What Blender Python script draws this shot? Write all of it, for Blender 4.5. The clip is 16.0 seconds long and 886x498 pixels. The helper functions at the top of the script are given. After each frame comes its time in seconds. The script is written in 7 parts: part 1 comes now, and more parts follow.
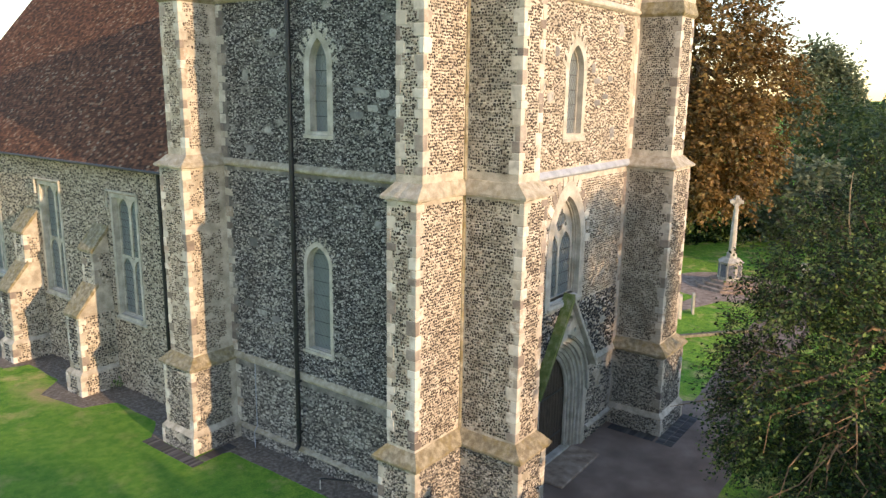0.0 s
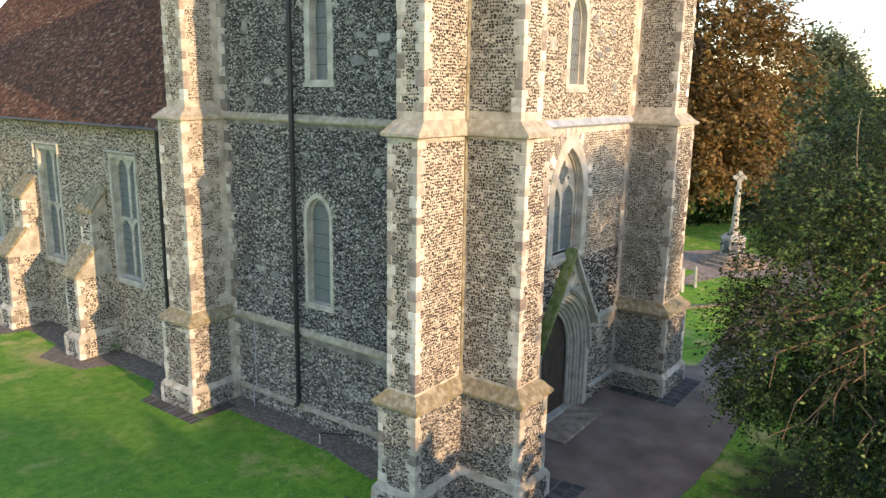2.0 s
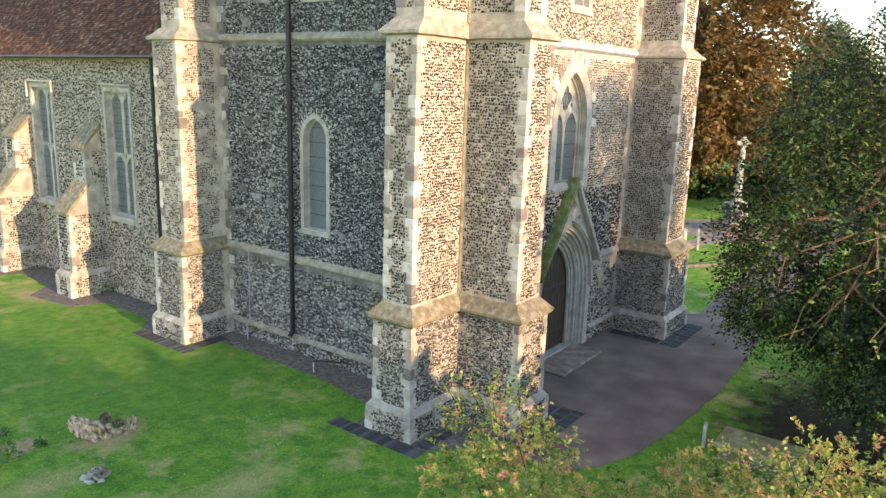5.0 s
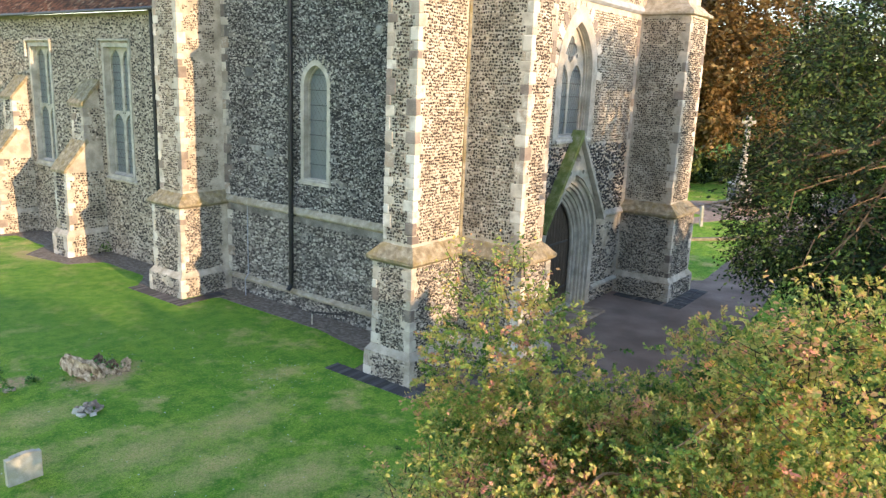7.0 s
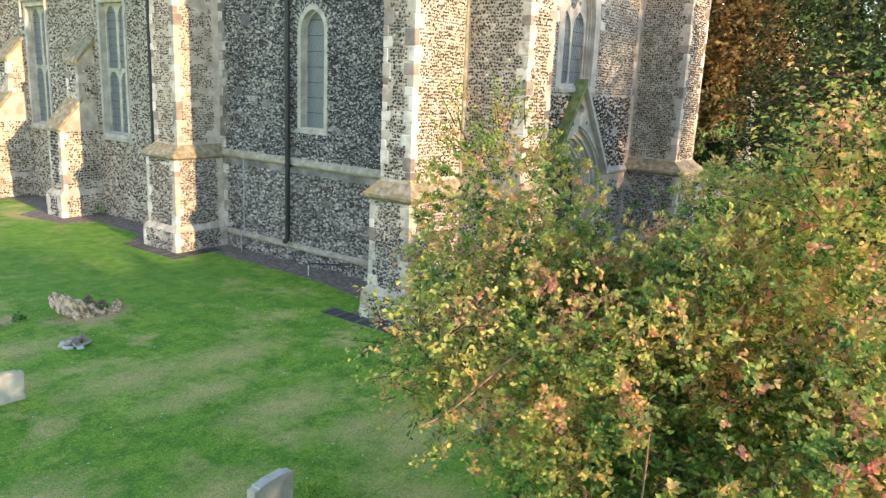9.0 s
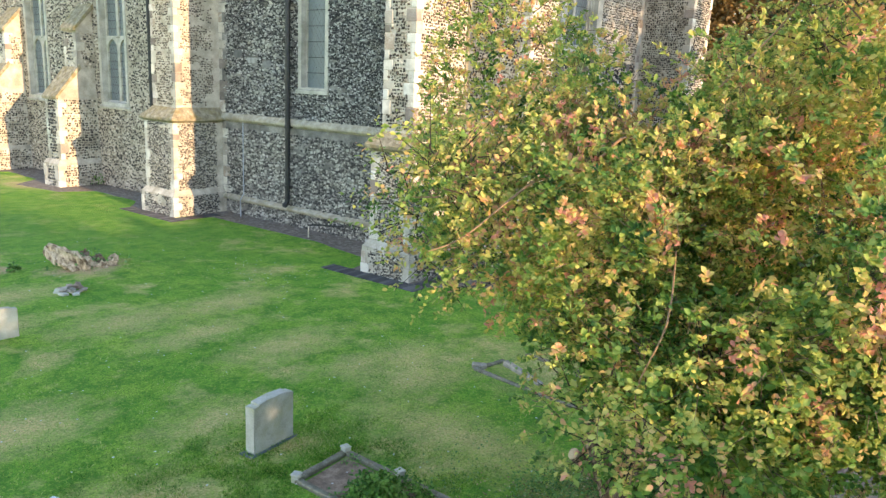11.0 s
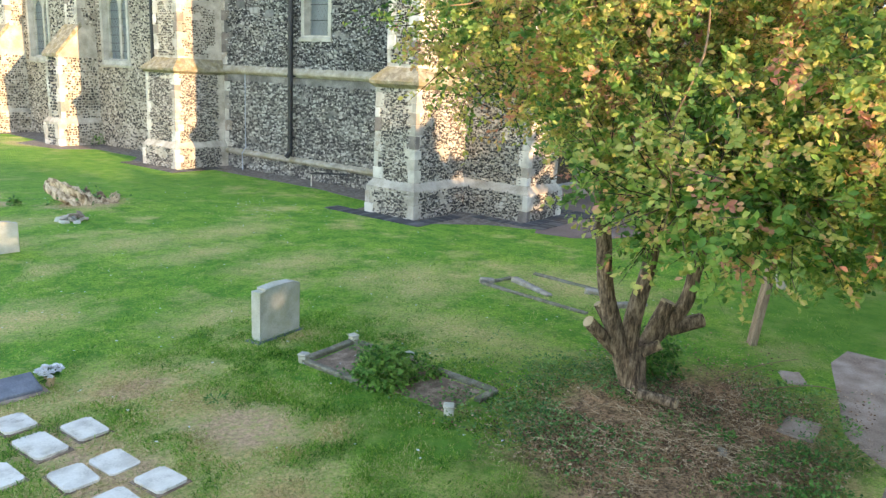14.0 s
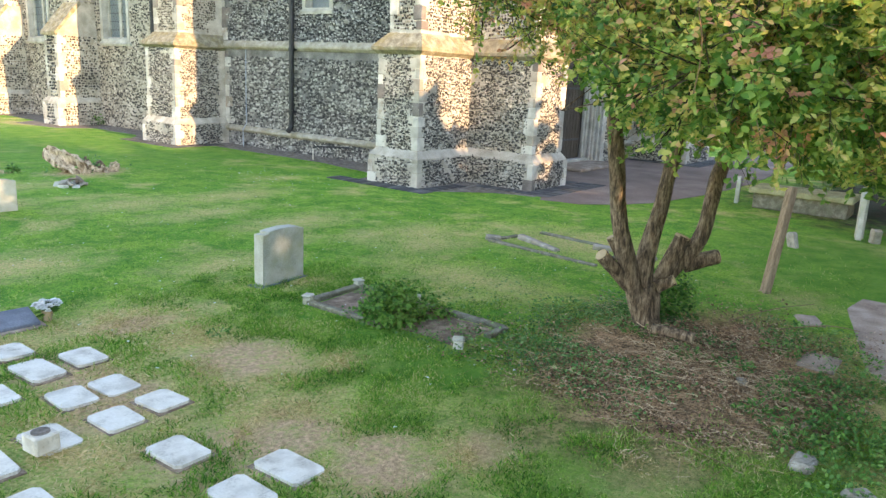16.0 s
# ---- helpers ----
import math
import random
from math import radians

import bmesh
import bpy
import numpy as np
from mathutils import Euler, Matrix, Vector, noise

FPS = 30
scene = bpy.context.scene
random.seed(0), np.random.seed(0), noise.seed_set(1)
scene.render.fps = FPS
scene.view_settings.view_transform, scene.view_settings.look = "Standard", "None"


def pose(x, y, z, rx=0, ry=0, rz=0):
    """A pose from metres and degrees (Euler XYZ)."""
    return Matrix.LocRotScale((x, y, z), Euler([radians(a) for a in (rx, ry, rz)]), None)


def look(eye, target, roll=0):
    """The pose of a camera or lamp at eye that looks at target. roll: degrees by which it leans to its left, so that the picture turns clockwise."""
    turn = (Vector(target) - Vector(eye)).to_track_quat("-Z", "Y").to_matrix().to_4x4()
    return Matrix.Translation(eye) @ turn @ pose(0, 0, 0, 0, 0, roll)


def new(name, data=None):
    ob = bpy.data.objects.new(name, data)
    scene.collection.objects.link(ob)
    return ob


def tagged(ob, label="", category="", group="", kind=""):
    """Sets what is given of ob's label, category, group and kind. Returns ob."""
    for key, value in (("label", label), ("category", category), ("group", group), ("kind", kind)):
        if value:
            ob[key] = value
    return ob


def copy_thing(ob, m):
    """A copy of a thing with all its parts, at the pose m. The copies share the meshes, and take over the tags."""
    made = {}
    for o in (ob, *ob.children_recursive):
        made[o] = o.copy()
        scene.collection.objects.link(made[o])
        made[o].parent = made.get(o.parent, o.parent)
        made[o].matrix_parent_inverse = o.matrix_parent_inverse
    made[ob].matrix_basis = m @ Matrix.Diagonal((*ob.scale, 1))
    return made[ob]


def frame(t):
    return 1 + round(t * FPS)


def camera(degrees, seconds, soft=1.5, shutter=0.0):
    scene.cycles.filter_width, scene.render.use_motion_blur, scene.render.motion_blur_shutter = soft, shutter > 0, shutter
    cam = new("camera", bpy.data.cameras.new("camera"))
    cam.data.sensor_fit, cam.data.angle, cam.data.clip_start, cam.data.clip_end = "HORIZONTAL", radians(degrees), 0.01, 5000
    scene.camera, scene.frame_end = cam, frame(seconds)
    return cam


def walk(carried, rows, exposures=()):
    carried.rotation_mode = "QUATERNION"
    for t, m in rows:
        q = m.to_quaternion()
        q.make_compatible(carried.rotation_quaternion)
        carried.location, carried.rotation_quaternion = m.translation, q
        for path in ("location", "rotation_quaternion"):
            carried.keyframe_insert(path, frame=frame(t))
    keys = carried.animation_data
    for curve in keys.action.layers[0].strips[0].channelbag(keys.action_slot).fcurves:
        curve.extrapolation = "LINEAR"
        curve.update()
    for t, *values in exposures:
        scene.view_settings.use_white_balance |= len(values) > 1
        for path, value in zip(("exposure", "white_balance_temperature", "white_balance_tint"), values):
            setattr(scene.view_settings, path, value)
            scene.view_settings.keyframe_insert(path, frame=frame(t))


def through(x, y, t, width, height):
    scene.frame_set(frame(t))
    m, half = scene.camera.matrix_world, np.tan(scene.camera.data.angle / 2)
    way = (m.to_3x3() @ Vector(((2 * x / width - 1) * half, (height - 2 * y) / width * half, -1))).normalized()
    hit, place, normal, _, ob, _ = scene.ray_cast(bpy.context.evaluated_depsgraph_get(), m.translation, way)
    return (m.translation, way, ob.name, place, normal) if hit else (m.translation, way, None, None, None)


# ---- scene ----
cam = camera(62.3, 16.0, 1.4)
PATH = [
    (0, (-15.451, -10.757, 12.538), (-13.879, -9.595, 12.114), 0.9),
    (0.5, (-15.438, -10.772, 12.212), (-13.868, -9.61, 11.785), 1.1),
    (1, (-15.473, -10.793, 11.862), (-13.903, -9.63, 11.435), 1.0),
    (1.5, (-15.493, -10.793, 11.505), (-13.924, -9.63, 11.076), 1.0),
    (2, (-15.486, -10.806, 11.108), (-13.917, -9.643, 10.676), 1.0),
    (2.5, (-15.483, -10.806, 10.745), (-13.915, -9.643, 10.311), 1.2),
    (3, (-15.49, -10.809, 10.359), (-13.922, -9.648, 9.923), 1.3),
    (3.5, (-15.482, -10.831, 9.939), (-13.914, -9.669, 9.504), 1.5),
    (4, (-15.463, -10.824, 9.566), (-13.895, -9.661, 9.128), 1.5),
    (6.5, (-15.323, -10.869, 7.727), (-13.755, -9.708, 7.285), 2.4),
    (7, (-15.35, -10.862, 7.338), (-13.784, -9.699, 6.895), 2.4),
    (7.5, (-15.33, -10.877, 6.902), (-13.765, -9.712, 6.462), 2.4),
    (8, (-15.258, -10.886, 6.504), (-13.694, -9.72, 6.063), 2.5),
    (10.5, (-15.094, -10.837, 4.864), (-13.531, -9.671, 4.42), 2.7),
    (11, (-15.127, -10.829, 4.611), (-13.563, -9.664, 4.168), 2.8),
    (11.5, (-15.173, -10.82, 4.372), (-13.608, -9.656, 3.927), 2.8),
    (12, (-15.194, -10.837, 4.102), (-13.63, -9.673, 3.656), 2.8),
    (12.5, (-15.208, -10.864, 3.856), (-13.644, -9.701, 3.409), 2.8),
    (13, (-15.245, -10.876, 3.624), (-13.679, -9.714, 3.176), 3.0),
    (13.5, (-15.262, -10.894, 3.421), (-13.698, -9.732, 2.969), 2.9),
    (14, (-15.268, -10.853, 3.211), (-13.704, -9.691, 2.759), 3.0),
    (14.5, (-15.261, -10.815, 3.023), (-13.698, -9.653, 2.567), 2.9),
    (15, (-15.269, -10.807, 2.853), (-13.706, -9.646, 2.396), 2.9),
    (15.5, (-15.277, -10.805, 2.683), (-13.715, -9.644, 2.223), 2.9),
    (16, (-15.254, -10.78, 2.518), (-13.692, -9.619, 2.058), 2.9),
]
walk(cam, [(t, look(eye, target, roll)) for t, eye, target, roll in PATH], exposures=[(0.0, 1.43, 6700, 20), (4.0, 1.75, 6700, 20), (7.0, 1.93, 6700, 20), (11.0, 2.24, 6800, 18), (14.0, 2.48, 6950, 19), (16.0, 2.55, 7000, 20)])

# ---- sky, sun ----
SUN_EL, SUN_DIR = 13.0, (0.121, 1.0)         # light travels towards +y, a little towards +x
world = bpy.data.worlds.new("evening_sky")
scene.world = world
world.use_nodes = True
wn = world.node_tree.nodes
sky = wn.new("ShaderNodeTexSky")
sky.sky_type, sky.sun_disc = "NISHITA", False
sky.sun_elevation = radians(SUN_EL)
sky.sun_rotation = math.atan2(-SUN_DIR[0], -SUN_DIR[1])
sky.air_density, sky.dust_density, sky.ozone_density = 1.0, 0.15, 1.2
wn["Background"].inputs["Strength"].default_value = 0.15
world.node_tree.links.new(sky.outputs[0], wn["Background"].inputs["Color"])
sun_data = bpy.data.lights.new("sun", "SUN")
sun_data.energy, sun_data.angle, sun_data.color = 1.9, radians(0.6), (1.0, 0.72, 0.42)
sun = new("sun", sun_data)
to_ground = Vector((SUN_DIR[0], SUN_DIR[1], -math.tan(radians(SUN_EL)) * math.hypot(*SUN_DIR)))
sun.rotation_euler = to_ground.to_track_quat("-Z", "Y").to_euler()


# ---- materials ----
def ramp_node(nodes, stops):
    r = nodes.new("ShaderNodeValToRGB")
    els = r.color_ramp.elements
    while len(els) < len(stops):
        els.new(0.5)
    for e, (p, c) in zip(els, stops):
        e.position, e.color = p, (*c, 1)
    return r


def surface(name, stops, scale=6.0, fine=60.0, rough=0.85, bump=0.3, source="noise", spread=0.35, stain=None, stain_scale=1.2,
            dist=0.01, spec=0.3, stretch=(1, 1, 1), amount=0.6):
    """A surface whose colour runs along stops by noise at two scales, by piece (source 'object') or by island of the mesh."""
    m = bpy.data.materials.new(name)
    m.use_nodes = True
    nt = m.node_tree
    n, link = nt.nodes, nt.links.new
    b = n["Principled BSDF"]
    b.inputs["Roughness"].default_value = rough
    b.inputs["Specular IOR Level"].default_value = spec
    geo = n.new("ShaderNodeNewGeometry")
    mp = n.new("ShaderNodeMapping")
    mp.inputs["Scale"].default_value = stretch
    link(geo.outputs["Position"], mp.inputs["Vector"])
    def tex(s, detail=4.0):
        t = n.new("ShaderNodeTexNoise")
        t.inputs["Scale"].default_value, t.inputs["Detail"].default_value = s, detail
        link(mp.outputs[0], t.inputs["Vector"])
        return t
    def op(kind, a, c):
        o = n.new("ShaderNodeMath")
        o.operation = kind
        for k, v in enumerate((a, c)):
            if isinstance(v, (int, float)):
                o.inputs[k].default_value = v
            else:
                link(v, o.inputs[k])
        return o.outputs[0]
    big, small = tex(scale), tex(fine, 2.0)
    mix = op("ADD", op("MULTIPLY", big.outputs["Fac"], 0.65), op("MULTIPLY", small.outputs["Fac"], 0.35))
    if source == "noise":
        fac = op("ADD", op("MULTIPLY", op("SUBTRACT", mix, 0.5), 2.2), 0.5)
    else:
        if source == "object":
            rnd = n.new("ShaderNodeObjectInfo").outputs["Random"]
        else:
            rnd = geo.outputs["Random Per Island"]
        fac = op("ADD", rnd, op("MULTIPLY", op("SUBTRACT", mix, 0.5), spread * 2))
    r = ramp_node(n, stops)
    link(fac, r.inputs[0])
    colour = r.outputs[0]
    if stain:
        st = tex(stain_scale, 6.0)
        sf = n.new("ShaderNodeMapRange")
        sf.inputs["From Min"].default_value, sf.inputs["From Max"].default_value = 0.48, 0.72
        sf.inputs["To Max"].default_value = amount
        link(st.outputs["Fac"], sf.inputs["Value"])
        mx = n.new("ShaderNodeMixRGB")
        mx.inputs[2].default_value = (*stain, 1)
        link(sf.outputs[0], mx.inputs[0])
        link(colour, mx.inputs[1])
        colour = mx.outputs[0]
    link(colour, b.inputs["Base Color"])
    if bump:
        bp = n.new("ShaderNodeBump")
        bp.inputs["Strength"].default_value, bp.inputs["Distance"].default_value = bump, dist
        link(mix, bp.inputs["Height"])
        link(bp.outputs[0], b.inputs["Normal"])
    return m


M_MORTAR = surface("lime_mortar", [(0.15, (0.35, 0.30, 0.23)), (0.5, (0.54, 0.48, 0.385)), (0.85, (0.71, 0.65, 0.55))], 3, 70, 0.95, 0.3, stain=(0.22, 0.20, 0.16))
# mortar of the tower's north wall, darker and greyer than the rest
M_MORTAR_N = surface("north_mortar", [(0.15, (0.12, 0.112, 0.102)), (0.5, (0.235, 0.22, 0.198)), (0.85, (0.42, 0.395, 0.355))], 2.5, 40, 0.95, 0.3, stain=(0.12, 0.115, 0.105))
M_MORTAR_NAVE = surface("nave_mortar", [(0.15, (0.29, 0.235, 0.18)), (0.5, (0.47, 0.395, 0.31)), (0.85, (0.63, 0.545, 0.44))], 2, 40, 0.95, 0.3, stain=(0.22, 0.19, 0.155))
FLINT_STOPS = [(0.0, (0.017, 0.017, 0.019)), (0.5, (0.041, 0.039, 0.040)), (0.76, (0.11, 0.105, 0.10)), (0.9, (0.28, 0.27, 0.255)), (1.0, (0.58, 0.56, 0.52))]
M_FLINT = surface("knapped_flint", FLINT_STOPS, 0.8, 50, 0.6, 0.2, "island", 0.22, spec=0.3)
M_FLINT_B = surface("brown_flint", [(0.0, (0.030, 0.025, 0.022)), (0.5, (0.07, 0.056, 0.045)), (0.75, (0.15, 0.12, 0.09)), (0.9, (0.40, 0.345, 0.275)), (1.0, (0.62, 0.56, 0.46))], 1.5, 50, 0.65, 0.2, "island", 0.25, spec=0.25)
M_FLINT_P = surface("pale_flint", [(0.0, (0.045, 0.038, 0.032)), (0.4, (0.11, 0.088, 0.068)), (0.7, (0.25, 0.205, 0.155)), (1.0, (0.60, 0.53, 0.43))], 1.5, 50, 0.65, 0.2, "island", 0.3, spec=0.25)
M_SPECK = surface("white_flint_rind", [(0.0, (0.26, 0.255, 0.24)), (0.5, (0.45, 0.435, 0.40)), (1.0, (0.68, 0.66, 0.61))], 3, 50, 0.7, 0.2, "island", 0.3)
M_PALE = surface("pale_rubble", [(0.0, (0.22, 0.205, 0.18)), (0.5, (0.40, 0.375, 0.325)), (1.0, (0.60, 0.565, 0.50))], 6, 50, 0.9, 0.4, "island", 0.35)
M_RUBBLE = surface("rubble_flint", [(0.0, (0.035, 0.032, 0.031)), (0.35, (0.075, 0.068, 0.062)), (0.6, (0.16, 0.145, 0.128)), (0.8, (0.33, 0.305, 0.265)), (1.0, (0.58, 0.54, 0.47))], 2.0, 40, 0.6, 0.35, "island", 0.35)
M_LUMP = surface("single_flint", [(0.0, (0.035, 0.032, 0.031)), (0.4, (0.085, 0.075, 0.067)), (0.6, (0.19, 0.165, 0.138)), (0.8, (0.38, 0.34, 0.29)), (1.0, (0.62, 0.57, 0.49))], 5, 40, 0.6, 0.3, "object", 0.5)
M_GALLET = surface("flint_chips", [(0.0, (0.03, 0.03, 0.032)), (0.4, (0.075, 0.068, 0.062)), (0.58, (0.20, 0.18, 0.15)), (0.75, (0.42, 0.38, 0.325)), (1.0, (0.64, 0.59, 0.51))], 0.9, 40, 0.6, 0.3, "island", 0.4)
M_ROCK = surface("grey_rock", [(0.1, (0.19, 0.16, 0.12)), (0.5, (0.36, 0.31, 0.24)), (0.9, (0.54, 0.47, 0.38))], 8, 60, 0.9, 0.5, stain=(0.14, 0.14, 0.07))
M_NAVE_FLINT = surface("field_flint", [(0.0, (0.028, 0.025, 0.024)), (0.42, (0.08, 0.066, 0.055)), (0.62, (0.24, 0.195, 0.145)), (0.85, (0.52, 0.44, 0.335)), (1.0, (0.70, 0.62, 0.51))], 1.2, 40, 0.7, 0.35, "island", 0.3)
M_QUOIN = surface("ragstone_block", [(0.0, (0.19, 0.16, 0.14)), (0.15, (0.33, 0.28, 0.24)), (0.35, (0.52, 0.47, 0.39)), (0.65, (0.65, 0.60, 0.51)), (0.88, (0.76, 0.72, 0.64)), (1.0, (0.43, 0.34, 0.26))], 4, 45, 0.9, 0.8, "object", 0.3, stain=(0.27, 0.235, 0.18), stain_scale=3.2, amount=0.65)
M_STONE = surface("dressed_stone", [(0.15, (0.38, 0.35, 0.29)), (0.5, (0.54, 0.50, 0.42)), (0.85, (0.66, 0.62, 0.54))], 3, 60, 0.9, 0.4, stain=(0.26, 0.24, 0.18), stain_scale=2.0)
M_LICHEN = surface("lichened_coping", [(0.15, (0.17, 0.145, 0.10)), (0.5, (0.29, 0.25, 0.165)), (0.85, (0.46, 0.41, 0.30))], 6, 50, 0.95, 0.8, stain=(0.25, 0.195, 0.07), stain_scale=4.0, amount=0.75)
M_COPING = surface("pale_coping", [(0.15, (0.30, 0.265, 0.20)), (0.5, (0.43, 0.385, 0.30)), (0.85, (0.56, 0.51, 0.41))], 5, 50, 0.95, 0.7, stain=(0.27, 0.225, 0.12), stain_scale=4.0, amount=0.6)
M_LEAD = surface("lead_flashing", [(0.2, (0.30, 0.33, 0.37)), (0.8, (0.48, 0.51, 0.55))], 3, 40, 0.55, 0.2)
M_MOSS = surface("mossy_coping", [(0.15, (0.09, 0.13, 0.035)), (0.5, (0.17, 0.21, 0.06)), (0.9, (0.36, 0.35, 0.22))], 4, 50, 0.95, 0.5)
M_DOOR = surface("oak_boards", [(0.1, (0.035, 0.026, 0.02)), (0.5, (0.07, 0.052, 0.038)), (0.9, (0.13, 0.10, 0.075))], 5, 40, 0.75, 0.4, stretch=(6, 6, 0.5))
M_IRON = surface("black_iron", [(0.2, (0.012, 0.012, 0.013)), (0.8, (0.03, 0.03, 0.032))], 6, 60, 0.45, 0.15, spec=0.5)
M_LEADCAME = surface("lead_came", [(0.2, (0.16, 0.17, 0.17)), (0.8, (0.28, 0.29, 0.29))], 6, 60, 0.6, 0.1)
M_TILE = surface("clay_tile", [(0.0, (0.055, 0.030, 0.019)), (0.35, (0.12, 0.053, 0.030)), (0.7, (0.185, 0.078, 0.042)), (0.93, (0.27, 0.13, 0.07)), (1.0, (0.34, 0.24, 0.16))], 0.5, 12, 0.9, 0.4, "island", 0.3)
M_ASPHALT = surface("old_asphalt", [(0.15, (0.17, 0.122, 0.096)), (0.5, (0.24, 0.178, 0.143)), (0.85, (0.34, 0.262, 0.213))], 0.8, 60, 0.95, 0.5, stain=(0.13, 0.10, 0.08), stain_scale=0.35, amount=0.35)
M_GRAVEL = surface("gravel_margin", [(0.1, (0.10, 0.08, 0.062)), (0.5, (0.20, 0.165, 0.13)), (0.9, (0.36, 0.31, 0.255))], 9, 60, 0.95, 0.7, dist=0.02)
M_PAVER = surface("slate_paver", [(0.0, (0.058, 0.055, 0.055)), (0.6, (0.10, 0.096, 0.095)), (1.0, (0.165, 0.157, 0.15))], 4, 50, 0.85, 0.4, "object", 0.3, stain=(0.07, 0.075, 0.04), stain_scale=2.0, amount=0.5)
M_MARBLE = surface("white_marble", [(0.1, (0.46, 0.40, 0.31)), (0.4, (0.71, 0.645, 0.53)), (0.9, (0.83, 0.77, 0.66))], 7, 60, 0.7, 0.25, stain=(0.36, 0.30, 0.22), stain_scale=5.0, amount=0.55)
M_GRAVESTONE = surface("weathered_headstone", [(0.1, (0.37, 0.355, 0.275)), (0.5, (0.51, 0.49, 0.395)), (0.9, (0.64, 0.62, 0.54))], 5, 70, 0.9, 0.3, stain=(0.40, 0.375, 0.19), stain_scale=4)
M_KERB = surface("mossy_kerb", [(0.1, (0.11, 0.10, 0.06)), (0.5, (0.22, 0.195, 0.135)), (0.9, (0.40, 0.36, 0.27))], 8, 60, 0.95, 0.5, stain=(0.10, 0.13, 0.045), stain_scale=4.0)
M_SLATE = surface("grey_slate", [(0.1, (0.10, 0.11, 0.125)), (0.5, (0.15, 0.16, 0.18)), (0.9, (0.23, 0.24, 0.26))], 6, 60, 0.5, 0.2)
M_CONCRETE = surface("stained_concrete", [(0.1, (0.22, 0.155, 0.115)), (0.5, (0.38, 0.285, 0.215)), (0.9, (0.52, 0.415, 0.33))], 3, 50, 0.95, 0.5, stain=(0.15, 0.11, 0.075), stain_scale=2.5)
M_YELLOW = surface("lichened_slab", [(0.1, (0.20, 0.19, 0.085)), (0.5, (0.36, 0.33, 0.16)), (0.9, (0.52, 0.48, 0.27))], 4, 60, 0.9, 0.4)
M_BARK = surface("furrowed_bark", [(0.25, (0.06, 0.04, 0.026)), (0.5, (0.17, 0.115, 0.072)), (0.8, (0.36, 0.26, 0.17))], 26, 90, 0.95, 0.9, dist=0.03, stretch=(1, 1, 0.25))
M_DARKTWIG = surface("shaded_twig", [(0.0, (0.02, 0.016, 0.011)), (1.0, (0.09, 0.068, 0.045))], 4, 30, 0.95, 0.1, "island")
M_CUT = surface("sawn_wood", [(0.1, (0.36, 0.25, 0.14)), (0.9, (0.55, 0.42, 0.26))], 8, 60, 0.9, 0.2)
M_POST = surface("weathered_post", [(0.1, (0.17, 0.11, 0.065)), (0.9, (0.40, 0.29, 0.19))], 20, 80, 0.9, 0.3, stretch=(1, 1, 0.12))
M_STUMP = surface("grey_stump", [(0.25, (0.20, 0.125, 0.07)), (0.5, (0.58, 0.42, 0.26)), (0.8, (0.86, 0.69, 0.47))], 12, 60, 0.95, 1.0, dist=0.05, stretch=(1, 1, 0.4))
M_SOIL = surface("damp_soil", [(0.1, (0.11, 0.075, 0.048)), (0.5, (0.26, 0.18, 0.12)), (0.9, (0.46, 0.34, 0.24))], 9, 60, 0.95, 0.6, dist=0.02)
M_TWIG = surface("dry_twig", [(0.0, (0.14, 0.08, 0.045)), (0.5, (0.36, 0.235, 0.13)), (1.0, (0.78, 0.58, 0.36))], 4, 30, 0.95, 0.1, "island")


def leaf_mat(name, stops, rough=0.5, through=0.4, scale=0.9, each=1.0):
    """Leaves whose colour drifts over the crown (scale) and differs from leaf to leaf (each)."""
    m = bpy.data.materials.new(name)
    m.use_nodes = True
    n, link = m.node_tree.nodes, m.node_tree.links.new
    b = n["Principled BSDF"]
    b.inputs["Roughness"].default_value, b.inputs["Specular IOR Level"].default_value = rough, 0.35
    geo = n.new("ShaderNodeNewGeometry")
    t = n.new("ShaderNodeTexNoise")
    t.inputs["Scale"].default_value = scale
    link(geo.outputs["Position"], t.inputs["Vector"])
    s = n.new("ShaderNodeMath")
    s.operation = "MULTIPLY_ADD"
    s.inputs[1].default_value, s.inputs[2].default_value = 1.6 if each == 1 else 2.2, -0.8 if each == 1 else -1.1 + (1 - each) * 0.5
    link(t.outputs["Fac"], s.inputs[0])
    a = n.new("ShaderNodeMath")
    a.operation = "MULTIPLY_ADD"
    a.inputs[1].default_value = each
    link(geo.outputs["Random Per Island"], a.inputs[0])
    link(s.outputs[0], a.inputs[2])
    r = ramp_node(n, stops)
    link(a.outputs[0], r.inputs[0])
    link(r.outputs[0], b.inputs["Base Color"])
    tr = n.new("ShaderNodeBsdfTranslucent")
    link(r.outputs[0], tr.inputs["Color"])
    mx = n.new("ShaderNodeMixShader")
    mx.inputs[0].default_value = through
    link(b.outputs[0], mx.inputs[1])
    link(tr.outputs[0], mx.inputs[2])
    link(mx.outputs[0], n["Material Output"].inputs["Surface"])
    return m


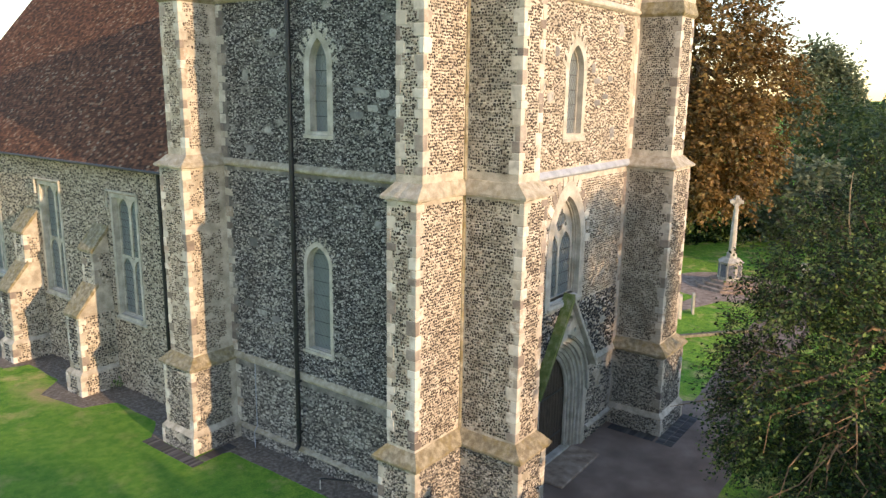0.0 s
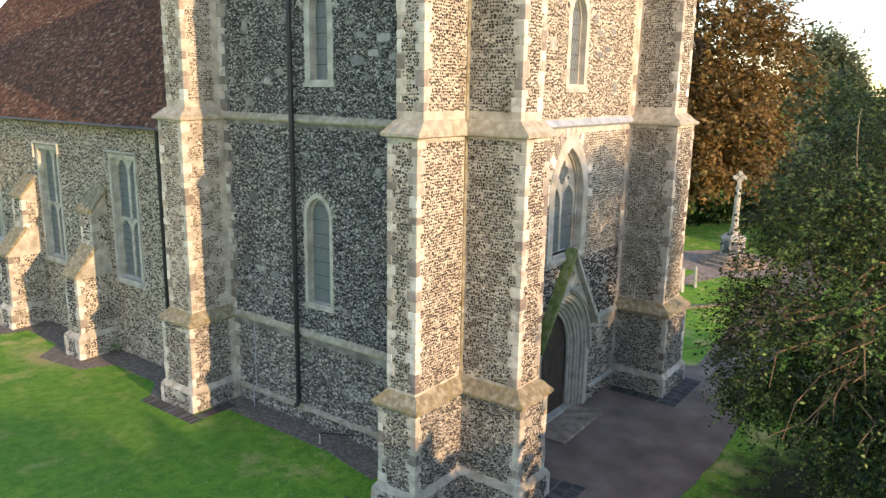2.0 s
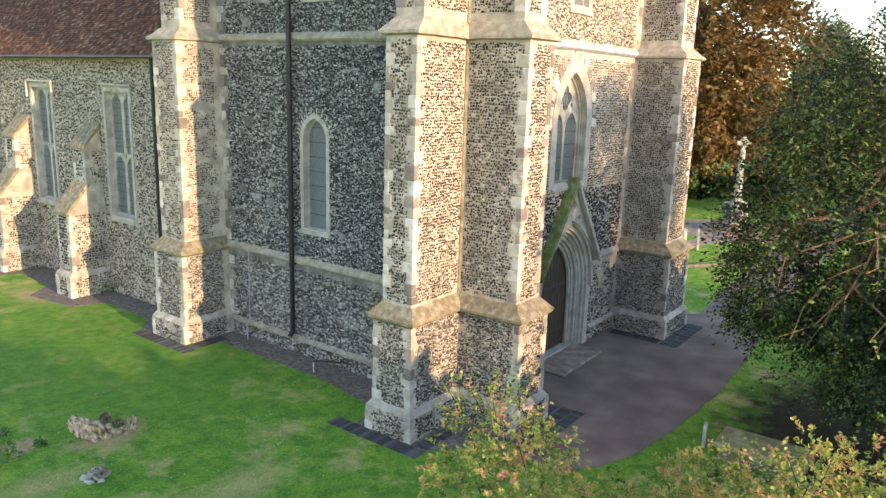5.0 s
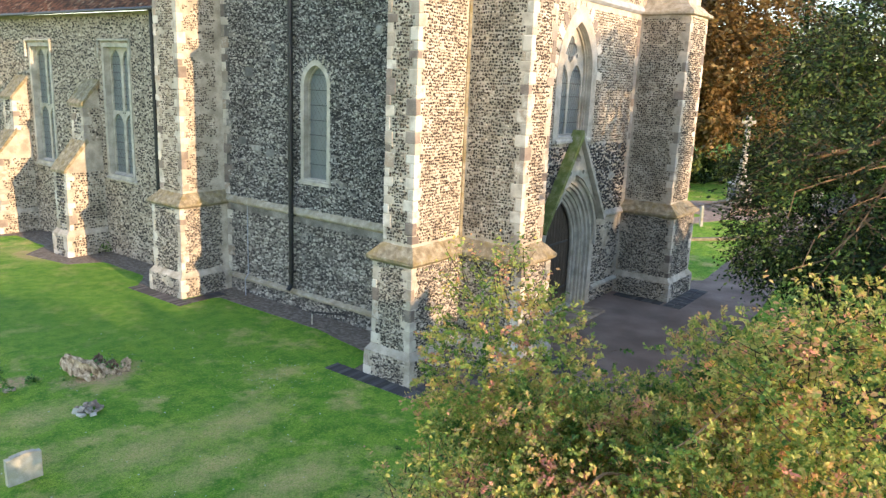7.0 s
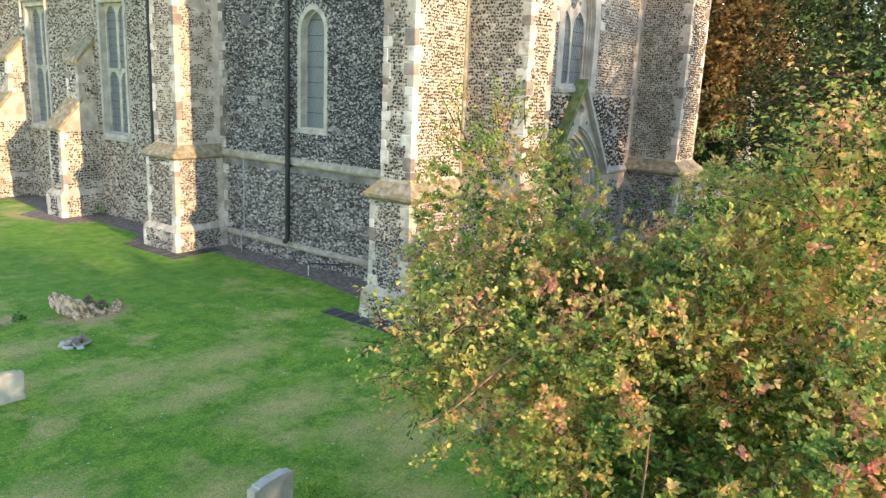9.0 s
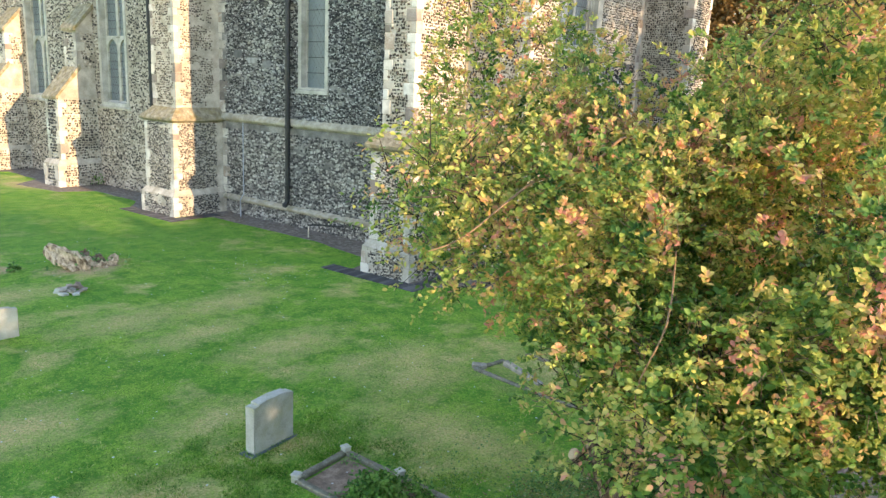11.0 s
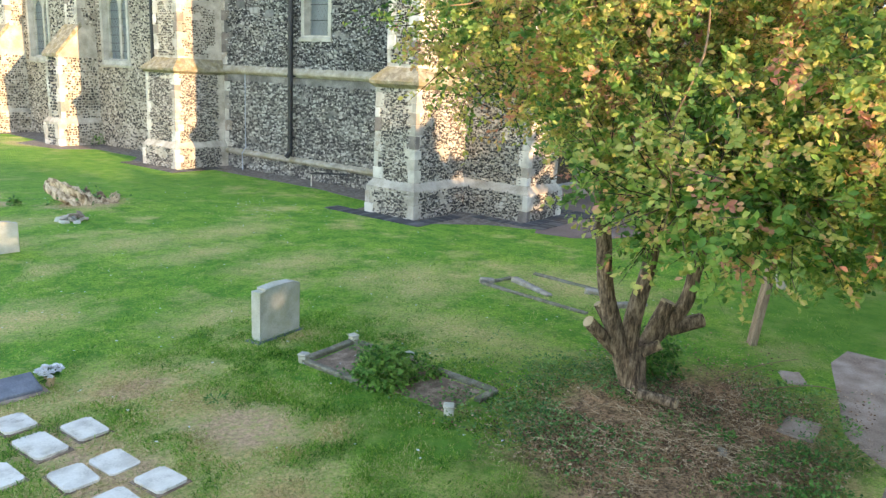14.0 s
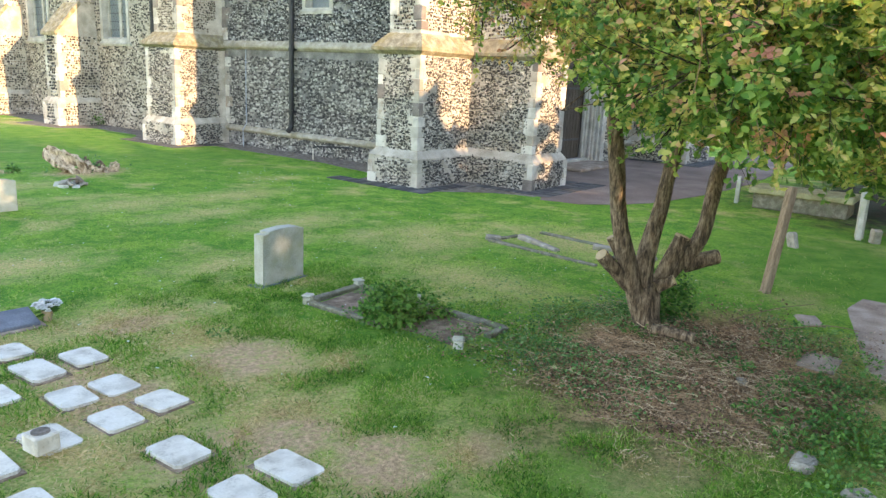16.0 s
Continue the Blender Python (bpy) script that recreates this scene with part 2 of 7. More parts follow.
M_LEAF_AUTUMN = leaf_mat("autumn_leaf", [(0.0, (0.03, 0.095, 0.02)), (0.22, (0.12, 0.25, 0.05)), (0.43, (0.33, 0.42, 0.095)), (0.63, (0.62, 0.56, 0.155)), (0.80, (0.74, 0.46, 0.20)), (0.94, (0.72, 0.31, 0.23))], 0.5, 0.45, 2.6, 0.34)
M_LEAF_GREEN = leaf_mat("shaded_leaf", [(0.0, (0.04, 0.12, 0.02)), (0.35, (0.12, 0.26, 0.045)), (0.7, (0.28, 0.43, 0.08)), (1.0, (0.52, 0.50, 0.13))], 0.5, 0.35, 2.2, 0.6)
M_LEAF_DARK = leaf_mat("evergreen_leaf", [(0.0, (0.008, 0.021, 0.006)), (0.38, (0.024, 0.055, 0.014)), (0.68, (0.08, 0.14, 0.03)), (1.0, (0.26, 0.32, 0.08))], 0.55, 0.25)
M_LEAF_BEECH = leaf_mat("copper_leaf", [(0.0, (0.08, 0.06, 0.02)), (0.4, (0.18, 0.11, 0.035)), (0.75, (0.30, 0.17, 0.05)), (1.0, (0.34, 0.25, 0.09))])
M_LEAF_MID = leaf_mat("summer_leaf", [(0.0, (0.03, 0.055, 0.022)), (0.5, (0.06, 0.10, 0.035)), (1.0, (0.13, 0.17, 0.06))])
M_LEAF_SHRUB = leaf_mat("shrub_leaf", [(0.0, (0.04, 0.13, 0.018)), (0.5, (0.11, 0.28, 0.04)), (1.0, (0.24, 0.42, 0.08))])
# leaf colour paled and greyed to stand for haze over distance
M_LEAF_HAZE = leaf_mat("hazed_leaf", [(0.0, (0.10, 0.13, 0.075)), (0.5, (0.18, 0.215, 0.125)), (1.0, (0.28, 0.31, 0.19))], 0.6, 0.45)
M_IVY = leaf_mat("ivy_leaf", [(0.0, (0.055, 0.15, 0.035)), (0.6, (0.13, 0.29, 0.065)), (1.0, (0.28, 0.43, 0.14))], 0.5, 0.25, 2.0)
M_GRASS = leaf_mat("grass_blade", [(0.0, (0.045, 0.15, 0.012)), (0.4, (0.13, 0.33, 0.03)), (0.85, (0.34, 0.52, 0.075)), (1.0, (0.58, 0.54, 0.22))], 0.6, 0.45, 1.6)
M_HAY = leaf_mat("dry_grass_blade", [(0.0, (0.34, 0.26, 0.09)), (0.5, (0.62, 0.47, 0.19)), (1.0, (0.85, 0.67, 0.36))], 0.7, 0.3, 1.5)
M_WEED = leaf_mat("weed_leaf", [(0.0, (0.05, 0.14, 0.025)), (0.5, (0.11, 0.27, 0.045)), (1.0, (0.26, 0.44, 0.10))], 0.5, 0.3)
M_DEAD = leaf_mat("dead_leaf", [(0.0, (0.11, 0.065, 0.036)), (0.4, (0.24, 0.135, 0.07)), (0.7, (0.48, 0.29, 0.16)), (1.0, (0.70, 0.51, 0.32))], 0.8, 0.15, 2.5)
M_PETAL = surface("white_petal", [(0.0, (0.7, 0.7, 0.66)), (1.0, (0.85, 0.85, 0.82))], 9, 60, 0.6, 0)
M_RED = surface("red_petal", [(0.0, (0.45, 0.02, 0.03)), (1.0, (0.65, 0.05, 0.05))], 9, 60, 0.6, 0)

# glass of the old windows: grey-green and dull with grime, with small ripples
M_GLASS = bpy.data.materials.new("leaded_glass")
M_GLASS.use_nodes = True
gn = M_GLASS.node_tree.nodes
gb = gn["Principled BSDF"]
gb.inputs["Base Color"].default_value = (0.17, 0.20, 0.205, 1)
gb.inputs["Roughness"].default_value = 0.4
gb.inputs["Specular IOR Level"].default_value = 0.7
gt = gn.new("ShaderNodeTexNoise")
gt.inputs["Scale"].default_value = 7.0
gg = gn.new("ShaderNodeNewGeometry")
M_GLASS.node_tree.links.new(gg.outputs["Position"], gt.inputs["Vector"])
gbp = gn.new("ShaderNodeBump")
gbp.inputs["Strength"].default_value, gbp.inputs["Distance"].default_value = 0.35, 0.02
M_GLASS.node_tree.links.new(gt.outputs["Fac"], gbp.inputs["Height"])
M_GLASS.node_tree.links.new(gbp.outputs[0], gb.inputs["Normal"])

# lawn: two greens, straw-coloured worn patches, bare soil under the tree, shade tinted in
M_LAWN = bpy.data.materials.new("churchyard_lawn")
M_LAWN.use_nodes = True
ln, llink = M_LAWN.node_tree.nodes, M_LAWN.node_tree.links.new
lg = ln.new("ShaderNodeNewGeometry")


def lawn_noise(s, detail=5.0, rough=0.55):
    t = ln.new("ShaderNodeTexNoise")
    t.inputs["Scale"].default_value, t.inputs["Detail"].default_value, t.inputs["Roughness"].default_value = s, detail, rough
    llink(lg.outputs["Position"], t.inputs["Vector"])
    return t.outputs["Fac"]


def lawn_range(v, lo, hi, top=1.0):
    r = ln.new("ShaderNodeMapRange")
    r.inputs["From Min"].default_value, r.inputs["From Max"].default_value, r.inputs["To Max"].default_value = lo, hi, top
    llink(v, r.inputs["Value"])
    return r.outputs[0]


def lawn_mix(fac, a, b, mode="MIX"):
    x = ln.new("ShaderNodeMixRGB")
    x.blend_type = mode
    llink(fac, x.inputs[0])
    for k, v in ((1, a), (2, b)):
        if isinstance(v, tuple):
            x.inputs[k].default_value = (*v, 1)
        else:
            llink(v, x.inputs[k])
    return x.outputs[0]


def lawn_spot(x, y, rx, ry, wobble=0.5, soft=0.28, grain=1.6):
    """1 in the middle of a worn patch with a ragged outline, 0 outside."""
    sep = ln.new("ShaderNodeVectorMath")
    sep.operation = "SUBTRACT"
    sep.inputs[1].default_value = (x, y, 0)
    llink(lg.outputs["Position"], sep.inputs[0])
    sc = ln.new("ShaderNodeVectorMath")
    sc.operation = "MULTIPLY"
    sc.inputs[1].default_value = (1 / rx, 1 / ry, 0)
    llink(sep.outputs[0], sc.inputs[0])
    le = ln.new("ShaderNodeVectorMath")
    le.operation = "LENGTH"
    llink(sc.outputs[0], le.inputs[0])
    ad = ln.new("ShaderNodeMath")
    ad.operation = "MULTIPLY_ADD"
    ad.inputs[1].default_value = wobble * 2
    llink(lawn_noise(grain, 6.0, 0.7), ad.inputs[0])
    llink(le.outputs["Value"], ad.inputs[2])
    return lawn_range(ad.outputs[0], 1.0 + wobble + soft, 1.0 + wobble - soft)


lawn = lawn_mix(lawn_range(lawn_noise(0.7), 0.35, 0.68), (0.17, 0.43, 0.04), (0.40, 0.60, 0.075))
lawn = lawn_mix(lawn_range(lawn_noise(2.2, 7.0, 0.72), 0.46, 0.60, 0.85), lawn, (0.085, 0.28, 0.03))
lawn = lawn_mix(lawn_range(lawn_noise(55.0, 3.0, 0.65), 0.47, 0.60, 0.75), lawn, (0.075, 0.20, 0.025))
lawn = lawn_mix(lawn_range(lawn_noise(12.0, 6.0, 0.75), 0.50, 0.64, 0.75), lawn, (0.08, 0.24, 0.025))
lawn = lawn_mix(lawn_range(lawn_noise(17.0, 5.0, 0.7), 0.53, 0.65, 0.65), lawn, (0.46, 0.58, 0.10))
straw = lawn_mix(lawn_range(lawn_noise(34.0, 4.0, 0.7), 0.35, 0.65), (0.58, 0.44, 0.17), (0.90, 0.70, 0.31))
bare = lawn_mix(lawn_range(lawn_noise(22.0, 5.0, 0.7), 0.38, 0.62), (0.52, 0.32, 0.175), (0.87, 0.60, 0.35))
ragged = lawn_range(lawn_noise(26.0, 6.0, 0.8), 0.33, 0.54)
thin = lawn_range(lawn_noise(0.62, 8.0, 0.66), 0.525, 0.66, 0.95)
WORN = ((-11.35, -4.3, 0.85, 0.42), (-11.35, -5.75, 0.62, 0.6), (-11.85, -6.8, 0.6, 0.75), (-11.9, -7.8, 0.55, 0.5), (-7.7, -5.6, 0.5, 1.2), (-9.5, -2.9, 0.7, 0.4), (-8.1, 1.7, 0.9, 0.5), (-6.1, 1.4, 1.0, 0.45), (-11.35, -1.3, 0.7, 0.5),
        (-6.4, -3.9, 0.8, 0.5), (-8.9, 4.7, 0.7, 0.45), (-9.9, 2.95, 0.6, 0.4), (-6.9, -1.35, 0.9, 0.45), (-10.8, -6.35, 0.4, 0.3), (-12.5, -5.6, 0.6, 1.2), (-2.4, 19.4, 0.6, 1.4), (-4.5, -5.6, 0.9, 1.1), (-12.6, -4.0, 0.6, 0.5), (-11.7, -4.0, 0.95, 0.5), (-11.4, -5.0, 0.6, 0.7), (-11.5, -5.9, 0.6, 0.8), (-12.0, -6.9, 0.55, 0.6), (-10.75, -9.28, 0.55, 0.35), (-11.3, -8.2, 0.5, 0.4), (-13.1, -6.2, 0.5, 1.0), (-9.75, -3.0, 0.35, 0.25), (-7.6, 0.2, 0.9, 0.35), (-6.0, -3.4, 0.8, 0.6), (-9.3, -4.2, 0.5, 0.22), (-6.7, -2.9, 0.5, 0.3))
for sx, sy, rx, ry in WORN:
    spot = lawn_range(lawn_spot(sx, sy, rx * 1.1, ry * 1.1, 1.5, 0.75, 2.6), 0.0, 1.0, 0.95 if sx < -10.5 else 0.8)
    top = ln.new("ShaderNodeMath")
    top.operation = "MAXIMUM"
    llink(spot, top.inputs[0])
    llink(thin, top.inputs[1])
    thin = top.outputs[0]
tw = ln.new("ShaderNodeMath")
tw.operation = "MULTIPLY"
llink(thin, tw.inputs[0])
llink(ragged, tw.inputs[1])
lawn = lawn_mix(tw.outputs[0], lawn, straw)
for sx, sy, rx, ry in ((-11.3, -5.75, 0.46, 0.45), (-11.55, -4.2, 0.4, 0.2), (-12.0, -7.1, 0.3, 0.36), (-11.85, -7.85, 0.42, 0.4), (-11.2, -8.3, 0.28, 0.24), (-12.55, -4.95, 0.35, 0.5), (-12.55, -5.75, 0.45, 0.4), (-12.6, -7.0, 0.35, 0.5), (-2.45, 19.2, 0.4, 1.0), (-8.35, 6.9, 0.45, 0.4), (-6.7, 5.9, 0.85, 0.6)):
    bald = ln.new("ShaderNodeMath")
    bald.operation = "MULTIPLY"
    llink(lawn_spot(sx, sy, rx, ry, 1.1), bald.inputs[0])
    llink(lawn_range(lawn_noise(9.0, 6.0, 0.8), 0.35, 0.55), bald.inputs[1])
    lawn = lawn_mix(bald.outputs[0], lawn, bare)
# deep green paint: shade by the nave and evergreen, dark tufts round the mound
shade_turf = lawn_mix(lawn_range(lawn_noise(3.0, 6.0, 0.7), 0.4, 0.62), (0.09, 0.25, 0.028), (0.19, 0.35, 0.055))
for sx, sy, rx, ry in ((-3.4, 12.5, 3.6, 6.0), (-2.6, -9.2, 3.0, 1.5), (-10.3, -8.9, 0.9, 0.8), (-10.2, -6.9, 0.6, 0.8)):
    lawn = lawn_mix(lawn_range(lawn_spot(sx, sy, rx, ry, 0.6, 0.6), 0.0, 1.0, 0.8), lawn, shade_turf)
litter = lawn_mix(lawn_range(lawn_noise(7.0, 6.0, 0.7), 0.45, 0.60), (0.62, 0.37, 0.20), (0.28, 0.17, 0.085))
litter = lawn_mix(lawn_range(lawn_noise(30.0, 5.0, 0.75), 0.48, 0.60, 0.8), litter, (0.06, 0.042, 0.026))
lawn = lawn_mix(lawn_spot(-8.65, -8.85, 2.0, 1.4, 0.6), lawn, litter)
# dark soil under the evergreen, with the tree's shade tinted in
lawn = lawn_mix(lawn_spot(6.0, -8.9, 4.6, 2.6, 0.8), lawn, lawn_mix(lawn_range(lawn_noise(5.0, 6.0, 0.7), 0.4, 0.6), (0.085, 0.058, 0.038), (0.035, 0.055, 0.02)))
lb = ln["Principled BSDF"]
lb.inputs["Roughness"].default_value, lb.inputs["Specular IOR Level"].default_value = 0.9, 0.15
llink(lawn, lb.inputs["Base Color"])
lbp = ln.new("ShaderNodeBump")
lbp.inputs["Strength"].default_value, lbp.inputs["Distance"].default_value = 1.0, 0.05
llink(lawn_noise(38.0, 5.0, 0.7), lbp.inputs["Height"])
llink(lbp.outputs[0], lb.inputs["Normal"])


# ---- building blocks ----
G = -0.05                                     # height of the ground
rnd = random.Random(7)
nrng = np.random.default_rng(11)


def finish(me, material, smooth=False):
    me.materials.append(material)
    if smooth:
        me.shade_smooth()
    return me


def part(name, bm, material, parent, label="", kind="", smooth=False):
    """Links a bmesh (or a mesh) as one mesh object under a thing or a part."""
    if isinstance(bm, bmesh.types.BMesh):
        me = bpy.data.meshes.new(name)
        bmesh.ops.recalc_face_normals(bm, faces=bm.faces)
        bm.to_mesh(me)
        bm.free()
        finish(me, material, smooth)
    else:
        me = bm
    ob = new(name, me)
    ob.parent = parent
    return tagged(ob, label, kind=kind)


def thing(name, label, category, at=(0, 0, 0), turn=0, group="", kind=""):
    ob = new(name)
    ob.matrix_basis = pose(*at, 0, 0, turn)
    return tagged(ob, label, category, group, kind)


def box(bm, x0, x1, y0, y1, z0, z1, bevel=0.0):
    vs = [bm.verts.new((x, y, z)) for z in (z0, z1) for x, y in ((x0, y0), (x1, y0), (x1, y1), (x0, y1))]
    fs = [bm.faces.new([vs[i] for i in f]) for f in ((3, 2, 1, 0), (4, 5, 6, 7), (0, 1, 5, 4), (1, 2, 6, 5), (2, 3, 7, 6), (3, 0, 4, 7))]
    if bevel:
        bmesh.ops.bevel(bm, geom=list({e for f in fs for e in f.edges}), offset=bevel, segments=1, affect="EDGES")
    return vs


def loft(bm, rings):
    """Joins rectangles (x0, x1, y0, y1, z) from bottom to top into one closed solid."""
    loops = [[bm.verts.new(p) for p in ((x0, y0, z), (x1, y0, z), (x1, y1, z), (x0, y1, z))] for x0, x1, y0, y1, z in rings]
    bm.faces.new(loops[0][::-1])
    bm.faces.new(loops[-1])
    for a, b in zip(loops, loops[1:]):
        for i in range(4):
            bm.faces.new((a[i], a[(i + 1) % 4], b[(i + 1) % 4], b[i]))


def tube(bm, points, radii, n=8, cap=True):
    rings = []
    pts = [Vector(p) for p in points]
    side = Vector((0.3, 0.9, 0.1))
    for i, p in enumerate(pts):
        d = (pts[min(i + 1, len(pts) - 1)] - pts[max(i - 1, 0)]).normalized()
        u = d.cross(side)
        u = (u if u.length > 0.1 else d.cross(Vector((1, 0, 0)))).normalized()
        v = d.cross(u)
        rings.append([bm.verts.new(p + radii[i] * (u * math.cos(k * math.tau / n) + v * math.sin(k * math.tau / n))) for k in range(n)])
    for a, b in zip(rings, rings[1:]):
        for k in range(n):
            bm.faces.new((a[k], a[(k + 1) % n], b[(k + 1) % n], b[k]))
    if cap:
        bm.faces.new(rings[0][::-1])
        bm.faces.new(rings[-1])


def arch(half, base, spring, apex, n=10):
    """Outline of an opening with a pointed head, centred on 0: from the lower left round to the lower right."""
    rise = apex - spring
    r = (half * half + rise * rise) / (2 * half)
    top = math.atan2(rise, r - half) if r > half else math.pi / 2
    left = [((r - half) - r * math.cos(top * k / n), spring + r * math.sin(top * k / n)) for k in range(n + 1)]
    return [(-half, base)] + left + [(-u, v) for u, v in left[-2::-1]] + [(half, base)]


def circle(cx, cz, r, n=16, lobes=0, depth=0.0):
    return [(cx + (r + depth * abs(math.cos(lobes * a / 2))) * math.cos(a), cz + (r + depth * abs(math.cos(lobes * a / 2))) * math.sin(a)) for a in (k * math.tau / n for k in range(n))]


def ring_of(outer, inner):
    """One outline between two arches that stand on the ground."""
    return list(outer) + list(inner)[::-1]


def shifted(outline, du, dv=0.0):
    return [(u + du, v + dv) for u, v in outline]


def plate(outline, holes, depth, place):
    """A slab with holes cut through it; place(u, v, w) gives the point, w runs from 0 to depth into the wall."""
    bm = bmesh.new()
    loops, edges = [], []
    for o in (outline, *holes):
        vs = [bm.verts.new((u, v, 0)) for u, v in o]
        loops.append(vs)
        edges += [bm.edges.new((vs[i], vs[(i + 1) % len(vs)])) for i in range(len(vs))]
    made = bmesh.ops.triangle_fill(bm, use_beauty=True, edges=edges, normal=(0, 0, 1))
    front = [f for f in made["geom"] if isinstance(f, bmesh.types.BMFace)]
    back = {v: bm.verts.new((v.co.x, v.co.y, depth)) for vs in loops for v in vs}
    for f in front:
        bm.faces.new([back[v] for v in reversed(f.verts)])
    for vs in loops:
        for i in range(len(vs)):
            a, b = vs[i], vs[(i + 1) % len(vs)]
            bm.faces.new((a, b, back[b], back[a]))
    for v in bm.verts:
        v.co = place(*v.co)
    return bm


def on_x(x, y0=0.0):
    """Wall that faces -x: u runs towards -y (to the right as one looks at it)."""
    return lambda u, v, w: Vector((x + w, y0 - u, v))


def on_y(y, x0=0.0):
    """Wall that faces -y: u runs towards +x."""
    return lambda u, v, w: Vector((x0 + u, y + w, v))


def pip(u, v, outline):
    inside = np.zeros(u.shape, bool)
    for (a, b), (c, d) in zip(outline, outline[1:] + outline[:1]):
        if b != d:
            inside ^= ((b > v) != (d > v)) & (u < (c - a) * (v - b) / (d - b) + a)
    return inside


def flints(name, parent, material, u0, u1, v0, v1, place, course=0.1, width=(0.06, 0.13), fill=0.8, depth=0.02, loose=0.25, keep=None, label="", sides=6, single=False, bald=None):
    """Courses of knapped flints on a face, each a small faceted lump of its own standing proud of the mortar."""
    cu, cv, hw, hh = [], [], [], []
    v = v0 + course * 0.5
    while v < v1 - course * 0.3:
        n = int((u1 - u0) / (width[0] + 0.4 * (width[1] - width[0])) + 4)
        w = nrng.uniform(width[0], width[1], n) * nrng.choice((0.75, 1.0, 1.0, 1.3), n)
        edge = u0 + np.cumsum(w) - nrng.uniform(0, width[0])
        mid = edge - w / 2
        ok = (mid - w / 2 > u0 - 0.005) & (mid + w / 2 < u1 + 0.005)
        cu.append(mid[ok])
        cv.append(v + nrng.normal(0, course * loose * 0.5, ok.sum()))
        hw.append(w[ok] * 0.5 * fill * nrng.uniform(0.85, 1.12, ok.sum()))
        hh.append(course * 0.5 * fill * nrng.uniform(0.75, 1.25, ok.sum()))
        v += course * rnd.uniform(0.93, 1.07)
    cu, cv, hw, hh = (np.concatenate(a) for a in (cu, cv, hw, hh))
    if keep is not None:
        ok = keep(cu, cv)
        cu, cv, hw, hh = cu[ok], cv[ok], hw[ok], hh[ok]
    if bald is not None:        # patches where the mortar covers the flints, drawn out along the courses
        ok = np.array([noise.noise((a * 1.3, b * 3.4, 7.3)) + 0.45 * noise.noise((a * 5, b * 8, 2.1)) < bald for a, b in zip(cu, cv)], dtype=bool)
        cu, cv, hw, hh = cu[ok], cv[ok], hw[ok], hh[ok]
    n = len(cu)
    if not n:
        return None
    if single:
        base = place(0, 0, 0)
        du, dv, dw = place(1, 0, 0) - base, place(0, 1, 0) - base, place(0, 0, 1) - base
        for k in range(n):
            q = new("flint", rnd.choice(LUMPS))
            q.parent = parent
            at = place(cu[k], cv[k], 0.004)
            m = Matrix.Identity(4)
            for c, (ax, s) in enumerate(((du, hw[k]), (dv, hh[k]), (-dw, depth * rnd.uniform(0.7, 1.3)))):
                for r in range(3):
                    m[r][c] = ax[r] * s
            m.translation = at
            q.matrix_basis = m
        return None
    ang = np.arange(sides) * math.tau / sides + nrng.uniform(0, 1, (n, 1))
    rad = nrng.uniform(0.78, 1.12, (n, sides))
    ca, sa = np.cos(ang), np.sin(ang)
    ou, ov = cu[:, None] + hw[:, None] * rad * np.sign(ca) * abs(ca) ** 0.5, cv[:, None] + hh[:, None] * rad * np.sign(sa) * abs(sa) ** 0.5
    k = nrng.uniform(0.68, 0.88, (n, 1))
    tilt = nrng.normal(0, 0.35, (n, 2))
    iu, iv = cu[:, None] + (ou - cu[:, None]) * k, cv[:, None] + (ov - cv[:, None]) * k
    out = depth * nrng.uniform(0.5, 1.3, (n, 1)) * (1 + tilt[:, :1] * np.cos(ang) + tilt[:, 1:] * np.sin(ang))
    base, du, dv, dw = place(0, 0, 0), place(1, 0, 0), place(0, 1, 0), place(0, 0, 1)
    base, du, dv, dw = (np.array(a) for a in (base, du - base, dv - base, dw - base))
    def world_of(u, v, w):
        return base + u[..., None] * du + v[..., None] * dv + w[..., None] * dw
    ring0, ring1 = world_of(ou, ov, np.full_like(ou, 0.004)), world_of(iu, iv, -out)
    verts = np.concatenate([ring0, ring1], 1).reshape(-1, 3)
    first = np.arange(n)[:, None] * 2 * sides
    i = np.arange(sides)
    quads = np.stack([first + i, first + (i + 1) % sides, first + sides + (i + 1) % sides, first + sides + i], -1).reshape(-1, 4)
    caps = (first + sides + i)
    me = bpy.data.meshes.new(name)
    me.vertices.add(len(verts))
    me.vertices.foreach_set("co", verts.ravel())
    me.loops.add(quads.size + caps.size)
    me.loops.foreach_set("vertex_index", np.concatenate([quads.ravel(), caps.ravel()]))
    me.polygons.add(len(quads) + n)
    me.polygons.foreach_set("loop_start", np.concatenate([np.arange(len(quads)) * 4, quads.size + np.arange(n) * sides]))
    me.update(calc_edges=True)
    return part(name, finish(me, material), None, parent, label, "stuff")


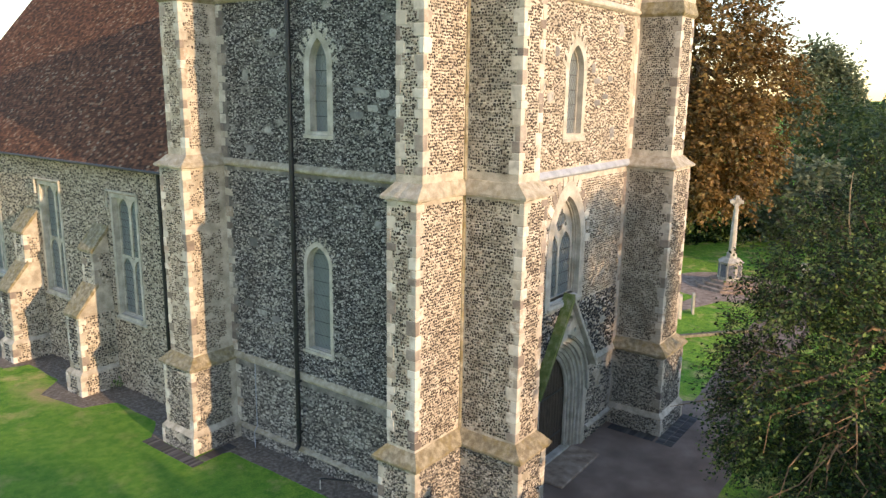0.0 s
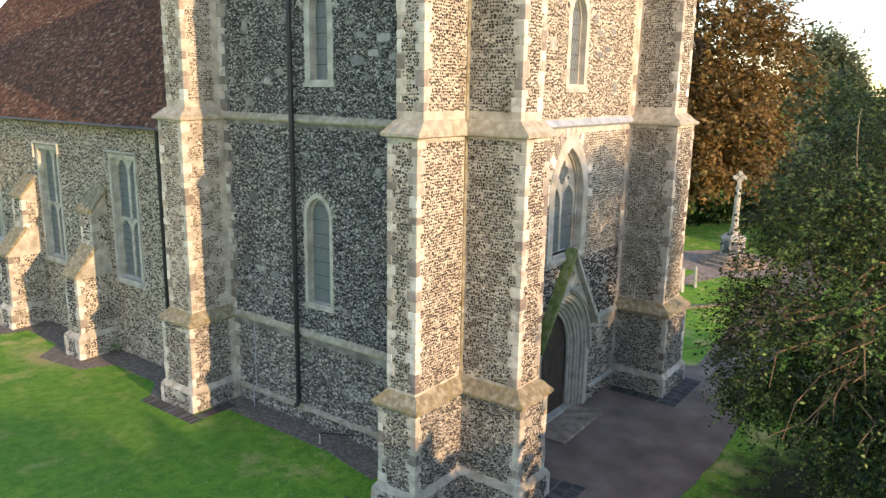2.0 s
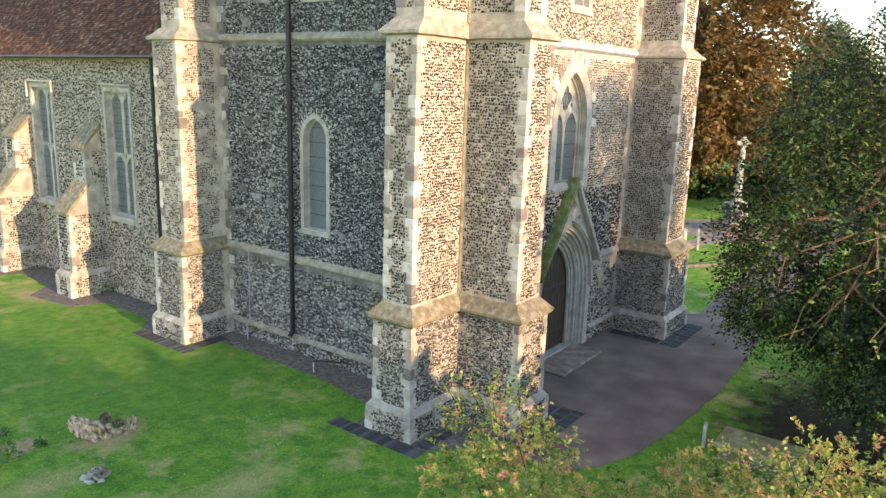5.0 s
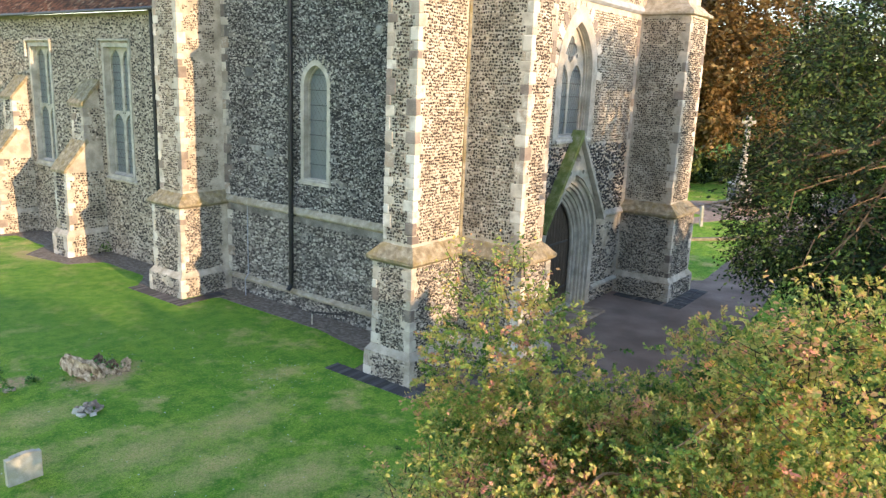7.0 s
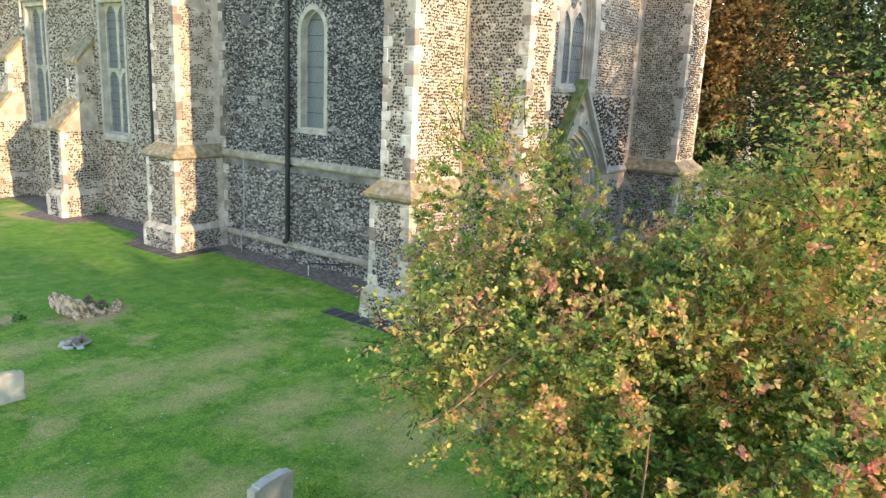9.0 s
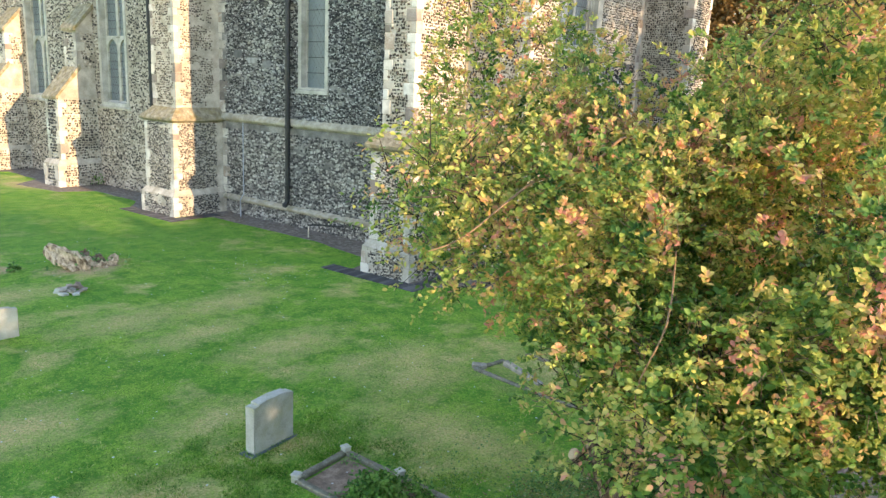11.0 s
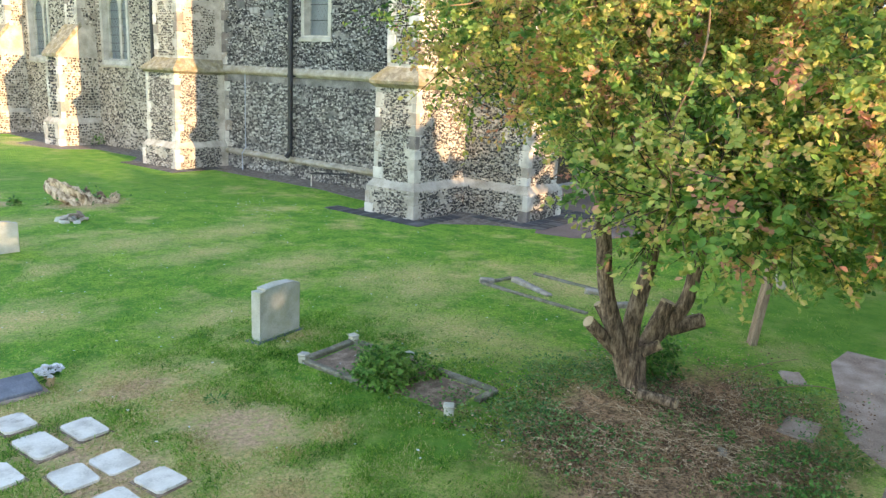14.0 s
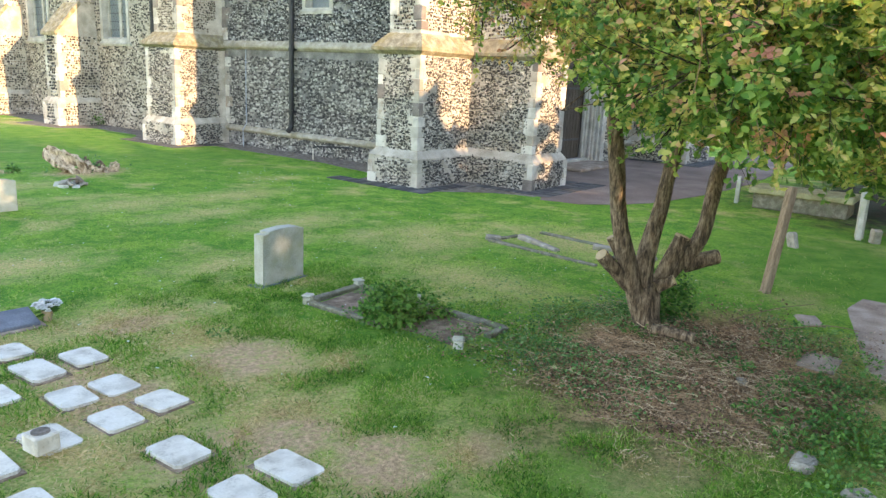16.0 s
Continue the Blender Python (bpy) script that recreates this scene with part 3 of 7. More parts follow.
def lump_mesh(sides=7):
    """One knapped flint of unit size: a low faceted dome with a slanting top."""
    bm = bmesh.new()
    a0, slope = rnd.uniform(0, 1), rnd.uniform(-0.3, 0.3)
    lo, hi = [], []
    for k in range(sides):
        a = a0 + k * math.tau / sides
        r = rnd.uniform(0.82, 1.12)
        c, s = math.cos(a), math.sin(a)
        u, v = r * math.copysign(abs(c) ** 0.65, c), r * math.copysign(abs(s) ** 0.65, s)
        lo.append(bm.verts.new((u, v, 0)))
        hi.append(bm.verts.new((u * 0.78, v * 0.78, 1 + slope * c)))
    bm.faces.new(hi)
    for k in range(sides):
        bm.faces.new((lo[k], lo[(k + 1) % sides], hi[(k + 1) % sides], hi[k]))
    me = bpy.data.meshes.new("flint")
    bm.to_mesh(me)
    bm.free()
    return finish(me, M_LUMP)


LUMPS = [lump_mesh() for _ in range(8)]


# a squared block with worn edges, shared by all quoins and pavers
def block_mesh(name, material, bevel=0.04, rough=0.018):
    bm = bmesh.new()
    box(bm, -0.5, 0.5, -0.5, 0.5, -0.5, 0.5, bevel)
    for v in bm.verts:
        v.co += Vector((rnd.uniform(-1, 1), rnd.uniform(-1, 1), rnd.uniform(-1, 1))) * rough
    me = bpy.data.meshes.new(name)
    bm.to_mesh(me)
    bm.free()
    return finish(me, material)


QUOINS = [block_mesh("quoin", M_QUOIN, b, 0.03) for b in (0.04, 0.06, 0.09, 0.05, 0.07)]
M_LETIN = surface("grey_wall_stone", [(0.0, (0.14, 0.14, 0.14)), (0.5, (0.29, 0.285, 0.27)), (1.0, (0.50, 0.48, 0.44))], 6, 45, 0.9, 0.6, "object", 0.35, stain=(0.12, 0.12, 0.12), stain_scale=8.0)
LET_INS = [block_mesh("let_in_stone", M_LETIN, 0.22, 0.12) for _ in range(5)]


def piece(name, me, x0, x1, y0, y1, z0, z1, parent, turn=0.0):
    ob = new(name, me)
    ob.parent = parent
    ob.matrix_basis = pose((x0 + x1) / 2, (y0 + y1) / 2, (z0 + z1) / 2, 0, 0, turn) @ Matrix.Diagonal((x1 - x0, y1 - y0, z1 - z0, 1))
    return ob


def quoins(parent, x, y, sx, sy, z0, z1, lo=0.15, hi=0.27, proud=0.014, tall=(0.18, 0.40)):
    """Long and short corner stones up an edge at x, y; the masonry lies towards sx, sy. Gives (z0, z1, length on x, length on y)."""
    made, z, k = [], z0 + 0.006, rnd.randrange(2)
    while z < z1 - 0.1:
        h = min(rnd.uniform(*tall), z1 - z)
        lx, ly = (hi, lo) if k % 2 else (lo, hi)
        lx, ly = lx * rnd.uniform(0.8, 1.15), ly * rnd.uniform(0.8, 1.15)
        p = proud * rnd.uniform(0.5, 1.3)
        xs, ys = sorted((x - sx * p, x + sx * lx)), sorted((y - sy * p, y + sy * ly))
        piece("quoin", rnd.choice(QUOINS), *xs, *ys, z, z + h - 0.012, parent)
        made.append((z, z + h, lx, ly))
        z, k = z + h, k + 1
    return made


def clear_of(stones, which, u_edge, sign):
    """A test that keeps flints off the corner stones: which 2 or 3 picks the stone's length on that face."""
    z0 = np.array([s[0] for s in stones])
    ln_ = np.array([s[which] for s in stones])
    def ok(u, v):
        i = np.clip(np.searchsorted(z0, v) - 1, 0, len(z0) - 1)
        return sign * (u - u_edge) > ln_[i] + 0.03
    return ok


def both(*tests):
    return lambda u, v: np.logical_and.reduce([t(u, v) for t in tests])


def mesh_of(name, verts, faces, material, smooth=False):
    me = bpy.data.meshes.new(name)
    me.from_pydata([tuple(v) for v in verts], [], faces)
    me.update()
    return finish(me, material, smooth)


# ---- ground, path, margins ----
bm = bmesh.new()
xs = [-2500, -300, -60] + [x * 2.0 for x in range(-15, 31)] + [120, 400, 2500]
ys = [-2500, -300, -60] + [y * 2.0 for y in range(-15, 31)] + [120, 400, 2500]
grid = [[bm.verts.new((x, y, G + (0.05 * math.exp(-((x + 8.2) ** 2 + (y + 8.2) ** 2) / 3) if abs(x) < 30 else 0))) for x in xs] for y in ys]
for j in range(len(ys) - 1):
    for i in range(len(xs) - 1):
        bm.faces.new((grid[j][i], grid[j][i + 1], grid[j + 1][i + 1], grid[j + 1][i]))
ground = part("ground", bm, M_LAWN, None, "mown churchyard lawn with straw-coloured worn patches", "structure")
tagged(ground, category="lawn")


def sheet(name, outline, z0, z1, material, label, category, kind="structure", parent=None):
    bm = bmesh.new()
    lo, hi = [bm.verts.new((x, y, z0)) for x, y in outline], [bm.verts.new((x, y, z1)) for x, y in outline]
    bm.faces.new(hi)
    for i in range(len(lo)):
        j = (i + 1) % len(lo)
        bm.faces.new((lo[i], lo[j], hi[j], hi[i]))
    return tagged(part(name, bm, material, parent, label, kind), category=category)


def wavy(points, amount, step=0.35):
    out = []
    for (a, b), (c, d) in zip(points, points[1:] + points[:1]):
        n = max(1, int(math.hypot(c - a, d - b) / step))
        for k in range(n):
            x, y = a + (c - a) * k / n, b + (d - b) * k / n
            o = noise.noise_vector((x * 1.3, y * 1.3, 3.1)) * amount
            out.append((x + o.x, y + o.y))
    return out


path_edge = [(-1.1, -2.9), (-0.95, -3.7), (-0.2, -4.4), (1.0, -4.85), (3.0, -5.15), (6.0, -5.3), (9.3, -5.25), (16, -4.7), (26, -4.2), (60, -4.0), (60, -1.4), (26, -1.4), (14, -2.2), (12.6, -0.6), (10, 0.3), (1.0, 0.3), (0.5, -2.0)]
sheet("path", wavy(path_edge, 0.08), G - 0.05, G + 0.012, M_ASPHALT, "worn brown-grey asphalt path in front of the west door", "path")
sheet("gravel_margin", wavy([(0.6, 2.0), (-1.15, 2.25), (-0.75, 4.5), (-0.75, 7.0), (-0.75, 9.3), (-1.5, 9.7), (0.6, 10.5)], 0.06), G - 0.05, G + 0.008, M_GRAVEL, "dark gravel strip along the tower's foot", "gravel strip")
sheet("nave_margin", wavy([(0.5, 11.0), (-2.25, 11.9), (-1.0, 13.5), (-1.0, 16.3), (-2.1, 16.8), (-2.5, 19.4), (-1.3, 20.4), (-1.2, 23.2), (-2.2, 23.6), (-2.4, 26), (-1.2, 27), (-1.2, 36), (0.5, 36)], 0.06), G - 0.05, G + 0.008, M_GRAVEL, "dark gravel strip along the nave wall", "gravel strip")

# ---- church tower ----
tower = thing("church_tower", "flint church tower with pale stone quoins and stepped corner buttresses", "tower")
NX, WY, TOP = 0.25, -0.15, 17.5              # north wall faces -x, west wall faces -y
LOW_S, UP_S, TOP_S = 3.05, 9.95, 15.2        # undersides of the three string courses
# openings: centre along the wall, then the outlines
N_LOW, N_UP, W_WIN, W_UP, DOOR = 5.72, 5.55, 5.62, 5.68, 5.75
o_nlow, r_nlow = arch(0.50, 4.25, 7.05, 7.68), arch(0.64, 4.12, 7.05, 7.85)
o_nup, r_nup = arch(0.37, 11.25, 13.2, 13.98), arch(0.6, 11.08, 13.2, 14.22)
o_wwin, r_wwin = arch(0.98, 5.85, 7.75, 9.3), arch(1.32, 5.65, 7.75, 9.85)
o_wup, r_wup = arch(0.50, 11.25, 13.2, 13.95), arch(0.72, 11.05, 13.2, 14.2)
back_x, back_y = 11.3, 11.4
h_nlow, h_nup = arch(0.57, 4.2, 7.05, 7.74), arch(0.48, 11.16, 13.2, 14.1)
h_wwin, h_wup, h_door = arch(1.12, 5.75, 7.75, 9.55), arch(0.60, 11.15, 13.2, 14.07), arch(1.8, G - 0.02, 2.1, 4.45, 12)
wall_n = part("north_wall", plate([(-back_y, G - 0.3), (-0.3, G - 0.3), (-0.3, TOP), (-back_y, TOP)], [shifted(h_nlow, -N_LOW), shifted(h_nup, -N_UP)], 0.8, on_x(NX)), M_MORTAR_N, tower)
wall_w = part("west_wall", plate([(0.3, G - 0.3), (back_x, G - 0.3), (back_x, TOP), (0.3, TOP)], [shifted(h_door, DOOR), shifted(h_wwin, W_WIN), shifted(h_wup, W_UP)], 0.9, on_y(WY)), M_MORTAR, tower)
bm = bmesh.new()
box(bm, back_x - 0.9, back_x + 0.2, WY + 0.9, back_y, G - 0.3, TOP)
part("south_wall", bm, M_MORTAR, tower)
bm = bmesh.new()
box(bm, NX + 0.8, back_x - 0.9, back_y - 0.9, back_y + 0.1, G - 0.3, TOP)
part("east_wall", bm, M_MORTAR, tower)
bm = bmesh.new()
box(bm, NX + 0.1, back_x, WY + 0.1, back_y - 0.1, TOP, TOP + 0.2)
part("roof", bm, M_LEAD, tower)


def grown(r, e):
    return (r[0] - e, r[1] + e, r[2] - e, r[3] + e)


def buttress(name, low, mid, up, ends, weather=M_LICHEN, flint=True):
    """A stepped buttress: plinth, lower stage, sloping coping, middle stage, coping with string, upper stage. ends: the outer corners."""
    bm = bmesh.new()
    loft(bm, [(*grown(low, 0.13), G - 0.3), (*grown(low, 0.13), 0.62), (*low, 0.80), (*low, LOW_S), (*mid, LOW_S), (*mid, UP_S), (*up, UP_S), (*up, TOP_S), (*up, TOP + 0.1)])
    ob = part(name, bm, M_MORTAR, tower)
    for z, a, b, rise in ((LOW_S, low, mid, 0.36), (UP_S, mid, up, 0.36)):
        bm = bmesh.new()
        lip = 0.10 if z == LOW_S else 0.05
        loft(bm, [(*grown(a, 0.02), z - lip), (*grown(a, 0.13), z - 0.02), (*grown(a, 0.13), z + 0.05), (*grown(b, 0.02), z + rise), (*grown(b, 0.001), z + rise + 0.02)])
        bmesh.ops.subdivide_edges(bm, edges=[e for e in bm.edges if e.calc_length() > 0.5], cuts=7, use_grid_fill=True)
        for v in bm.verts:
            v.co += noise.noise_vector(v.co * 4) * 0.02 + noise.noise_vector(v.co * 11) * 0.012
        part("coping", bm, weather if z == LOW_S else M_COPING, ob, "lichen-spotted sloping stone coping" if z == LOW_S else "pale weathered sloping stone coping")
    bm = bmesh.new()
    loft(bm, [(*grown(up, 0.02), TOP_S - 0.05), (*grown(up, 0.1), TOP_S + 0.04), (*grown(up, 0.1), TOP_S + 0.1), (*grown(up, 0.01), TOP_S + 0.45)])
    part("coping", bm, weather, ob, "lichen-spotted sloping stone coping")
    stones = {}
    for stage, r, z0, z1 in (("base", grown(low, 0.13), G, 0.60), ("low", low, 0.80, LOW_S - 0.1), ("mid", mid, LOW_S + 0.44, UP_S - 0.1), ("up", up, UP_S + 0.58, TOP_S - 0.05)):
        for e, (ix, iy, sx, sy) in enumerate(ends):
            stones[stage, e] = quoins(ob, r[ix], r[2 + iy], sx, sy, z0, z1)
    return ob, stones


def faced(ob, stones, rects, north, far_len, style, near_one=False, thin=0.8):
    """Lays flints on the end face and on the side face that show of a buttress."""
    for stage, r, z0, z1 in rects:
        coarse = stage in ("base", "low")
        opts = dict(course=0.072 if not coarse else 0.058, width=(0.05, 0.10) if not coarse else (0.04, 0.12), fill=0.90 if not coarse else 0.92, depth=0.016 if not coarse else 0.018, loose=0.32 if not coarse else 0.6, sides=5 if coarse else 4, bald=thin if not coarse else 0.42)
        if coarse:      # chips pushed into the joints between the larger flints
            chips = dict(course=0.05, width=(0.03, 0.08), fill=0.85, depth=0.012, loose=1.0, sides=4, bald=0.5)
            if north:
                flints("flint_chip", ob, M_GALLET, -r[3] + 0.15, -r[2] - 0.15, z0, z1, on_x(r[0]), **chips)
                flints("flint_chip", ob, M_GALLET, r[0] + 0.15, far_len, z0, z1, on_y(r[2]), **chips)
            else:
                flints("flint_chip", ob, M_GALLET, r[0] + 0.15, r[1] - 0.15, z0, z1, on_y(r[2]), **chips)
                flints("flint_chip", ob, M_GALLET, -far_len, -r[2] - 0.15, z0, z1, on_x(r[0]), **chips)
        m = M_RUBBLE if coarse else style
        one = coarse and near_one
        if north:   # end faces -x with edges at y0 and y1; side faces -y
            flints("flint_facing", ob, m, -r[3], -r[2], z0, z1, on_x(r[0]), keep=both(clear_of(stones[stage, 1], 3, -r[3], 1), clear_of(stones[stage, 0], 3, -r[2], -1)), single=one, **opts)
            flints("flint_facing", ob, m, r[0], far_len, z0, z1, on_y(r[2]), keep=clear_of(stones[stage, 0], 2, r[0], 1), **opts)
        else:       # end faces -y with edges at x0 and x1; side faces -x
            flints("flint_facing", ob, m, r[0], r[1], z0, z1, on_y(r[2]), keep=both(clear_of(stones[stage, 0], 2, r[0], 1), clear_of(stones[stage, 1], 2, r[1], -1)), single=one, **opts)
            flints("flint_facing", ob, m, -far_len, -r[2], z0, z1, on_x(r[0]), keep=clear_of(stones[stage, 0], 3, -r[2], -1), **opts)


def stage_rects(low, mid, up):
    return (("base", grown(low, 0.13), G, 0.60), ("low", low, 0.80, LOW_S - 0.1), ("mid", mid, LOW_S + 0.44, UP_S - 0.1), ("up", up, UP_S + 0.58, TOP_S - 0.05))


NORTH_ENDS = ((0, 0, 1, 1), (0, 1, 1, -1))
WEST_ENDS = ((0, 0, 1, 1), (1, 0, -1, 1))
A = ((-2.12, 0.5, -0.13, 1.12), (-1.98, 0.5, 0.0, 0.93), (-1.76, 0.5, 0.0, 0.83))
B = ((-0.13, 1.30, -2.0, 0.5), (0.0, 1.16, -1.79, 0.5), (0.0, 1.04, -1.6, 0.5))
C = ((-1.62, 0.5, 10.08, 11.7), (-1.4, 0.5, 10.2, 11.5), (-1.15, 0.5, 10.3, 11.3))
D = ((9.95, 12.1, -2.15, 0.5), (10.15, 11.9, -1.9, 0.5), (10.45, 11.7, -1.65, 0.5))
bA = buttress("buttress", *A, NORTH_ENDS)
bB = buttress("buttress", *B, WEST_ENDS)
bC = buttress("buttress", *C, NORTH_ENDS)
bD = buttress("buttress", *D, WEST_ENDS)
faced(*bA, stage_rects(*A), True, -0.06, M_FLINT_B, True)
faced(*bB, stage_rects(*B), False, -0.06, M_FLINT_B, True)
faced(*bC, stage_rects(*C), True, NX - 0.25, M_FLINT_P, thin=0.3)
faced(*bD, stage_rects(*D), False, WY - 0.06, M_FLINT_B)
bm = bmesh.new()
tube(bm, [(-0.02, -0.02, G), (-0.02, -0.02, LOW_S + 0.1)], [0.13, 0.13], 8)
tube(bm, [(-0.01, -0.01, LOW_S + 0.3), (-0.01, -0.01, UP_S)], [0.06, 0.06], 8)
tube(bm, [(-0.01, -0.01, UP_S + 0.3), (-0.01, -0.01, TOP)], [0.06, 0.06], 8)
part("corner_bead", bm, M_LICHEN, tower, "pale stone bead in the inner corner")

# pale blocks let into the walls, toothed stones up the inner corners
LET_IN = [(8.83, 10.55, 0.34, 0.3), (8.82, 7.42, 0.36, 0.32), (8.9, 12.9, 0.3, 0.34), (2.4, 4.6, 0.5, 0.55), (9.2, 5.2, 0.4, 0.22), (8.5, 5.0, 0.5, 0.2), (7.8, 4.9, 0.4, 0.2), (3.2, 8.7, 0.25, 0.2), (7.6, 8.2, 0.22, 0.2), (4.0, 11.8, 0.5, 0.18), (3.4, 12.0, 0.45, 0.18), (3.0, 12.4, 0.5, 0.2), (3.9, 12.5, 0.4, 0.16), (2.6, 11.9, 0.4, 0.18), (7.9, 11.2, 0.3, 0.2), (7.5, 14.2, 0.3, 0.25), (2.0, 13.6, 0.3, 0.2)]
LET_W = [(3.1, 10.9, 0.3, 0.4), (8.6, 11.2, 0.35, 0.4), (8.9, 14.6, 0.35, 0.45), (3.4, 14.4, 0.3, 0.3), (7.3, 12.2, 0.5, 0.2), (7.9, 12.4, 0.4, 0.18), (7.2, 12.9, 0.5, 0.18), (8.2, 13.0, 0.4, 0.2), (6.9, 13.3, 0.3, 0.3), (4.1, 12.4, 0.35, 0.3), (3.6, 12.7, 0.3, 0.25), (4.4, 13.7, 0.3, 0.3), (8.8, 4.4, 0.35, 0.25), (9.3, 5.4, 0.3, 0.22)]
for y, z, w, h in LET_IN:
    piece("let_in_stone", rnd.choice(LET_INS), NX - 0.018, NX + 0.05, y - w / 2, y + w / 2, z - h / 2, z + h / 2, wall_n)
for x, z, w, h in LET_W:
    piece("let_in_stone", rnd.choice(LET_INS), x - w / 2, x + w / 2, WY - 0.018, WY + 0.05, z - h / 2, z + h / 2, wall_w)
for z0, z1, yc, xc in ((0.62, LOW_S - 0.06, 10.07, 9.93), (LOW_S + 0.26, UP_S - 0.06, 10.19, 10.13), (UP_S + 0.26, TOP_S - 0.06, 10.29, 10.43)):
    z, k = z0, 0
    while z < z1 - 0.1:
        h = min(rnd.uniform(0.2, 0.4), z1 - z)
        w = (0.34, 0.16)[k % 2] * rnd.uniform(0.8, 1.3)
        piece("corner_stone", rnd.choice(QUOINS), NX - 0.016, NX + 0.05, yc - w, yc + 0.02, z, z + h - 0.012, wall_n)
        w = (0.26, 0.16)[k % 2] * rnd.uniform(0.8, 1.2)
        piece("corner_stone", rnd.choice(QUOINS), xc - w, xc + 0.02, WY - 0.016, WY + 0.05, z, z + h - 0.012, wall_w)
        z, k = z + h, k + 1


# flints of the two walls, clear of openings and strings
def keep_n(u, v):
    y = -u
    bad = pip(u + N_LOW, v, r_nlow) | pip(u + N_UP, v, r_nup) | (abs(v - LOW_S) < 0.25) | (abs(v - UP_S - 0.05) < 0.2) | (abs(v - 0.5) < 0.09)
    for a, b, w, h in LET_IN:
        bad |= (abs(y - a) < w / 2 + 0.03) & (abs(v - b) < h / 2 + 0.03)
    return ~bad & (y < 9.95 - 0.25 * nrng.random(u.shape)) & (y > 0.9)


def streaky(u, v):
    """True in level streaks where pale stones were used among the flints."""
    return np.array([noise.noise((a * 0.7, b * 3.2, 4.4)) + 0.5 * noise.noise((a * 4, b * 6, 1.2)) > 0.10 for a, b in zip(u, v)], dtype=bool)


def keep_w(u, v):
    bad = pip(u - W_WIN, v, r_wwin) | pip(u - W_UP, v, r_wup) | pip(u - DOOR, v, arch(2.0, -1, 2.1, 4.7)) | (abs(v - LOW_S + 0.1) < 0.25) | (abs(v - UP_S - 0.05) < 0.25)
    for a, b, w, h in LET_W:
        bad |= (abs(u - a) < w / 2 + 0.03) & (abs(v - b) < h / 2 + 0.03)
    return ~bad & (u < 9.95 - 0.2 * nrng.random(u.shape))


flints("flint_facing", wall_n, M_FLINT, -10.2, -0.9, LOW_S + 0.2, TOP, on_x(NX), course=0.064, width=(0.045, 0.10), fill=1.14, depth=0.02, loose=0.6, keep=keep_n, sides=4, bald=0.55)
flints("white_fleck", wall_n, M_SPECK, -10.2, -0.9, LOW_S + 0.2, TOP, on_x(NX), course=0.09, width=(0.02, 0.18), fill=0.46, depth=0.03, loose=2.4, keep=keep_n, sides=4)
flints("pale_stone", wall_n, M_PALE, -10.2, -0.9, LOW_S + 0.2, UP_S - 0.1, on_x(NX), course=0.12, width=(0.08, 0.34), fill=0.7, depth=0.03, loose=0.9, keep=both(keep_n, lambda u, v: streaky(u - 2.5, v) & (u < -6.0 + 1.5 * np.sin(v * 2.0))), sides=5)
flints("flint_facing", wall_n, M_RUBBLE, -10.2, -0.9, G, LOW_S - 0.2, on_x(NX), course=0.07, width=(0.045, 0.15), fill=1.0, depth=0.022, loose=0.8, keep=keep_n, sides=4, bald=0.5)
flints("pale_stone", wall_n, M_PALE, -10.2, -0.9, G, LOW_S - 0.2, on_x(NX), course=0.11, width=(0.08, 0.30), fill=0.75, depth=0.034, loose=0.9, keep=both(keep_n, streaky), sides=5)
flints("flint_chip", wall_n, M_GALLET, -10.2, -0.9, G, LOW_S - 0.2, on_x(NX), course=0.065, width=(0.04, 0.1), fill=0.95, depth=0.013, loose=1.0, keep=keep_n, sides=4, bald=0.34)
flints("flint_facing", wall_w, M_FLINT, 1.1, 10.3, LOW_S + 0.1, 5.6, on_y(WY), course=0.1, width=(0.07, 0.16), fill=1.02, depth=0.02, loose=0.5, keep=keep_w, sides=5)
flints("flint_facing", wall_w, M_FLINT_P, 1.1, 10.3, 5.6, UP_S - 0.1, on_y(WY), course=0.08, width=(0.055, 0.11), fill=0.8, depth=0.016, loose=0.3, keep=keep_w, sides=4)
flints("flint_facing", wall_w, M_FLINT_P, 1.1, 10.3, UP_S + 0.2, TOP, on_y(WY), course=0.08, width=(0.055, 0.12), fill=0.9, depth=0.02, loose=0.6, keep=keep_w, sides=4)
flints("flint_facing", wall_w, M_RUBBLE, 1.1, 10.3, G, LOW_S - 0.2, on_y(WY), course=0.074, width=(0.045, 0.16), fill=1.0, depth=0.022, loose=0.8, keep=keep_w, sides=4, bald=0.32)


def string_course(parent, name, a, b, wall, z, axis, material, out=0.13, h=0.24, label=""):
    """A projecting moulding with a sloping top along a wall."""
    prof = [(0.05, z - 0.04), (-0.05, z - 0.02), (-out, z + 0.05), (-out, z + 0.11), (-0.02, z + h), (0.05, z + h)]
    bm = bmesh.new()
    n = max(2, int(abs(b - a) / 0.5))
    rings = []
    for k in range(n + 1):
        s = a + (b - a) * k / n
        ring = []
        for w, v in prof:
            j = noise.noise((s * 2, v * 5, 1.7)) * 0.012
            ring.append(bm.verts.new((wall + w, s, v + j) if axis == "y" else (s, wall + w, v + j)))
        rings.append(ring)
    for r, q in zip(rings, rings[1:]):
        for k in range(len(prof)):
            bm.faces.new((r[k], r[(k + 1) % len(prof)], q[(k + 1) % len(prof)], q[k]))
    bm.faces.new(rings[0])
    bm.faces.new(rings[-1][::-1])
    return part(name, bm, material, parent, label)


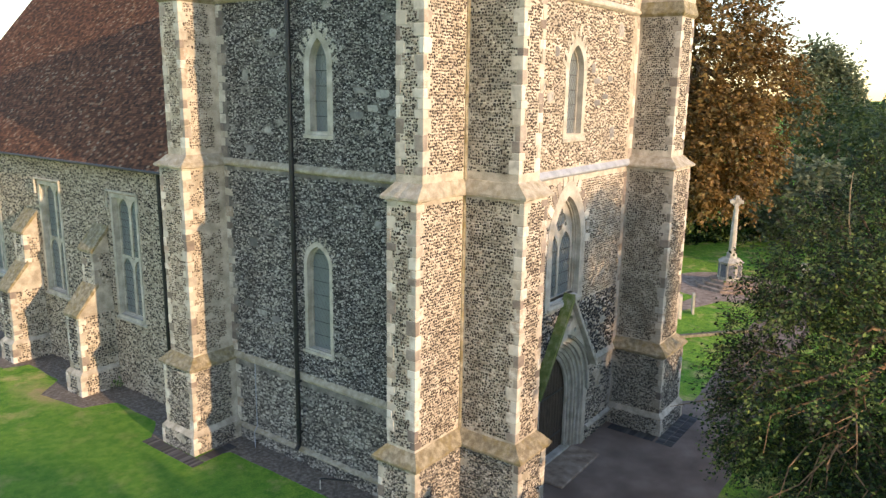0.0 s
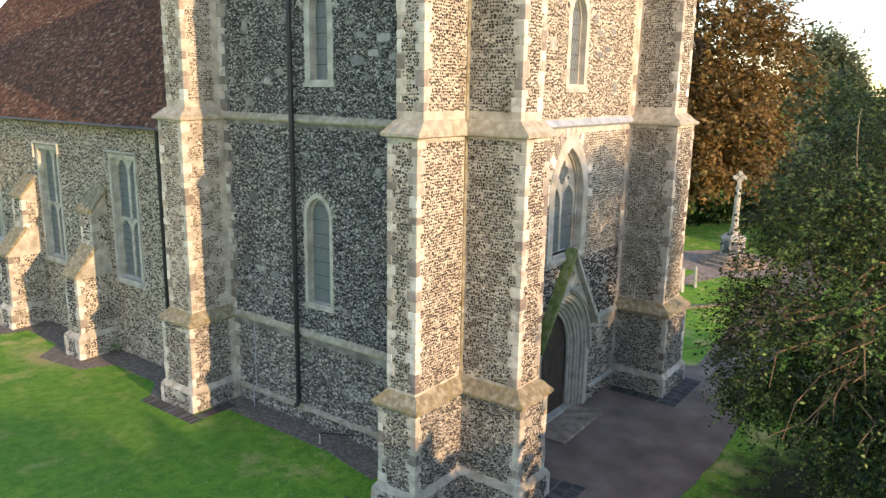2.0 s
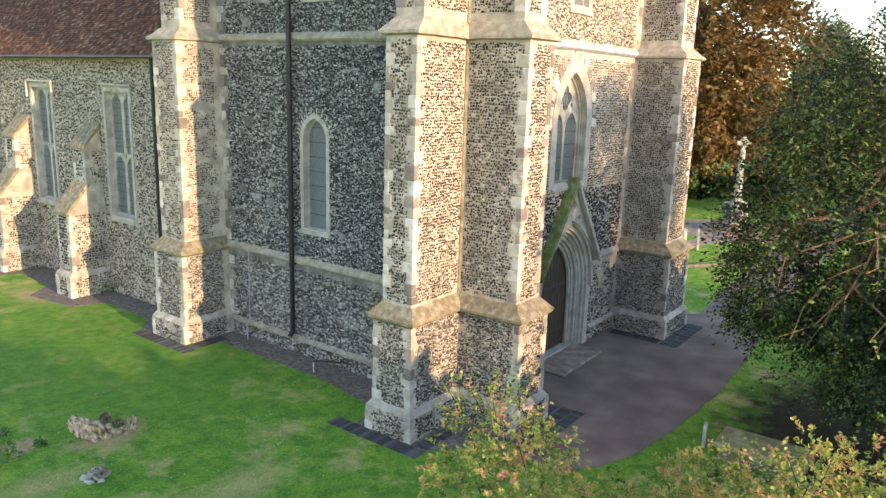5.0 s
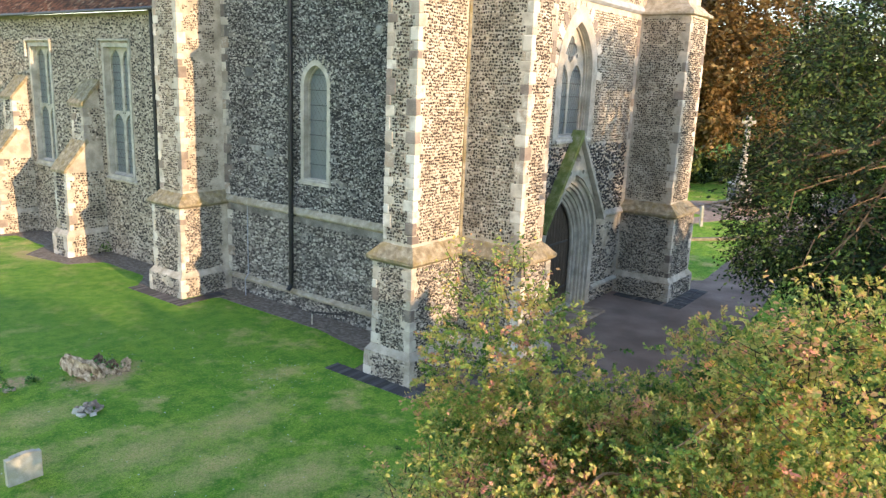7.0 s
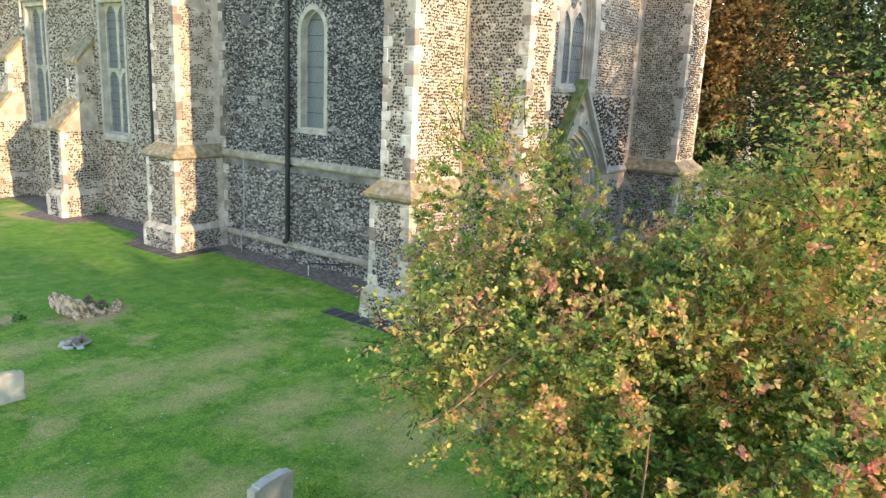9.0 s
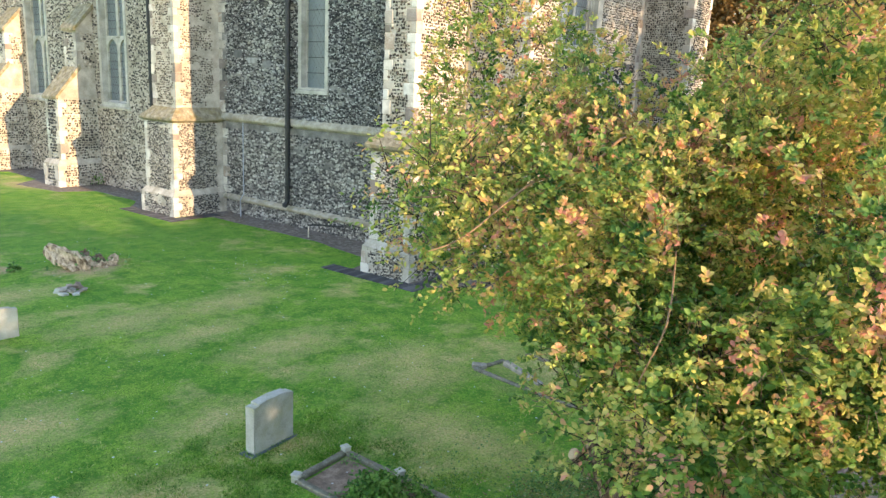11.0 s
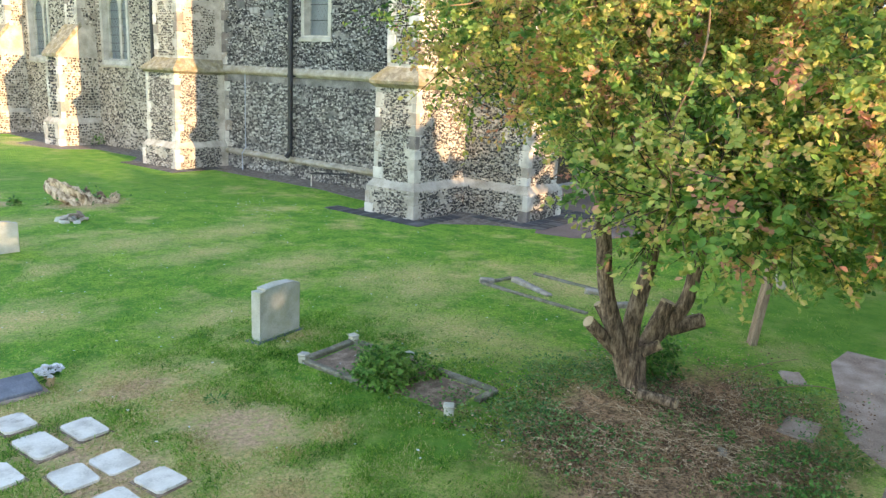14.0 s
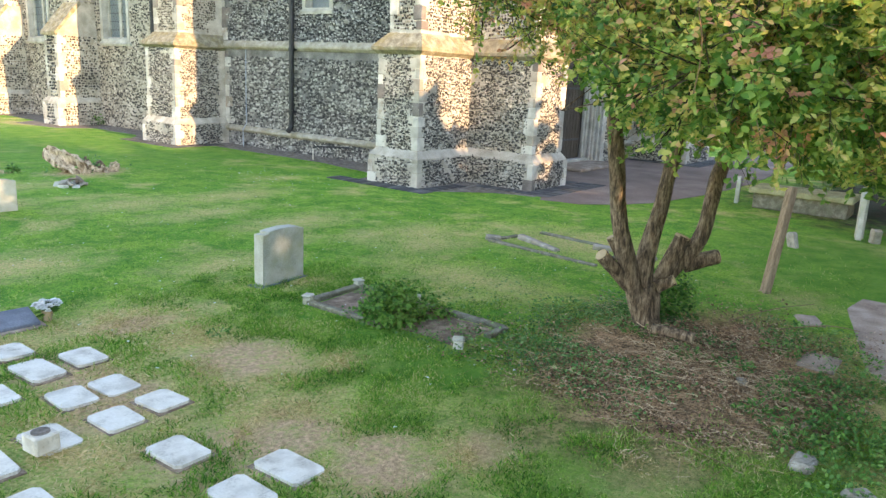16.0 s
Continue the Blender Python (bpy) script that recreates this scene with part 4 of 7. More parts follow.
for z in (LOW_S, UP_S, TOP_S):
    string_course(tower, "string_course", 0.95, 10.2, NX, z, "y", M_COPING)
    for x0, x1 in (((1.1, 3.9), (7.7, 10.2)) if z == LOW_S else ((1.1, 10.2),)):
        string_course(tower, "string_course", x0, x1, WY, z - (0.1 if z == LOW_S else 0), "x", M_LEAD if z == UP_S else M_STONE)
string_course(tower, "plinth_course", 1.0, 10.1, NX, 0.42, "y", M_COPING, 0.14, 0.18)
string_course(tower, "plinth_course", 7.8, 10.0, WY, 0.42, "x", M_STONE, 0.14, 0.18)


def lattice(outline, place, w, step=0.13, r=0.006, slope=1.5):
    """Lead cames of diamond panes, cut to the opening."""
    us, vs = [p[0] for p in outline], [p[1] for p in outline]
    bm = bmesh.new()
    for s in (1, -1):
        c = min(vs) - slope * (max(us) - min(us))
        while c < max(vs) + slope * (max(us) - min(us)):
            u = np.linspace(min(us), max(us), 60)
            v = c + s * slope * (u - min(us)) + (slope * (max(us) - min(us)) if s < 0 else 0)
            ins = pip(u, v, outline)
            if ins.sum() > 2:
                i = np.where(ins)[0]
                p, q = place(u[i[0]], v[i[0]], w), place(u[i[-1]], v[i[-1]], w)
                tube(bm, [p, q], [r, r], 4, False)
            c += step * slope
    return bm


def glazing(win, outline, place, deep, bars=0.45, step=0.16):
    bm = bmesh.new()
    f = [bm.verts.new(place(u, v, deep)) for u, v in outline]
    k = [bm.verts.new(place(u, v, deep + 0.012)) for u, v in outline]
    bm.faces.new(f)
    bm.faces.new(k[::-1])
    for i in range(len(f)):
        bm.faces.new((f[i], f[(i + 1) % len(f)], k[(i + 1) % len(f)], k[i]))
    part("pane", bm, M_GLASS, win)
    part("leading", lattice(outline, place, deep - 0.006, step), M_LEADCAME, win, kind="stuff")
    bm = bmesh.new()
    v = min(p[1] for p in outline) + bars
    while v < max(p[1] for p in outline) - 0.15:
        u = np.linspace(min(p[0] for p in outline), max(p[0] for p in outline), 80)
        ins = np.where(pip(u, np.full_like(u, v), outline))[0]
        if len(ins):
            tube(bm, [place(u[ins[0]], v, deep - 0.03), place(u[ins[-1]], v, deep - 0.03)], [0.009, 0.009], 5)
        v += bars
    part("saddle_bar", bm, M_IRON, win)


def lancet(parent, inner, outer, centre, place, sign, radiate=0):
    """A single light: dressed surround, splayed reveal, sill, leaded glass."""
    win = part("window", plate(shifted(outer, sign * centre), [shifted(inner, sign * centre)], 0.2, lambda u, v, w: place(u, v, w - 0.02)), M_STONE, parent, "pointed window with pale stone surround and leaded glass")
    small = [(u * 0.93, v if v > min(p[1] for p in inner) + 0.01 else v + 0.05) for u, v in inner]
    wide = [(u * 1.2, v + (0.14 if v > 8 and v > min(p[1] for p in inner) + 2.4 else 0.1 if v > min(p[1] for p in inner) + 2.4 else -0.09 if v < min(p[1] for p in inner) + 0.01 else 0)) for u, v in inner]
    part("reveal", plate(shifted(wide, sign * centre), [shifted([(u, v - 0.04) for u, v in small], sign * centre)], 0.1, lambda u, v, w: place(u, v, w + 0.181)), M_STONE, win)
    glazing(win, shifted(inner, sign * centre), place, 0.235)
    lo = min(p[1] for p in outer)
    half = max(p[0] for p in outer)
    bm = bmesh.new()
    pts = [place(sign * centre + u, v, w) for u in (-half - 0.04, half + 0.04) for v, w in ((lo - 0.04, -0.06), (lo + 0.06, -0.07), (lo + 0.15, 0.1), (lo - 0.04, 0.1))]
    vs = [bm.verts.new(p) for p in pts]
    bm.faces.new(vs[:4])
    bm.faces.new(vs[4:][::-1])
    for i in range(4):
        bm.faces.new((vs[i], vs[(i + 1) % 4], vs[4 + (i + 1) % 4], vs[4 + i]))
    part("sill", bm, M_STONE, win)
    # rough stones that fan out round the head
    spring = sorted(v for u, v in outer)[len(outer) // 3]
    head = [(u, v) for u, v in outer if v > spring - 0.2]
    for i in range(0, len(head), 2 if radiate else len(head) + 1):
        u, v = head[i]
        a = math.atan2(v - spring + 0.5, u) if radiate else 0
        ln2 = radiate * rnd.uniform(0.6, 1.15)
        bm = bmesh.new()
        c, s_ = math.cos(a), math.sin(a)
        t2 = 1.0 if radiate >= 0.3 else 0.36
        quad = [(p, q * t2) for p, q in ((0.0, -0.07), (ln2, -0.09 * rnd.uniform(0.7, 1.3)), (ln2 * 1.05, 0.08 * rnd.uniform(0.7, 1.3)), (0.0, 0.07))]
        fr = [bm.verts.new(place(sign * centre + u + p * c - q * s_, v + p * s_ + q * c, -0.022)) for p, q in quad]
        bk = [bm.verts.new(place(sign * centre + u + p * c - q * s_, v + p * s_ + q * c, 0.05)) for p, q in quad]
        bm.faces.new(fr)
        bm.faces.new(bk[::-1])
        for k in range(4):
            bm.faces.new((fr[k], fr[(k + 1) % 4], bk[(k + 1) % 4], bk[k]))
        part("voussoir", bm, M_STONE, win)
    return win


lancet(tower, o_nlow, r_nlow, N_LOW, on_x(NX), -1, 0.24)
lancet(tower, o_nup, r_nup, N_UP, on_x(NX), -1, 0.3)
lancet(tower, o_wup, r_wup, W_UP, on_y(WY), 1, 0.3)

# west window: two lights under a pierced head
pl = on_y(WY, W_WIN)
win = part("window", plate(r_wwin, [o_wwin], 0.15, lambda u, v, w: pl(u, v, w - 0.025)), M_STONE, tower, "two-light traceried window with pale stone surround")
for k, (half, dep) in enumerate(((1.02, 0.128), (0.98, 0.2))):
    ring = arch(half + 0.16, 5.7, 7.75, 9.55 - 0.06 * k)
    part("moulding", plate(ring, [arch(half - 0.06, 5.9, 7.75, 9.36 - 0.06 * (k + 1))], 0.07, lambda u, v, w: pl(u, v, w + dep)), M_STONE, win)
lights = [shifted(arch(0.39, 5.92, 7.45, 8.05), c) for c in (-0.455, 0.455)]
part("tracery", plate(arch(1.0, 5.7, 7.75, 9.4), lights + [circle(0, 8.5, 0.27, 24, 4, 0.13), circle(-0.42, 8.3, 0.07, 9), circle(0.42, 8.3, 0.07, 9)], 0.1, lambda u, v, w: pl(u, v, w + 0.272)), M_STONE, win)
glazing(win, arch(0.92, 5.86, 7.75, 9.24), pl, 0.32, 0.4, 0.14)
bm = bmesh.new()
loft(bm, [(W_WIN - 1.15, W_WIN + 1.15, WY - 0.08, WY + 0.3, 5.66), (W_WIN - 1.15, W_WIN + 1.15, WY - 0.08, WY + 0.3, 5.74), (W_WIN - 1.05, W_WIN + 1.05, WY + 0.1, WY + 0.3, 5.9)])
part("sill", bm, M_STONE, win)
for i, (u, v) in enumerate(arch(1.36, 7.0, 7.75, 9.88, 7)[1:-1]):
    a = math.atan2(v - 7.9, u)
    ob = new("voussoir", rnd.choice(QUOINS))
    ob.parent = win
    ob.matrix_basis = pose(W_WIN + u + 0.13 * math.cos(a), WY, v + 0.13 * math.sin(a), 0, -math.degrees(a), 0) @ Matrix.Diagonal((rnd.uniform(0.26, 0.4), 0.05, rnd.uniform(0.22, 0.3), 1))

# west door: nested arches, boarded leaves, gabled hood
pd = on_y(WY, DOOR)
portal = part("doorway", plate(ring_of(arch(1.98, G, 2.1, 4.66, 12), arch(1.70, G, 2.1, 4.38, 12)), [], 0.1, lambda u, v, w: pd(u, v, w - 0.04)), M_STONE, tower, "moulded stone doorway with a gabled hood over dark boarded doors")
for k in range(5):
    h1, t1 = 1.72 - 0.15 * k, 4.40 - 0.13 * k
    order = part("arch_order", plate(ring_of(arch(h1 + 0.12, G, 2.1, t1 + 0.10, 12), arch(h1 - 0.152, G, 2.1, t1 - 0.132, 12)), [], 0.058, lambda u, v, w: pd(u, v, w + 0.061 + 0.06 * k)), M_STONE, portal)
    if k in (0, 2, 4):
        pts = arch(h1 - 0.13, G + 0.05, 2.1, t1 - 0.115, 12)
        bm = bmesh.new()
        tube(bm, [pd(u, v, 0.05 + 0.06 * k) for u, v in pts], [0.045] * len(pts), 6)
        part("roll_moulding", bm, M_STONE, order)
door_line = arch(1.0, G, 2.1, 3.78, 12)
door = part("door", plate(arch(0.99, 0.1, 2.1, 3.76, 12), [], 0.04, lambda u, v, w: pd(u, v, w + 0.40)), M_DOOR, portal, "dark weathered oak boards")
for k in range(10):
    u0, u1 = -1.0 + 0.2 * k + 0.008, -1.0 + 0.2 * (k + 1) - 0.008
    top = [max(v for p, v in door_line if abs(p - u) < 0.16) - 0.03 for u in (u0, u1)]
    bm = bmesh.new()
    vs = [bm.verts.new(pd(u, v, w)) for w in (0.372, 0.399) for u, v in ((u0, 0.12), (u1, 0.12), (u1, top[1]), (u0, top[0]))]
    for f in ((0, 1, 2, 3), (7, 6, 5, 4), (0, 4, 5, 1), (1, 5, 6, 2), (2, 6, 7, 3), (3, 7, 4, 0)):
        bm.faces.new([vs[i] for i in f])
    part("board", bm, M_DOOR, door)
for z in (0.7, 2.3):
    bm = bmesh.new()
    box(bm, DOOR - 0.85, DOOR + 0.85, WY + 0.352, WY + 0.37, z, z + 0.06)
    part("strap_hinge", bm, M_IRON, door)
bm = bmesh.new()
box(bm, DOOR - 1.1, DOOR + 1.1, WY + 0.1, WY + 0.95, G, 0.12, 0.02)
part("threshold", bm, M_STONE, portal)
bm = bmesh.new()
box(bm, DOOR - 1.5, DOOR + 1.35, WY - 1.0, WY + 0.12, G, G + 0.1, 0.03)
part("step", bm, M_CONCRETE, portal, "worn stone doorstep")
# hood: two sloping copings and a pierced gable between them
ax, az, fx, fz = 0.0, 5.82, 2.02, 3.0
for s in (-1, 1):
    bm = bmesh.new()
    k1 = 0.2 if s < 0 else 0.14
    pts = [(ax, az), (s * fx, fz), (s * (fx + 0.1), fz + 0.08), (ax, az + k1 + 0.04)]
    fr = [bm.verts.new(pd(u, v, -0.36)) for u, v in pts]
    bk = [bm.verts.new(pd(u, v, 0.05)) for u, v in pts]
    bm.faces.new(fr)
    bm.faces.new(bk[::-1])
    for k in range(4):
        bm.faces.new((fr[k], fr[(k + 1) % 4], bk[(k + 1) % 4], bk[k]))
    part("hood_coping", bm, M_MOSS if s < 0 else M_STONE, portal, "mossy sloping hood stone" if s < 0 else "")
gable = [(-1.62, 3.5), (-1.15, 3.95), (-0.5, 4.45), (0, 4.66), (0.5, 4.45), (1.15, 3.95), (1.62, 3.5), (0.0, 5.78)]
part("hood_gable", plate(gable, [circle(0, 5.15, 0.14, 15, 3, 0.08), circle(-0.45, 4.72, 0.08, 9), circle(0.45, 4.72, 0.08, 9)], 0.2, lambda u, v, w: pd(u, v, w - 0.2)), M_STONE, portal)
for s in (-1, 1):
    pts = arch(1.9, 1.9, 2.1, 4.6, 12)
    half_pts = [p for p in pts if p[0] * s >= 0 and p[1] > 2.05]
    bm = bmesh.new()
    tube(bm, [pd(u, v, -0.1) for u, v in half_pts], [0.07] * len(half_pts), 6)
    part("drip_mould", bm, M_STONE, portal)


# downpipes
def downpipe(x, y, z0, z1, label):
    pipe = thing("downpipe", label, "downpipe")
    bm = bmesh.new()
    tube(bm, [(x, y, z1), (x, y, z0 + 0.25), (x - 0.02, y, z0 + 0.12), (x - 0.14, y, z0)], [0.08] * 4, 12)
    part("pipe", bm, M_IRON, pipe)
    z = z0 + 0.6
    while z < z1:
        bm = bmesh.new()
        tube(bm, [(x, y, z - 0.05), (x, y, z + 0.05)], [0.098, 0.098], 12)
        box(bm, x + 0.02, x + 0.12, y - 0.1, y + 0.1, z - 0.025, z + 0.025)
        part("collar", bm, M_IRON, pipe)
        z += 1.83
    return pipe


downpipe(NX - 0.21, 6.6, 0.62, TOP, "black cast-iron downpipe on the tower's north wall")
downpipe(-0.08, 13.72, G + 0.05, 9.4, "black cast-iron downpipe at the nave's corner")
conduit = thing("conduit", "thin grey conduit up the tower's lower wall", "conduit")
bm = bmesh.new()
tube(bm, [(NX - 0.26, 8.85, G), (NX - 0.22, 8.92, 0.5), (NX - 0.04, 8.97, 0.68), (NX - 0.035, 8.98, 2.0), (NX - 0.035, 8.97, 3.25)], [0.018] * 5, 8)
part("tube", bm, M_LEAD, conduit)
for z in (0.95, 1.75, 2.6):
    bm = bmesh.new()
    box(bm, NX - 0.06, NX + 0.02, 8.935, 9.015, z, z + 0.03, 0.004)
    part("clip", bm, M_LEAD, conduit)

# ---- nave ----
nave = thing("church_nave", "flint nave with tall windows and a red tiled roof", "church")
NVX, EAVE, SLOPE, Y_END = 0.1, 9.42, 1.2, 35.4
wins = [16.5, 22.55, 28.6]
def nave_hole(c):
    return [(-c - 0.9, 3.18), (-c + 0.9, 3.18), (-c + 0.9, 8.22), (-c - 0.9, 8.22)]
wall_v = part("north_wall", plate([(-Y_END, G - 0.3), (-11.55, G - 0.3), (-11.55, EAVE), (-Y_END, EAVE)], [nave_hole(c) for c in wins], 0.8, on_x(NVX)), M_MORTAR_NAVE, nave)


def keep_v(u, v):
    bad = np.zeros(u.shape, bool)
    for c in wins:
        bad |= (abs(u + c) < 1.05) & (v > 3.0) & (v < 8.35)
    return ~bad


flints("flint_facing", wall_v, M_NAVE_FLINT, -32, -11.55, G, EAVE - 0.1, on_x(NVX), course=0.095, width=(0.06, 0.15), fill=0.86, depth=0.02, loose=0.8, keep=keep_v, sides=4)
for c in wins:
    pv = on_x(NVX, c)
    win = part("window", plate([(-0.98, 3.08), (0.98, 3.08), (0.98, 8.28), (-0.98, 8.28)], [[(-0.84, 3.24), (0.84, 3.24), (0.84, 8.14), (-0.84, 8.14)]], 0.25, lambda u, v, w: pv(u, v, w - 0.035)), M_STONE, nave, "tall square-headed two-light window with stone mullion")
    holes = []
    for s in (-1, 1):
        for lo, sp, hi in ((3.32, 5.2, 5.62), (5.74, 7.6, 8.06)):
            holes.append(shifted(arch(0.345, lo, sp, hi, 6), s * 0.425))
        holes.append(circle(s * 0.07, 5.68, 0.045, 8))
    part("tracery", plate([(-0.88, 3.2), (0.88, 3.2), (0.88, 8.2), (-0.88, 8.2)], holes, 0.14, lambda u, v, w: pv(u, v, w + 0.219)), M_STONE, win)
    glazing(win, [(-0.78, 3.3), (0.78, 3.3), (0.78, 8.1), (-0.78, 8.1)], pv, 0.29, 0.3, 0.18)
    bm = bmesh.new()
    vs = [bm.verts.new(pv(u, v, w)) for u in (-1.1, 1.1) for v, w in ((3.0, -0.06), (3.08, -0.1), (3.3, 0.2), (3.0, 0.2))]
    bm.faces.new(vs[:4])
    bm.faces.new(vs[4:][::-1])
    for i in range(4):
        bm.faces.new((vs[i], vs[(i + 1) % 4], vs[4 + (i + 1) % 4], vs[4 + i]))
    part("sill", bm, M_STONE, win)
    bm = bmesh.new()
    pts = [pv(u, v, w) for u, v in ((-1.12, 7.7), (-1.12, 8.4), (1.12, 8.4), (1.12, 7.7)) for w in (-0.09,)]
    tube(bm, pts, [0.05] * 4, 6)
    part("drip_mould", bm, M_STONE, win)


def nave_buttress(c):
    y0, y1 = c - 0.5, c + 0.5
    ob_bm = bmesh.new()
    loft(ob_bm, [(-1.62, 0.3, y0 - 0.1, y1 + 0.1, G - 0.3), (-1.62, 0.3, y0 - 0.1, y1 + 0.1, 0.85), (-1.46, 0.3, y0, y1, 1.0), (-1.42, 0.3, y0, y1, 3.4), (-0.62, 0.3, y0 + 0.04, y1 - 0.04, 4.45), (-0.58, 0.3, y0 + 0.04, y1 - 0.04, 5.95), (0.12, 0.3, y0 + 0.08, y1 - 0.08, 6.85)])
    ob = part("buttress", ob_bm, M_MORTAR, nave)
    for x0, z0, x1, z1 in ((-1.54, 3.28, -0.54, 4.62), (-0.70, 5.85, 0.14, 6.98)):
        bm = bmesh.new()
        vs = [bm.verts.new((x, y, z)) for y in (y0 - 0.06, y1 + 0.06) for x, z in ((x0, z0), (x0, z0 + 0.12), (x1, z1), (x1 + 0.05, z1 - 0.16))]
        bm.faces.new(vs[:4])
        bm.faces.new(vs[4:][::-1])
        for i in range(4):
            bm.faces.new((vs[i], vs[(i + 1) % 4], vs[4 + (i + 1) % 4], vs[4 + i]))
        part("coping", bm, M_LICHEN, ob, "sloping stone coping")
    for z0, z1, x, d in ((G, 0.8, -1.62, 0.1), (1.0, 3.3, -1.44, 0.0), (4.5, 5.8, -0.6, -0.04)):
        s0 = quoins(ob, x, y0 - d, 1, 1, z0, z1, 0.16, 0.3)
        quoins(ob, x, y1 + d, 1, -1, z0, z1, 0.16, 0.3)
        flints("flint_facing", ob, M_NAVE_FLINT, x, NVX, z0, z1, on_y(y0 - d), course=0.095, width=(0.06, 0.14), fill=0.84, depth=0.02, keep=clear_of(s0, 2, x, 1), sides=5)
        flints("flint_facing", ob, M_FLINT, -y1 - d, -y0 + d, z0, z1, on_x(x if z0 != 1.0 else -1.46), course=0.12, width=(0.08, 0.17), fill=0.85, depth=0.02, keep=lambda u, v: (abs(u + c) < 0.28), sides=5)
    return ob


for c in (18.35, 24.4):
    nave_buttress(c)

# roof: a sloping deck with rows of clay tiles, eaves board and gutter
RX = 7.2
rz = lambda x: EAVE + 0.08 + SLOPE * (x + 0.3)
bm = bmesh.new()
prof = [(-0.3, rz(-0.3)), (RX, rz(RX)), (2 * RX + 0.3, rz(-0.3)), (2 * RX + 0.3, rz(-0.3) - 0.2), (RX, rz(RX) - 0.3), (-0.3, rz(-0.3) - 0.12)]
ends2 = [[bm.verts.new((x, y, z)) for x, z in prof] for y in (11.5, Y_END)]
bm.faces.new(ends2[0])
bm.faces.new(ends2[1][::-1])
for i in range(6):
    bm.faces.new((ends2[0][i], ends2[0][(i + 1) % 6], ends2[1][(i + 1) % 6], ends2[1][i]))
roof = part("roof", bm, M_TILE, nave, "steep roof of weathered red-brown clay tiles")
L = math.hypot(RX + 0.3, rz(RX) - rz(-0.3))
ux, uz = (RX + 0.3) / L, (rz(RX) - rz(-0.3)) / L
verts, faces = [], []
gauge, tw = 0.115, 0.17
for row in range(int((L - 0.05) / gauge)):
    s0 = row * gauge - 0.05
    for k in range(int((Y_END - 11.5) / tw)):
        y = 11.5 + (k + 0.5 * (row % 2)) * tw
        if y + tw > Y_END + 0.03:
            continue
        lift = 0.03 + rnd.uniform(-0.006, 0.012)
        i = len(verts)
        for s, h in ((s0, lift), (s0 + 0.17, 0.006)):
            for yy in (y + 0.004, y + tw - 0.004):
                x, z = -0.3 + ux * s - uz * h, rz(-0.3) + uz * s + ux * h
                verts.append((x, yy, z))
        for yy in (y + 0.004, y + tw - 0.004):
            verts.append((-0.3 + ux * s0 - uz * (lift - 0.016), yy, rz(-0.3) + uz * s0 + ux * (lift - 0.016)))
        faces += [(i, i + 1, i + 3, i + 2), (i + 4, i + 5, i + 1, i)]
part("roof_tiles", mesh_of("roof_tiles", verts, faces, M_TILE), None, roof, kind="stuff")
bm = bmesh.new()
tube(bm, [(-0.38, 11.55, EAVE + 0.02), (-0.38, Y_END, EAVE - 0.03)], [0.06, 0.06], 8)
part("gutter", bm, M_IRON, nave, "black half-round gutter")
bm = bmesh.new()
box(bm, 0.3, 2 * RX, Y_END - 0.5, Y_END - 0.1, G, EAVE)
box(bm, 2 * RX - 0.4, 2 * RX, 11.6, Y_END - 0.5, G, EAVE)
part("wall", bm, M_MORTAR_NAVE, nave)


# ---- trees ----
def leaf_mesh(name, pos, axis, normal, length, width, material, full=False):
    """Leaves as small folded blades: pos is the stalk end, axis the way to the tip."""
    n = len(pos)
    axis = axis / np.linalg.norm(axis, axis=1, keepdims=True)
    side = np.cross(axis, normal)
    side /= np.linalg.norm(side, axis=1, keepdims=True) + 1e-9
    up = np.cross(side, axis)
    length, width = length[:, None], width[:, None]
    if full:
        shape = ((0, 0, 0), (0.30, 0.26, 0.16), (0.50, 0.64, 0.14), (0, 1.0, -0.16), (-0.50, 0.64, 0.14), (-0.30, 0.26, 0.16))
        quads = ((0, 1, 2, 3), (0, 3, 4, 5))
    else:
        shape = ((0, 0, 0), (0.5, 0.5, 0.12), (0, 1.0, 0), (-0.5, 0.5, 0.12))
        quads = ((0, 1, 2, 3),)
    k = len(shape)
    verts = np.stack([pos + side * width * a + axis * length * b + up * width * c for a, b, c in shape], 1).reshape(-1, 3)
    idx = np.concatenate([(np.arange(n)[:, None] * k + np.array(q)) for q in quads], 1).reshape(-1, 4)
    me = bpy.data.meshes.new(name)
    me.vertices.add(len(verts))
    me.vertices.foreach_set("co", verts.ravel())
    me.loops.add(idx.size)
    me.loops.foreach_set("vertex_index", idx.ravel())
    me.polygons.add(len(idx))
    me.polygons.foreach_set("loop_start", np.arange(len(idx)) * 4)
    me.update(calc_edges=True)
    return finish(me, material)


def unit(v):
    return v / (np.linalg.norm(v, axis=1, keepdims=True) + 1e-9)


def lumpy(p, scale, seed):
    return np.array([noise.noise((x * scale + seed, y * scale, z * scale)) for x, y, z in p])


